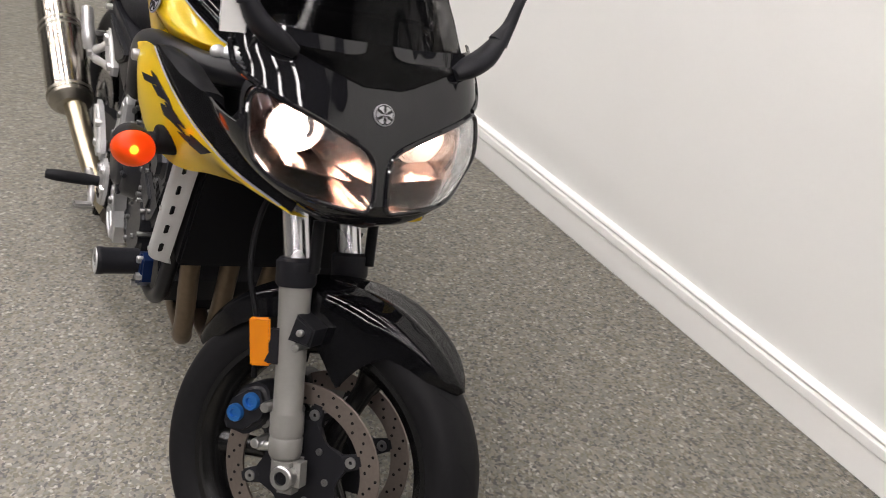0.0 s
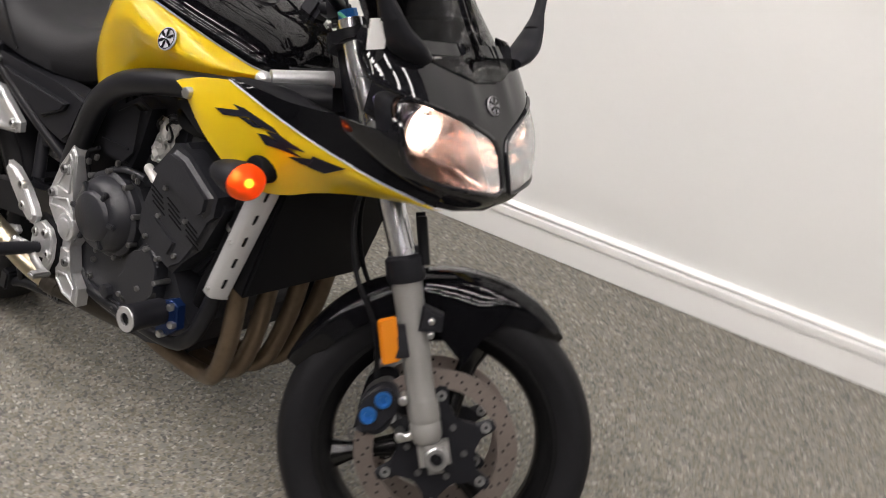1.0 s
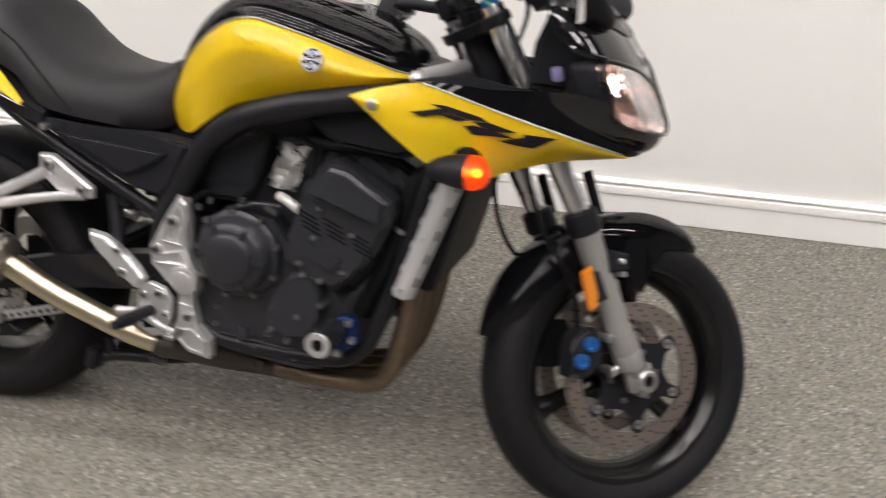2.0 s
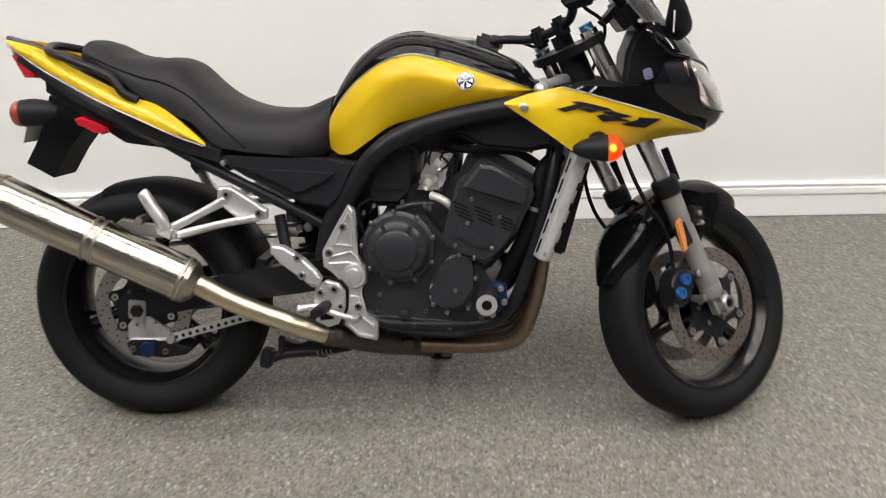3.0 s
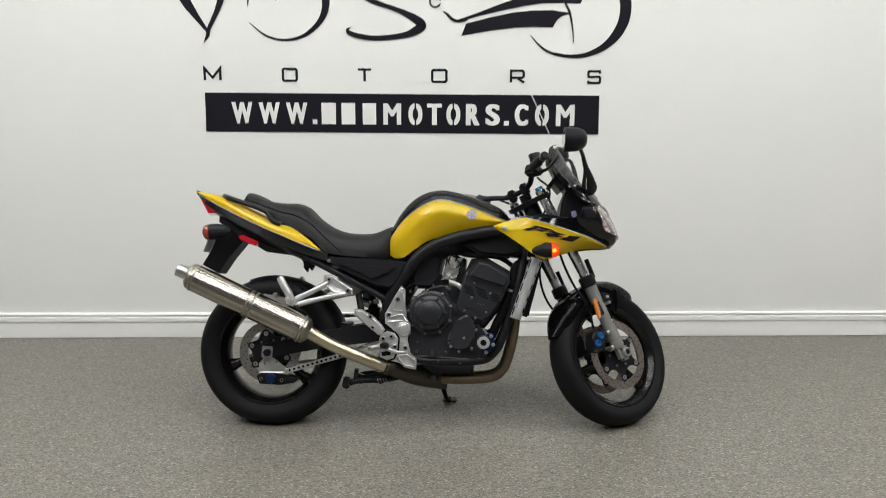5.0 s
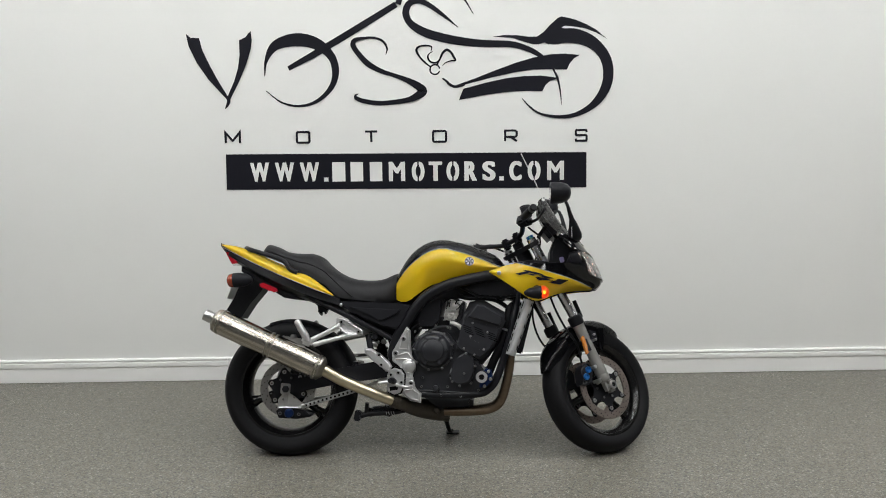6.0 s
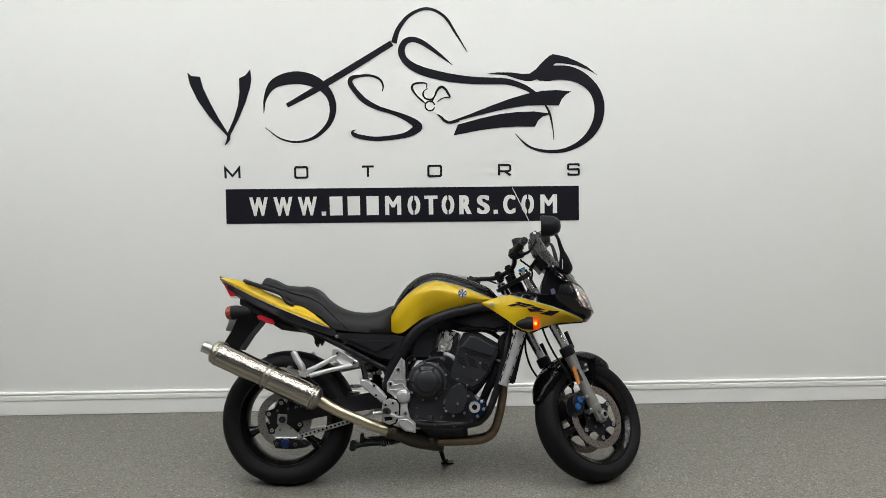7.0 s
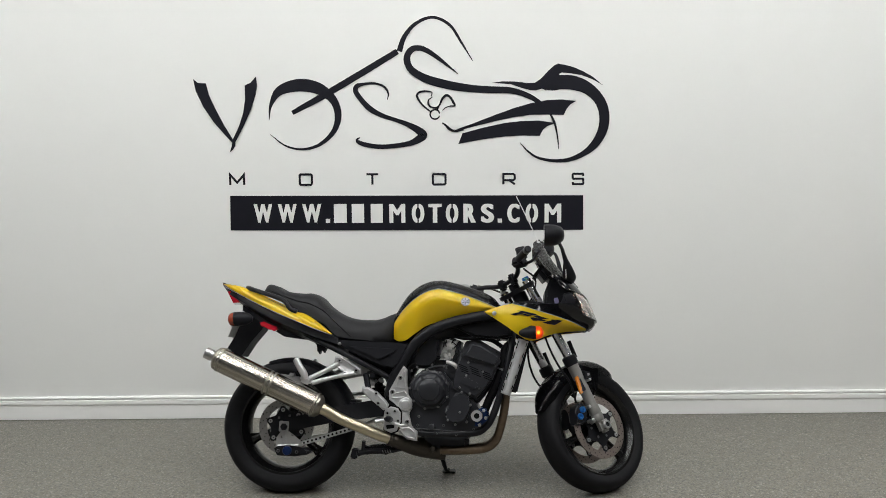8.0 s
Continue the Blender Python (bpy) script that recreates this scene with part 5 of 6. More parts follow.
# intake: black airbox side and bright carburettor bodies
ab = part("airbox", slab([(-0.150, 0.562), (-0.060, 0.562), (-0.042, 0.605), (-0.018, 0.702), (-0.06, 0.715), (-0.128, 0.672), (-0.150, 0.61)], -0.150, 0.150, 0.014), PLASTIC, bike, "black plastic airbox")
part("airbox_rib", block((-0.10, -0.152, 0.605), (0.09, 0.004, 0.004), (0, -3, 0), 0.001), PLASTIC, ab)
carb = part("carburettor", slab([(-0.022, 0.590), (0.012, 0.580), (0.045, 0.595), (0.070, 0.612), (0.078, 0.690), (0.04, 0.705), (-0.006, 0.695)], -0.112, 0.112, 0.01), CAST, bike, "carburettor bank with bright metal fittings", sharp=30)
rng = random.Random(4)
body = bmesh.new()
rows = []
for w in np.linspace(0.602, 0.694, 10):
    rows.append([(u + 0.30 * (w - 0.648) + rng.uniform(-0.003, 0.003), -0.118 - 0.010 * math.sin(math.pi * (u + 0.012) / 0.064) - rng.uniform(0, 0.011), w + rng.uniform(-0.003, 0.003)) for u in np.linspace(-0.010, 0.050, 8)])
skin(body, rows, closed=False, caps=False)
bmesh.ops.solidify(body, geom=body.faces, thickness=-0.02)
part("carburettor_body", body, BRIGHT_CAST, carb, "bright metal carburettor body", sharp=12)
part("carburettor_bowl", drum((0.030, 0.672), 0.013, -0.138, -0.11, 20, 0.006), BRIGHT_CAST, carb)
part("carburettor_bowl", drum((0.006, 0.622), 0.012, -0.137, -0.11, 20, 0.006), BRIGHT_CAST, carb)
for k in range(9):
    u, w = rng.uniform(-0.016, 0.062), rng.uniform(0.592, 0.698)
    mat = (STEEL, CAST, HOSE, ENGINE_BOLT)[k % 4]
    if rng.random() < 0.55:
        part("carburettor_fitting", block((u, -0.128, w), (rng.uniform(0.005, 0.014), 0.014, rng.uniform(0.004, 0.010)), (0, rng.uniform(-40, 40), 0), 0.002), mat, carb)
    else:
        part("carburettor_fitting", drum((u, w), rng.uniform(0.003, 0.006), -0.137, -0.11, 10, 0.0015), mat, carb)
for k in range(5):
    u, w = rng.uniform(-0.015, 0.06), rng.uniform(0.60, 0.67)
    part("carburettor_tube", sweep([(u, -0.132, w), (u + rng.uniform(-0.01, 0.01), -0.138, w + 0.015), (u + rng.uniform(-0.02, 0.02), -0.132, w + 0.032)], 0.0025, 6, 4), (HOSE, STEEL)[k % 2], carb)
for pts, r, mat in (([(0.012, -0.150, 0.592), (0.030, -0.156, 0.588), (0.050, -0.158, 0.578), (0.062, -0.152, 0.566)], 0.010, BRIGHT_CAST), ([(-0.07, -0.165, 0.560), (-0.03, -0.165, 0.572), (0.02, -0.16, 0.572)], 0.007, CAST), ([(0.28, -0.10, 0.66), (0.21, -0.13, 0.70), (0.10, -0.14, 0.705), (0.05, -0.12, 0.715)], 0.011, HOSE), ([(0.26, -0.11, 0.70), (0.20, -0.12, 0.735), (0.10, -0.12, 0.74)], 0.009, HOSE), ([(0.20, -0.13, 0.40), (0.24, -0.13, 0.46), (0.255, -0.12, 0.56), (0.24, -0.11, 0.64)], 0.012, HOSE), ([(-0.155, -0.16, 0.50), (-0.165, -0.165, 0.56), (-0.13, -0.165, 0.585)], 0.005, HOSE)):
    part("engine_hose", sweep(pts, r, 10, 6), mat, eng)
for u, w in ((-0.125, 0.567), (-0.055, 0.578), (0.0, 0.570), (0.012, 0.565), (-0.15, 0.55)):
    part("hose_clip", block((u, -0.172, w), (0.009, 0.010, 0.013), (0, rng.uniform(-20, 20), 0), 0.002), ENGINE_BOLT, eng)
# dark air duct panel between tank rail and fairing
for s in (-1, 1):
    dk = slab([(0.05, 0.755), (0.16, 0.785), (0.25, 0.800), (0.30, 0.76), (0.315, 0.715), (0.25, 0.700), (0.14, 0.708)], -0.165, -0.12, 0.012)
    part("air_duct", dk if s < 0 else mirrored(dk), PLASTIC, bike, "black plastic duct below the tank")
# crash slider on a blue bracket
for s in (-1, 1):
    br = slab([(0.145, 0.300), (0.172, 0.300), (0.205, 0.330), (0.200, 0.378), (0.180, 0.385), (0.155, 0.372)], -0.192, -0.17, 0.004)
    sb = part("slider_bracket", br if s < 0 else mirrored(br), NAVY, bike, "dark blue anodised crash slider bracket")
    part("slider", lathe([(0.011, s * 0.272), (0.026, s * 0.272), (0.0285, s * 0.268), (0.0285, s * 0.262), (0.027, s * 0.255), (0.0265, s * 0.19)], (0.157, 0, 0.350), 28), PLASTIC, sb, "black plastic crash slider")
    part("slider_ring", lathe([(0.0125, s * 0.268), (0.0125, s * 0.2735), (0.0245, s * 0.2735), (0.026, s * 0.2715), (0.026, s * 0.268)], (0.157, 0, 0.350), 28, True), SILVER, sb, "silver end ring")
    part("slider_bore", drum((0.157, 0.350), 0.0125, s * 0.2695, s * 0.2, 18, 0.001), HOSE, sb)
    for u, w in ((0.187, 0.372), (0.196, 0.338), (0.168, 0.306)):
        part("bracket_bolt", drum((u, w), 0.008, s * 0.200, s * 0.18, 8, 0.002), STEEL, sb)

# ---- radiator and its side guards ----
rad = part("radiator", block((0.347, 0, 0.572), (0.045, 0.33, 0.24), (0, 14, 0), 0.006), HOSE, bike, "black finned radiator")
for k in range(34):
    z = 0.465 + 0.215 * k / 33
    part("radiator_fin", block((0.3575 + 0.249 * (z - 0.545), 0, z), (0.006, 0.31, 0.0022), (0, 14, 0), 0), HOSE, rad)
for s in (-1, 1):
    top, low = Vector((0.371, 0, 0.695)), Vector((0.287, 0, 0.445))
    along = (top - low).normalized()
    ahead = Vector((along.z, 0, -along.x))
    section = [(-0.026, 0.172), (-0.0245, 0.180), (-0.016, 0.200), (-0.010, 0.2065), (0.006, 0.2075), (0.013, 0.203), (0.023, 0.180), (0.024, 0.172)]
    gm = bmesh.new()
    skin(gm, [[low + along * (d * 0.264) + ahead * (a * (0.90 + 0.10 * d)) + Vector((0, s * (v - k), 0)) for a, v in section] for d, k in ((0.0, 0.006), (0.015, 0.001), (0.03, 0.0), (0.97, 0.0), (0.985, 0.001), (1.0, 0.006))])
    guard = part("radiator_guard", gm, ANODISED, bike, "silver radiator side guard with slots")
    for k in range(5):
        c = low + along * (0.030 + 0.051 * k)
        for a, v, turn, high in ((-0.0205, 0.1905, 68, 0.036), (0.0185, 0.1925, -66, 0.020)):
            q = c + ahead * (a * 0.95) + along * (0.012 if a > 0 else 0.0)
            m = Matrix.Translation((q.x, s * v, q.z)) @ Matrix((tuple(ahead), (0, 1, 0), tuple(along))).transposed().to_4x4() @ pose(0, 0, 0, 0, 0, -s * turn)
            part("guard_slot", block((0, 0, 0), (0.009, 0.004, high), bevel=0.001), HOSE, guard, m=m)
    for d in (0.018, 0.130, 0.246):
        q = low + along * d
        part("guard_screw", drum((q.x, q.z), 0.005, s * 0.2105, s * 0.19, 8, 0.002), STEEL, guard)

# ---- exhaust ----
for k, v in enumerate((-0.125, -0.045, 0.045, 0.125)):
    e = v * 0.62
    part("header_pipe", sweep([(0.245, v, 0.52), (0.285, v, 0.47), (0.282, v * 0.95, 0.38), (0.262, v * 0.85, 0.285), (0.235, v * 0.78, 0.222), (0.18, e, 0.190), (0.06, e * 0.9, 0.180), (-0.02, e * 0.8, 0.18)], 0.0195, 16, 6), HEADER, bike, "brown heat-stained header pipe")
part("collector", sweep([(0.0, 0, 0.180), (-0.06, -0.01, 0.184), (-0.14, -0.06, 0.196), (-0.21, -0.13, 0.220), (-0.25, -0.17, 0.236)], [0.052, 0.050, 0.043, 0.032, 0.029], 22, 6, 1.1), COLLECTOR, bike, "brown heat-stained exhaust collector")
part("exhaust_valve", drum((-0.055, 0.185), 0.015, -0.085, -0.03, 16, 0.004), COLLECTOR, bike)
part("mid_pipe", sweep([(-0.235, -0.160, 0.232), (-0.29, -0.185, 0.252), (-0.37, -0.200, 0.284), (-0.47, -0.215, 0.326), (-0.545, -0.228, 0.368), (-0.580, -0.236, 0.388)], [0.026, 0.0255, 0.0255, 0.026, 0.027, 0.028], 22, 6), PIPE, bike, "gold heat-tinted exhaust link pipe")
part("pipe_clamp", sweep([(-0.225, -0.155, 0.228), (-0.255, -0.168, 0.238)], 0.031, 20, 1), COLLECTOR, bike, "rusty exhaust clamp")
C0, C1 = Vector((-0.566, -0.240, 0.380)), Vector((-1.062, -0.262, 0.606))
cd = (C1 - C0).normalized()
length = (C1 - C0).length
can = part("muffler", sweep([C0 - cd * 0.012, C0, C0 + cd * 0.006, C0 + cd * 0.018, C1 - cd * 0.028, C1 - cd * 0.012, C1 - cd * 0.002], [0.034, 0.048, 0.054, 0.0555, 0.0555, 0.053, 0.040], 48, 1), CAN_END, bike, "brushed metal exhaust silencer can", sharp=30)
shell = part("can_shell", skin(bmesh.new(), [[(r * math.cos(a), r * math.sin(a), z) for a in np.linspace(0, 2 * math.pi, 72, endpoint=False)] for z, r in ((0.016, 0.0562), (0.020, 0.057), (length - 0.030, 0.057), (length - 0.026, 0.0562))], caps=False), MUFFLER, can, "brushed titanium silencer shell", sharp=50)
shell.matrix_basis = Matrix.Translation(C0) @ cd.to_track_quat("Z", "Y").to_matrix().to_4x4()
for d in (0.02, 0.24, 0.262, 0.505):
    part("can_band", sweep([C0 + cd * d, C0 + cd * (d + 0.0015), C0 + cd * (d + 0.008), C0 + cd * (d + 0.0095)], [0.0572, 0.0585, 0.0585, 0.0572], 48, 1), CAN_END, can, "raised silencer band")
part("tail_pipe", sweep([C1 - cd * 0.01, C1 + cd * 0.008, C1 + cd * 0.012, C1 + cd * 0.045], [0.024, 0.024, 0.0265, 0.0265], 28, 1), STEEL, can, "short silver tail pipe")
part("tail_pipe_bore", sweep([C1 + cd * 0.03, C1 + cd * 0.0455], 0.0235, 24, 1), HOSE, can)
part("can_bracket", slab([(-0.80, 0.50), (-0.76, 0.530), (-0.66, 0.515), (-0.63, 0.50), (-0.66, 0.48)], -0.19, -0.175, 0.004), ENGINE_BOLT, can)

# ---- rear end ----
rear_wheel = wheel("rear_wheel", "black cast rear wheel with wide tyre", REAR, 0.316, 0.184, 0.216, None, 3, radians(200))
settle(rear_wheel)
brake_disc(REAR, -0.085, 0.130, 0.092, rear_wheel, None, 18, REAR_DISC)
for s in (-1, 1):
    arm = part("swingarm_beam", skin(bmesh.new(), [[(u, s * (v - t) - 0.012, w - h), (u, s * (v + t) - 0.012, w - h), (u, s * (v + t) - 0.012, w + h), (u, s * (v - t) - 0.012, w + h)] for u, v, w, h, t in ((-0.20, 0.10, 0.395, 0.040, 0.022), (-0.33, 0.105, 0.372, 0.040, 0.022), (-0.52, 0.118, 0.342, 0.036, 0.020), (-0.66, 0.128, 0.310, 0.032, 0.018), (-0.735, 0.13, 0.295, 0.030, 0.016), (-0.80, 0.13, 0.285, 0.026, 0.014))]), SATIN, bike, "black box-section swingarm", sharp=30)
    part("axle_adjuster", block((-0.749, s * 0.150 - 0.012, 0.286), (0.046, 0.008, 0.050), (0, 4, 0), 0.003), STEEL, arm, "silver chain adjuster block")
    part("axle_nut", drum((REAR.x, REAR.z), 0.017, s * 0.166 - 0.012, s * 0.13, 6, 0.003), SATIN, arm)
part("swingarm_pivot", rod((-0.20, -0.12, 0.395), (-0.20, 0.12, 0.395), 0.034, 20), SATIN, bike)
part("swingarm_brace", block((-0.44, 0, 0.38), (0.05, 0.21, 0.06), (0, 8, 0), 0.012), SATIN, bike)
rc = part("rear_caliper_bracket", slab([(-0.776, 0.268), (-0.748, 0.276), (-0.722, 0.266), (-0.708, 0.236), (-0.686, 0.216), (-0.656, 0.212), (-0.652, 0.198), (-0.672, 0.190), (-0.705, 0.196), (-0.735, 0.206), (-0.765, 0.196), (-0.790, 0.186), (-0.798, 0.198), (-0.782, 0.232)], -0.134, -0.104, 0.008, inset=0.007), SILVER, bike, "silver rear caliper bracket")
part("bracket_web", slab([(-0.764, 0.262), (-0.744, 0.264), (-0.738, 0.206), (-0.762, 0.202)], -0.137, -0.11, 0.004), SILVER, rc)
part("rear_caliper", slab([(-0.800, 0.182), (-0.786, 0.150), (-0.700, 0.146), (-0.640, 0.156), (-0.620, 0.172), (-0.662, 0.186), (-0.720, 0.198), (-0.770, 0.202)], -0.138, -0.06, 0.010), SATIN, rc, "black rear brake caliper")
part("caliper_cap", drum((-0.734, 0.174), 0.021, -0.156, -0.12, 20, 0.005), NAVY, rc, "dark blue caliper cap")
for u, w in ((-0.778, 0.172), (-0.690, 0.168)):
    cap_bolt(u, w, 0.144, -1, rc, 0.008, "caliper_bolt", ENGINE_BOLT)
tor = part("torque_rod", slab([(-0.672, 0.216), (-0.680, 0.205), (-0.670, 0.196), (-0.430, 0.268), (-0.420, 0.280), (-0.432, 0.290)], -0.150, -0.137, 0.004), SILVER, bike, "silver drilled torque rod")
for k in range(12):
    f = (k + 0.9) / 12.6
    part("rod_hole", drum((-0.672 + 0.242 * f, 0.2060 + 0.0735 * f), 0.0052, -0.1510, -0.142, 12, 0.0005), HOSE, tor)
part("torque_rod_bolt", drum((-0.668, 0.206), 0.012, -0.160, -0.10, 10, 0.003), STEEL, tor)
# hugger over the rear tyre
bm = bmesh.new()
skin(bm, [[(REAR.x + r * math.cos(a), v, REAR.z + r * math.sin(a)) for v, r in ((-0.115, 0.290), (-0.114, 0.306), (-0.095, 0.319), (-0.018, 0.325), (0.06, 0.319), (0.079, 0.306), (0.08, 0.290))] for a in np.linspace(radians(18), radians(108), 18)], closed=False, caps=False)
bmesh.ops.solidify(bm, geom=bm.faces, thickness=0.003)
part("rear_hugger", bm, PLASTIC, bike, "black rear wheel hugger", sharp=50)
# chain on the far side
part("chain", sweep([(-0.749 + 0.098 * math.cos(a), 0.105, 0.308 + 0.098 * math.sin(a)) for a in np.linspace(-1.5, -4.7, 12)] + [(-0.5, 0.105, 0.432), (-0.24, 0.105, 0.44), (-0.20, 0.105, 0.40), (-0.24, 0.105, 0.36), (-0.5, 0.105, 0.255), (-0.749, 0.105, 0.210)], 0.009, 8, 3), STEEL, bike, "steel drive chain")
part("sprocket", lathe([(0.05, 0.102), (0.094, 0.102), (0.096, 0.105), (0.094, 0.108), (0.05, 0.108)], REAR, 48, True), STEEL, bike, "steel rear sprocket")
# shock, linkage and centre stand
shock = part("shock_absorber", rod((-0.30, 0, 0.36), (-0.36, 0, 0.62), 0.022, 16), SATIN, bike, "rear shock absorber")
coil = [(-0.31 - 0.05 * f + 0.034 * math.cos(f * 44) * 1.0, 0.034 * math.sin(f * 44), 0.39 + 0.19 * f) for f in np.linspace(0, 1, 70)]
part("shock_spring", sweep(coil, 0.006, 8, 1), SATIN, shock)
part("linkage_bolt", rod((-0.33, -0.11, 0.49), (-0.37, -0.12, 0.50), 0.014, 10), STEEL, bike)
part("brake_master_cylinder", rod((-0.372, -0.135, 0.535), (-0.350, -0.155, 0.44), 0.014, 14), PLASTIC, bike, "black rear brake master cylinder")
part("brake_fluid_cup", rod((-0.335, -0.14, 0.52), (-0.335, -0.14, 0.56), 0.018, 16), PLASTIC, bike)
for u, w, r in ((-0.300, 0.505, 0.012), (-0.285, 0.520, 0.008), (-0.325, 0.500, 0.008)):
    part("switch_fitting", drum((u, w), r, -0.135, -0.11, 12, 0.003), ENGINE_BOLT, bike)
cs = part("centre_stand", sweep([(-0.40, -0.16, 0.165), (-0.36, -0.15, 0.175), (-0.26, -0.13, 0.180), (-0.20, -0.12, 0.19)], 0.013, 12, 4), SATIN, bike, "black folded centre stand")
part("stand_leg", sweep([(-0.40, 0.16, 0.165), (-0.36, 0.15, 0.175), (-0.26, 0.13, 0.180), (-0.20, 0.12, 0.19)], 0.013, 12, 4), SATIN, cs)
part("stand_cross_bar", rod((-0.27, -0.13, 0.178), (-0.27, 0.13, 0.178), 0.012, 12), SATIN, cs)
part("stand_foot", block((-0.41, -0.165, 0.168), (0.03, 0.035, 0.05), (0, 10, 0), 0.005), SATIN, cs)
part("stand_bracket", slab([(-0.385, 0.178), (-0.372, 0.205), (-0.335, 0.192), (-0.29, 0.212), (-0.25, 0.205), (-0.235, 0.178), (-0.27, 0.160), (-0.32, 0.170), (-0.36, 0.158)], -0.135, -0.105, 0.005), SATIN, cs)
part("stand_spring", sweep([(-0.37 + 0.13 * f, -0.140 + 0.007 * math.cos(70 * f), 0.178 + 0.007 * math.sin(70 * f)) for f in np.linspace(0, 1, 90)], 0.0022, 6, 1), ENGINE_BOLT, cs)
part("stand_tang", rod((-0.375, -0.155, 0.175), (-0.368, -0.17, 0.225), 0.009, 10), SATIN, cs)
# side stand on the far side, resting on the floor
ss = part("side_stand", sweep([(-0.05, 0.10, 0.24), (-0.035, 0.15, 0.16), (-0.012, 0.205, 0.068), (0.002, 0.228, 0.064)], [0.014, 0.013, 0.010, 0.008], 12, 4), SATIN, bike, "black side stand resting on the floor")
part("stand_pad", block((0.004, 0.232, 0.0552), (0.065, 0.045, 0.008), (14, 0, 0), 0.003), SATIN, ss)

# ---- half fairing ----
NW = [0.742, 0.756, 0.777, 0.793, 0.824, 0.858, 0.90, 0.93, 0.96, 0.985, 1.02]
N_U = [0.675, 0.700, 0.716, 0.719, 0.708, 0.692, 0.667, 0.646, 0.623, 0.600, 0.566]
N_BACK = [0.64, 0.60, 0.57, 0.555, 0.54, 0.53, 0.505, 0.495, 0.495, 0.50, 0.50]
N_WIDE = [0.055, 0.10, 0.145, 0.170, 0.199, 0.217, 0.222, 0.219, 0.211, 0.200, 0.180]


def nose_u(v, w):
    """How far forward the cowl's skin lies at a width and height."""
    f, b, h = flow(w, NW, N_U), flow(w, NW, N_BACK), flow(w, NW, N_WIDE)
    k = min(abs(v) / h, 1.0)
    return b + (f - b) * max(0.0, 1 - k ** 3.2) ** 0.47


LAMP = [(0.011, 0.798), (0.010, 0.828), (0.014, 0.857), (0.029, 0.873), (0.065, 0.889), (0.108, 0.904), (0.148, 0.914), (0.172, 0.918), (0.186, 0.908), (0.190, 0.880), (0.186, 0.845), (0.172, 0.819), (0.143, 0.803), (0.092, 0.795), (0.044, 0.789), (0.020, 0.787)]


def inside(x, y, poly):
    hit = False
    for (x0, y0), (x1, y1) in zip(poly, poly[1:] + poly[:1]):
        if (y0 > y) != (y1 > y) and x < (x1 - x0) * (y - y0) / (y1 - y0) + x0:
            hit = not hit
    return hit


def nose_ridge(v, w):
    return 0.0035 * min(1.0, max(0.0, (w - 0.885) / 0.05)) * math.exp(-((abs(v) - 0.050) / 0.018) ** 2)


outline = [tuple(p) for p in smoothed([*LAMP, LAMP[0]], 5)[:-1]]
cowl_bm = bmesh.new()
rings = []
for w in np.linspace(0.742, 1.0, 58):
    f, b, h = flow(w, NW, N_U), flow(w, NW, N_BACK), flow(w, NW, N_WIDE)
    ring = []
    for a in np.linspace(-1, 1, 97):
        k = math.sin(a * math.pi / 2)
        ridge = nose_ridge(h * k, w)
        ring.append((b + (f - b) * max(0.0, 1 - abs(k) ** 3.2) ** 0.47 + ridge, h * k, w))
    rings.append(ring)
skin(cowl_bm, rings, closed=False, caps=False)
gone = [f for f in cowl_bm.faces if inside(abs(f.calc_center_median().y), f.calc_center_median().z, outline)]
bmesh.ops.delete(cowl_bm, geom=gone, context="FACES")


def behind_lamp(f):
    """Whether a face of the cowl would close the open side behind the headlight."""
    c = f.calc_center_median()
    return 0.862 < c.z < np.interp(c.x, [0.509, 0.510, 0.545, 0.586, 0.606, 0.612, 0.613], [1.1, 0.985, 0.962, 0.932, 0.922, 0.905, 0.0])


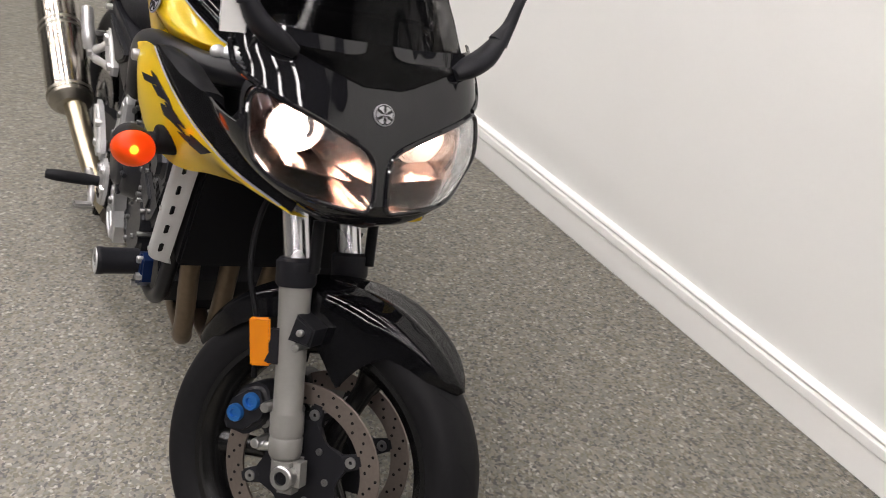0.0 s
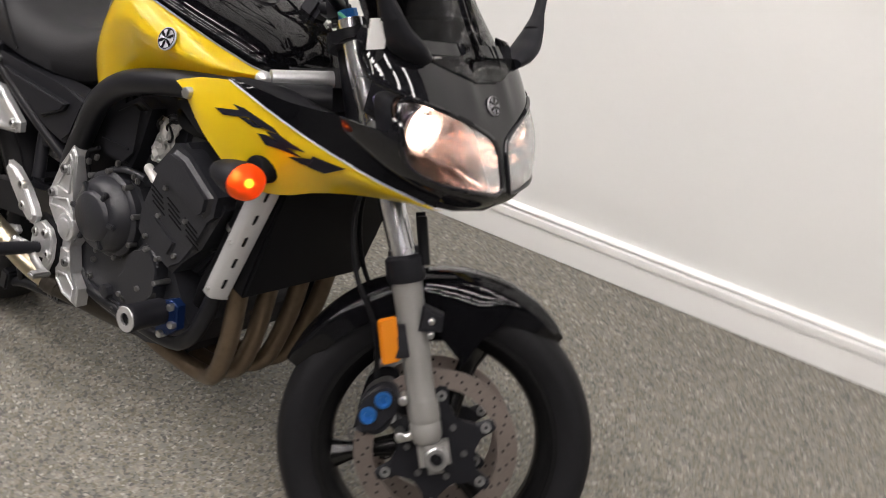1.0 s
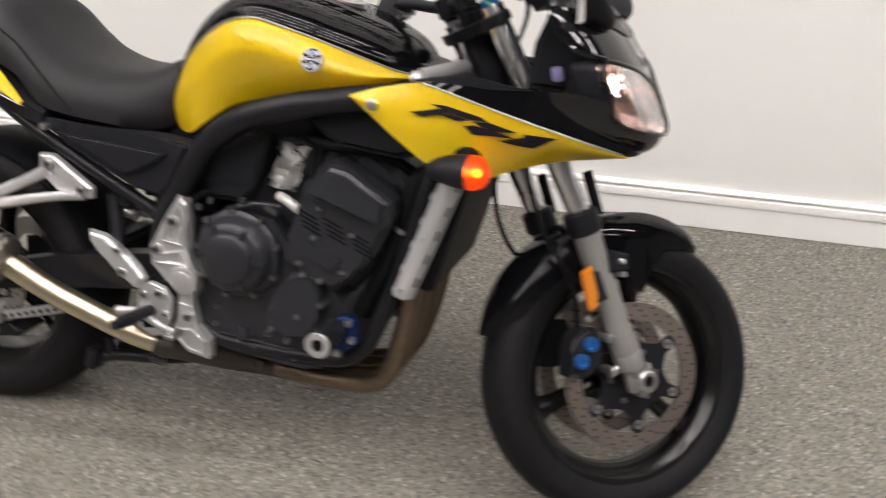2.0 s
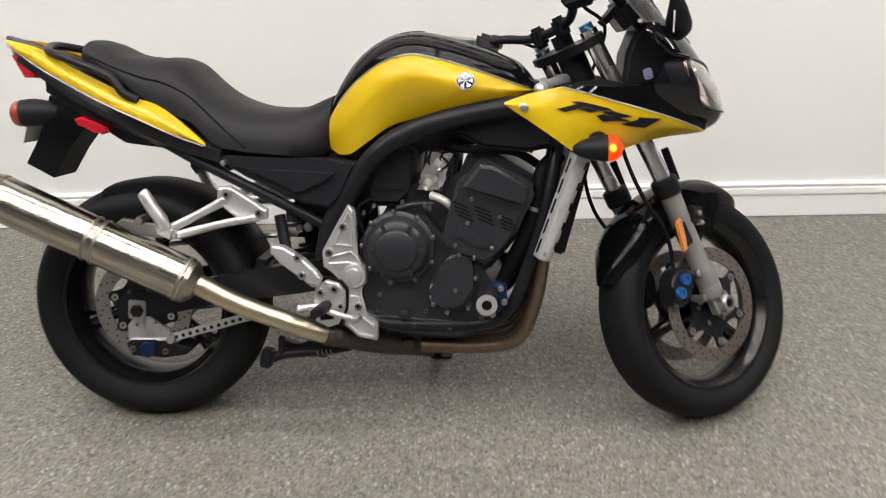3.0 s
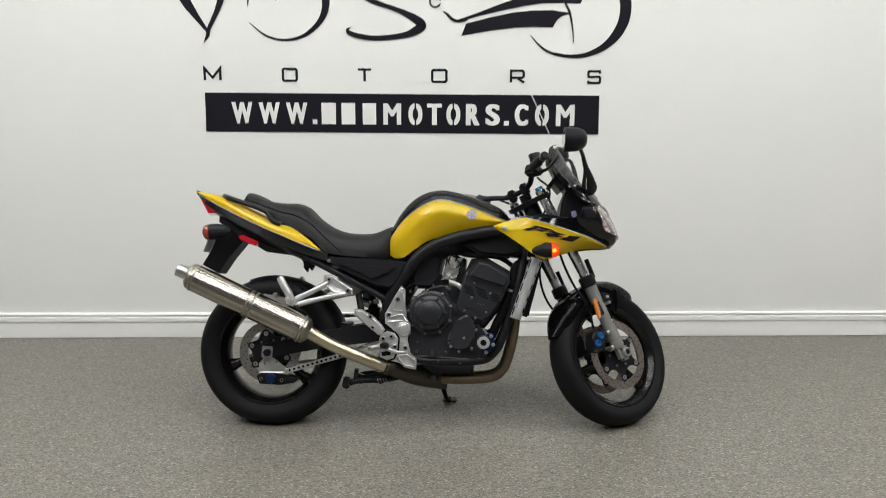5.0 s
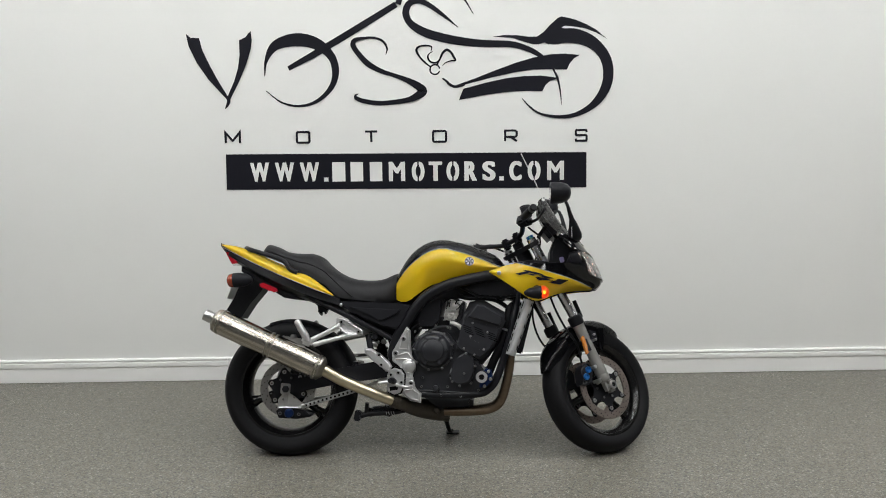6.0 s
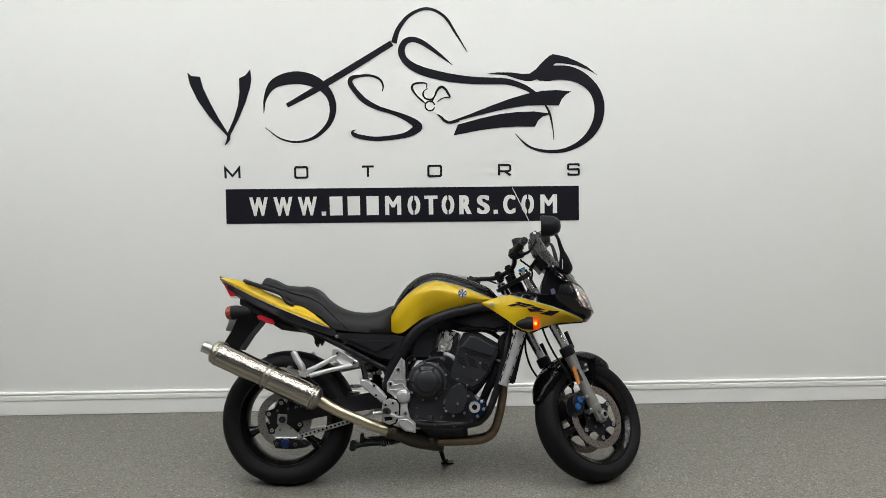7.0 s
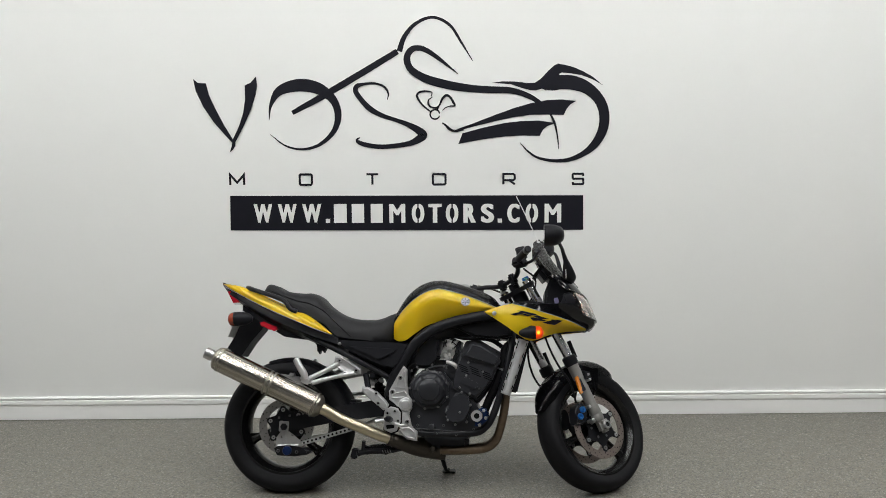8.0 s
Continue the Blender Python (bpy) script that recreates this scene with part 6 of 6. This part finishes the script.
bmesh.ops.delete(cowl_bm, geom=[f for f in cowl_bm.faces if behind_lamp(f)], context="FACES")
bmesh.ops.solidify(cowl_bm, geom=cowl_bm.faces, thickness=0.003)
cowl = part("upper_cowl", cowl_bm, BLACK, bike, "gloss black upper fairing cowl", sharp=60)
cx, cz = 0.100, 0.850
for s in (-1, 1):
    lens = bmesh.new()
    rows = []
    for k in (1.03, 0.95, 0.8, 0.6, 0.4, 0.2, 0.02):
        rows.append([(nose_u(cx + (x - cx) * k, cz + (z - cz) * k) + 0.001 + 0.002 * (1 - k), s * (cx + (x - cx) * k), cz + (z - cz) * k) for x, z in outline])
    skin(lens, rows, caps=False)
    bmesh.ops.solidify(lens, geom=lens.faces, thickness=0.002)
    light = part("headlight", lens, CLEAR, bike, "lit clear-lens headlight with chrome reflector", sharp=60)
    light.visible_shadow = False
    part("headlight_bezel", sweep([(nose_u(x, z) + 0.001, s * x, z) for x, z in outline + outline[:2]], 0.0042, 8, 1), BLACK, light, "black lens surround")
    bowl = bmesh.new()
    rows = []
    for k, d in ((1.02, 0.006), (0.99, 0.03), (0.9, 0.058), (0.72, 0.080), (0.5, 0.094), (0.25, 0.102), (0.03, 0.104)):
        rows.append([(nose_u(cx + (x - cx) * min(k, 1), cz + (z - cz) * min(k, 1)) * (k ** 2) + 0.652 * (1 - k ** 2) - d, s * (cx + (x - cx) * k), cz + (z - cz) * k) for x, z in outline])
    skin(bowl, rows, caps=False)
    part("reflector_bowl", bowl, REFLECTOR, light, "chrome headlight reflector", sharp=25)
    case = bmesh.new()
    rows = []
    for k, d in ((1.035, 0.012), (1.02, 0.036), (0.94, 0.066), (0.76, 0.088), (0.5, 0.103), (0.25, 0.111)):
        rows.append([(nose_u(cx + (x - cx) * min(k, 1), cz + (z - cz) * min(k, 1)) * min(k, 1) ** 2 + 0.652 * (1 - min(k, 1) ** 2) - d, s * (cx + (x - cx) * k), cz + (z - cz) * k) for x, z in outline])
    skin(case, rows, caps=False)
    part("headlight_case", case, PLASTIC, light, "black plastic headlight back", sharp=40)
    # divider between main and lower beam
    part("beam_divider", block((0.640, s * 0.085, 0.822), (0.07, 0.11, 0.003), (s * 10, 0, 0), 0.001), REFLECTOR, light)
    part("bulb", ball((0.612, s * 0.112, 0.868), 0.020 if s < 0 else 0.011, seg=14), BULB if s < 0 else BULB_DIM, light, "glowing headlight bulb")
    dish = bmesh.new()
    skin(dish, [[(0.585 + 14.0 * r * r, s * 0.112 + r * math.cos(a), 0.868 + 0.9 * r * math.sin(a)) for a in np.linspace(0, 2 * math.pi, 28, endpoint=False)] for r in (0.002, 0.012, 0.022, 0.032, 0.040, 0.046)], caps=False)
    part("beam_dish", dish, LAMP_BOWL, light, "matt silver beam dish")
badge((nose_u(0, 0.917) + 0.002, 0.0, 0.917), (0.85, 0, 0.52), 0.0165, cowl)
part("chin", skin(bmesh.new(), [[(u0, -v0, w), (u1, -v1, w), (u2, 0, w), (u1, v1, w), (u0, v0, w), (0.58, v0 * 0.8, w + 0.004), (0.58, -v0 * 0.8, w + 0.004)] for u0, v0, u1, v1, u2, w in ((0.615, 0.105, 0.672, 0.066, 0.690, 0.745), (0.625, 0.112, 0.684, 0.070, 0.704, 0.757), (0.64, 0.118, 0.690, 0.074, 0.712, 0.765))]), PLASTIC, cowl, "black chin under the headlights", sharp=50)
for s in (-1, 1):
    part("chin_tab", skin(bmesh.new(), [[(a, s * v, w) for a, w in ((0.612, 0.752), (0.676, 0.749), (0.684, 0.760), (0.62, 0.770))] for v in (0.052, 0.062)]), PLASTIC, cowl)


FAIR_U = [0.192, 0.240, 0.282, 0.318, 0.385, 0.456, 0.530, 0.598, 0.664]
FAIR_UP = [0.824, 0.841, 0.852, 0.859, 0.842, 0.822, 0.801, 0.779, 0.752]
FAIR_LOW = ([0.192, 0.240, 0.300, 0.350, 0.395, 0.439, 0.474, 0.548, 0.664], [0.817, 0.788, 0.748, 0.713, 0.692, 0.699, 0.714, 0.733, 0.744])
FAIR_V = ([0.192, 0.282, 0.385, 0.456, 0.530, 0.598, 0.664], [0.250, 0.257, 0.252, 0.239, 0.215, 0.178, 0.110])
FAIR_TUCK = ([0.192, 0.300, 0.350, 0.395, 0.439, 0.474, 0.548, 0.600, 0.664], [-0.002, -0.008, 0.004, 0.026, 0.042, 0.048, 0.062, 0.056, 0.030])


def flank_v(u, w):
    """Sideways place of the yellow flank's skin on the right."""
    up, low = np.interp(u, FAIR_U, FAIR_UP), flow(u, *FAIR_LOW)
    t = min(max((up - w) / max(up - low, 0.004), 0.0), 1.0)
    return -(flow(u, *FAIR_V) - flow(u, *FAIR_TUCK) * t ** 1.4 + 0.009 * math.sin(math.pi * t))


def side_fairing(s):
    """Yellow lower flank of the fairing."""
    bm = bmesh.new()
    rows = []
    for u in np.linspace(0.192, 0.664, 64):
        up, low = np.interp(u, FAIR_U, FAIR_UP), flow(u, *FAIR_LOW)
        rows.append([(u, flank_v(u, up + (low - up) * k), up + (low - up) * k) for k in np.linspace(0, 1, 12)])
    skin(bm, rows, closed=False, caps=False)
    bmesh.ops.solidify(bm, geom=bm.faces, thickness=0.0035)
    return bm if s < 0 else mirrored(bm)


STRIP_LO = smoothed([(0.300, -0.256, 0.857), (0.318, -0.255, 0.860), (0.385, -0.250, 0.843), (0.456, -0.238, 0.823), (0.50, -0.227, 0.810), (0.55, -0.206, 0.796), (0.598, -0.178, 0.780), (0.668, -0.110, 0.753)], 5)
STRIP_UP = smoothed([(0.302, -0.252, 0.860), (0.335, -0.246, 0.868), (0.405, -0.238, 0.875), (0.450, -0.231, 0.868), (0.50, -0.221, 0.862), (0.55, -0.203, 0.861), (0.60, -0.168, 0.832), (0.67, -0.105, 0.770)], 5)


def fairing_liner(s):
    """Black inner face of the yellow flank."""
    bm = bmesh.new()
    rows = []
    for u in np.linspace(0.20, 0.645, 30):
        up, low = np.interp(u, FAIR_U, FAIR_UP) - 0.003, flow(u, *FAIR_LOW) + 0.002
        rows.append([(u, flank_v(u, up + (low - up) * k) + 0.0065, up + (low - up) * k) for k in np.linspace(0, 1, 8)])
    skin(bm, rows, closed=False, caps=False)
    bmesh.ops.solidify(bm, geom=bm.faces, thickness=0.0015)
    return bm if s < 0 else mirrored(bm)


def strip_split(u):
    """How far up the strip its gloss face reaches."""
    return np.interp(u, [0.30, 0.34, 0.42, 0.50], [0.30, 0.42, 0.62, 1.0])


def side_cowl(s):
    """Gloss black strip of the fairing over the yellow flank, running into the nose."""
    bm = bmesh.new()
    skin(bm, [[a + (b - a) * k * strip_split(a[0]) for k in np.linspace(0, 1, 6)] for a, b in zip(STRIP_LO, STRIP_UP)], closed=False, caps=False)
    bmesh.ops.solidify(bm, geom=bm.faces, thickness=0.0035)
    return bm if s < 0 else mirrored(bm)


def strip_flange(s):
    """Matt inner flange that folds from the strip over towards the tank."""
    bm = bmesh.new()
    rows = []
    for a, b in zip(STRIP_LO, STRIP_UP):
        if a[0] > 0.505:
            break
        k = strip_split(a[0])
        low = a + (b - a) * k
        rows.append([low - (0, 0.0008, 0), (low + b) / 2 + (0, 0.003, 0), b + (0, 0.008, 0), b + (0, 0.022, -0.002), b + (0, 0.034, -0.008)])
    skin(bm, rows, closed=False, caps=False)
    bmesh.ops.solidify(bm, geom=bm.faces, thickness=0.003)
    return bm if s < 0 else mirrored(bm)


for s in (-1, 1):
    fair = part("side_fairing", side_fairing(s), YELLOW, bike, "glossy yellow fairing flank with black decal", sharp=60)
    part("fairing_liner", fairing_liner(s), PLASTIC, fair, "matt black inside of the fairing", sharp=60)
    strip = part("side_cowl", side_cowl(s), BLACK, bike, "gloss black fairing strip", sharp=60)
    part("inner_flange", strip_flange(s), PLASTIC, strip, "matt black inner fairing flange", sharp=60)
    part("fairing_stripe", sweep([(u, s * v, w) for u, v, w in ((0.318, 0.259, 0.8595), (0.385, 0.254, 0.8425), (0.456, 0.242, 0.8225), (0.53, 0.219, 0.8015), (0.598, 0.182, 0.7795), (0.655, 0.124, 0.757))], 0.0016, 6, 5), DECAL_SILVER, fair, "thin silver pinstripe")
    part("fairing_screw", drum((0.236, 0.813), 0.010, s * 0.276, s * 0.25, 16, 0.003), STEEL, fair, "silver fairing screw")
    # slanted black decal bars
    for shape in (
            ((0.308, 0.81), (0.363, 0.822), (0.38, 0.817), (0.36, 0.811), (0.328, 0.804)),
            ((0.341, 0.826), (0.363, 0.826), (0.425, 0.812), (0.437, 0.805), (0.401, 0.807), (0.369, 0.816)),
            ((0.357, 0.81), (0.375, 0.812), (0.405, 0.805), (0.387, 0.802)),
            ((0.398, 0.795), (0.412, 0.797), (0.442, 0.792), (0.481, 0.78), (0.439, 0.782), (0.414, 0.781)),
            ((0.413, 0.803), (0.435, 0.805), (0.484, 0.791), (0.452, 0.789), (0.427, 0.796)),
            ((0.456, 0.774), (0.497, 0.784), (0.498, 0.789), (0.551, 0.785), (0.519, 0.771), (0.513, 0.764), (0.483, 0.768)),):
        bm = bmesh.new()
        bm.faces.new([bm.verts.new((u, 0, w)) for u, w in shape])
        bmesh.ops.triangulate(bm, faces=bm.faces)
        bmesh.ops.subdivide_edges(bm, edges=bm.edges, cuts=5, use_grid_fill=True)
        for v in bm.verts:
            v.co.y = flank_v(v.co.x, v.co.z) - 0.0015
        bmesh.ops.solidify(bm, geom=bm.faces, thickness=0.002)
        part("decal", bm if s < 0 else mirrored(bm), VINYL, fair, "slanted black decal stroke")
    # turn signal on its stalk, the far one bent in a little
    tuck = 0.026 if s > 0 else 0.0
    stalk = part("signal_mount", drum((0.405, 0.735), 0.024, s * 0.256, s * 0.22, 20, 0.004), HOSE, bike, "black rubber signal mount")
    part("signal_body", sweep([(0.348, s * (0.286 - tuck), 0.722), (0.366, s * (0.289 - tuck), 0.723), (0.400, s * (0.292 - tuck), 0.725), (0.424, s * (0.293 - tuck), 0.726)], [0.008, 0.019, 0.028, 0.030], 22, 3, 1.15), PLASTIC, stalk, "black turn signal body")
    part("signal_arm", rod((0.402, s * 0.24, 0.732), (0.398, s * (0.29 - tuck), 0.727), 0.014, 12), PLASTIC, stalk)
    lens = sweep([(0.4245, s * (0.293 - tuck), 0.726), (0.436, s * (0.2935 - tuck), 0.726), (0.446, s * (0.2935 - tuck), 0.7255), (0.454, s * (0.293 - tuck), 0.7255), (0.458, s * (0.293 - tuck), 0.7255)], [0.0300, 0.0290, 0.0240, 0.0150, 0.004], 24, 3, 1.15)
    part("signal_lens", lens, AMBER_LIT, stalk, "lit orange turn signal lens")
    part("signal_bulb", ball((0.434, s * (0.293 - tuck), 0.726), 0.0060, seg=12), AMBER_CORE, stalk, "bright yellow signal bulb")
    # mirror on its stalk: a broad blade that narrows into the arm, the far one a little higher
    up = 0.05 if s > 0 else 0.0
    foot = part("mirror_foot", sweep([(0.592, s * 0.132, 0.972), (0.588, s * 0.158, 0.985), (0.580, s * 0.186, 1.003), (0.574, s * 0.206, 1.030), (0.566, s * 0.224, 1.060)], [0.020, 0.030, 0.030, 0.022, 0.012], 16, 5, 0.55), PLASTIC, bike, "black mirror foot on the cowl", sharp=60)
    part("mirror_arm", sweep([(0.574, s * 0.206, 1.030), (0.566, s * 0.222, 1.058), (0.556, s * 0.240, 1.085 + 0.6 * up), (0.543, s * 0.290, 1.112 + up), (0.525, s * 0.360, 1.128 + up)], [0.020, 0.0125, 0.0095, 0.0078, 0.0075], 14, 5, 0.8), PLASTIC, foot, "black mirror arm")
    shell = bmesh.new()
    sh = []
    for du, g in ((0.056, 0.22), (0.052, 0.52), (0.040, 0.78), (0.018, 0.95), (-0.020, 1.0), (-0.033, 0.97)):
        sh.append([(0.490 + du, s * (0.425 + dv * g), 1.150 + up + dz * g) for dv, dz in smoothed([(-0.078, -0.022), (-0.074, 0.026), (-0.030, 0.045), (0.035, 0.043), (0.076, 0.026), (0.082, -0.014), (0.050, -0.040), (-0.030, -0.044), (-0.078, -0.022)], 4)[:-1]])
    skin(shell, sh)
    mir = part("mirror_shell", shell, PLASTIC, foot, "black mirror housing", sharp=60)
    glass = bmesh.new()
    glass.faces.new([glass.verts.new((0.4565, s * (0.425 + dv), 1.150 + up + dz)) for dv, dz in ((-0.064, -0.016), (-0.06, 0.018), (-0.026, 0.032), (0.03, 0.030), (0.066, 0.014), (0.068, -0.010), (0.042, -0.027), (-0.026, -0.031))])
    part("mirror_glass", glass, MIRROR_GLASS, mir, "mirror glass")

# smoked windscreen
scr = bmesh.new()
rings = []
for w in np.linspace(0.950, 0.982, 6):
    h = np.interp(w, [0.950, 0.956, 0.965, 0.982], [0.030, 0.052, 0.085, 0.150])
    rings.append([(nose_u(h * k, w) + nose_ridge(h * k, w) + 0.004, h * k, w) for k in np.linspace(-1, 1, 25)])
for w in np.linspace(0.988, 1.192, 22):
    f = flow(w, [0.985, 1.01, 1.04, 1.094, 1.162, 1.196], [0.602, 0.577, 0.550, 0.511, 0.471, 0.452])
    h = np.interp(w, [0.985, 1.03, 1.08, 1.13, 1.16, 1.18, 1.192], [0.178, 0.172, 0.155, 0.132, 0.108, 0.075, 0.02])
    d = np.interp(w, [0.985, 1.04, 1.12, 1.16, 1.192], [0.075, 0.080, 0.075, 0.055, 0.006])
    rings.append([(f - d * abs(k) ** 2.1, h * k, w) for k in np.linspace(-1, 1, 25)])
skin(scr, rings, closed=False, caps=False)
bmesh.ops.solidify(scr, geom=scr.faces, thickness=0.003)
screen = part("windscreen", scr, SCREEN, bike, "smoked clear windscreen", sharp=60)
for s in (-1, 1):
    part("cowl_lip", sweep([(nose_u(v, w) - 0.001, s * v, w) for v, w in ((0.176, 0.922), (0.1905, 0.9265), (0.2035, 0.933), (0.206, 0.945), (0.2065, 0.958), (0.201, 0.978))], 0.0048, 8, 4), BLACK, bike, "gloss black cowl edge")
    # bright bar between tank rail and fairing
    bar_in = part("fairing_bracket", sweep([(0.280, s * 0.130, 0.852), (0.307, s * 0.084, 0.859), (0.336, s * 0.034, 0.867)], 0.0155, 14, 3), SILVER, bike, "bright silver bracket tube behind the fairing")
    part("bracket_ball", ball((0.273, s * 0.142, 0.849), 0.0145), SILVER, bar_in)
clus = part("instrument_panel", block((0.478, 0, 1.020), (0.06, 0.24, 0.09), (0, -40, 0), 0.022), PLASTIC, bike, "black instrument panel")
for v in (-0.055, 0.055):
    dial = Matrix.Translation((0.452, v, 1.040)) @ pose(0, 0, 0, 0, -50, 0)
    bm = bmesh.new()
    skin(bm, [[(k * math.cos(a), k * math.sin(a), z) for a in np.linspace(0, 2 * math.pi, 28, endpoint=False)] for k, z in ((0.048, -0.01), (0.048, 0.006), (0.043, 0.006))])
    part("dial", bm, HOSE, clus, "round black dial", m=dial)
part("nose_tray", slab([(0.468, 0.850), (0.605, 0.850), (0.600, 0.930), (0.560, 0.985), (0.520, 1.005), (0.495, 0.985), (0.474, 0.930)], -0.105, 0.105, 0.012), PLASTIC, bike, "black headlight housing back")
# small lilac block in the open side behind the headlight
part("lilac_block", block((0.526, -0.128, 0.884), (0.020, 0.014, 0.026), (8, -15, 0), 0.003), LILAC, bike, "small pale lilac block behind the headlight")
# hang tag tied to the bar, and a coloured sticker on the fork cap
tag = part("price_tag", block((0.566, -0.218, 1.002), (0.002, 0.036, 0.046), (6, 0, -6), 0.0005), TAG, bike, "white paper price tag on a string")
part("tag_string", sweep([(0.566, -0.219, 1.024), (0.572, -0.216, 1.05), (0.560, -0.225, 1.075)], 0.0013, 6, 3), TAG, tag)
part("inspection_sticker", block((0.383, -0.088, 0.990), (0.02, 0.022, 0.006), (0, 20, 10), 0.002), GREEN, bike, "small green sticker on the fork")
# clear plastic tie standing up above the screen
part("zip_tie", sweep([(0.443, -0.151, 1.157), (0.420, -0.172, 1.200), (0.414, -0.179, 1.215), (0.376, -0.213, 1.288), (0.337, -0.249, 1.36)], 0.0022, 6, 3), TAG, bike, "thin clear plastic tie")
part("zip_tie_head", block((0.441, -0.153, 1.160), (0.012, 0.012, 0.010), (0, 20, 30), 0.002), TAG, bike)

# headlight beam
beam = bpy.data.lights.new("headlight_beam", "SPOT")
beam.energy, beam.color, beam.spot_size, beam.spot_blend, beam.shadow_soft_size = HEADLIGHT_WATTS, (1.0, 0.82, 0.74), radians(105), 1.0, 0.03
lamp_ob = new("headlight_beam", beam)
lamp_ob.matrix_world = bike.matrix_basis @ look((0.775, -0.118, 0.86), (2.5, -0.118, 0.80))
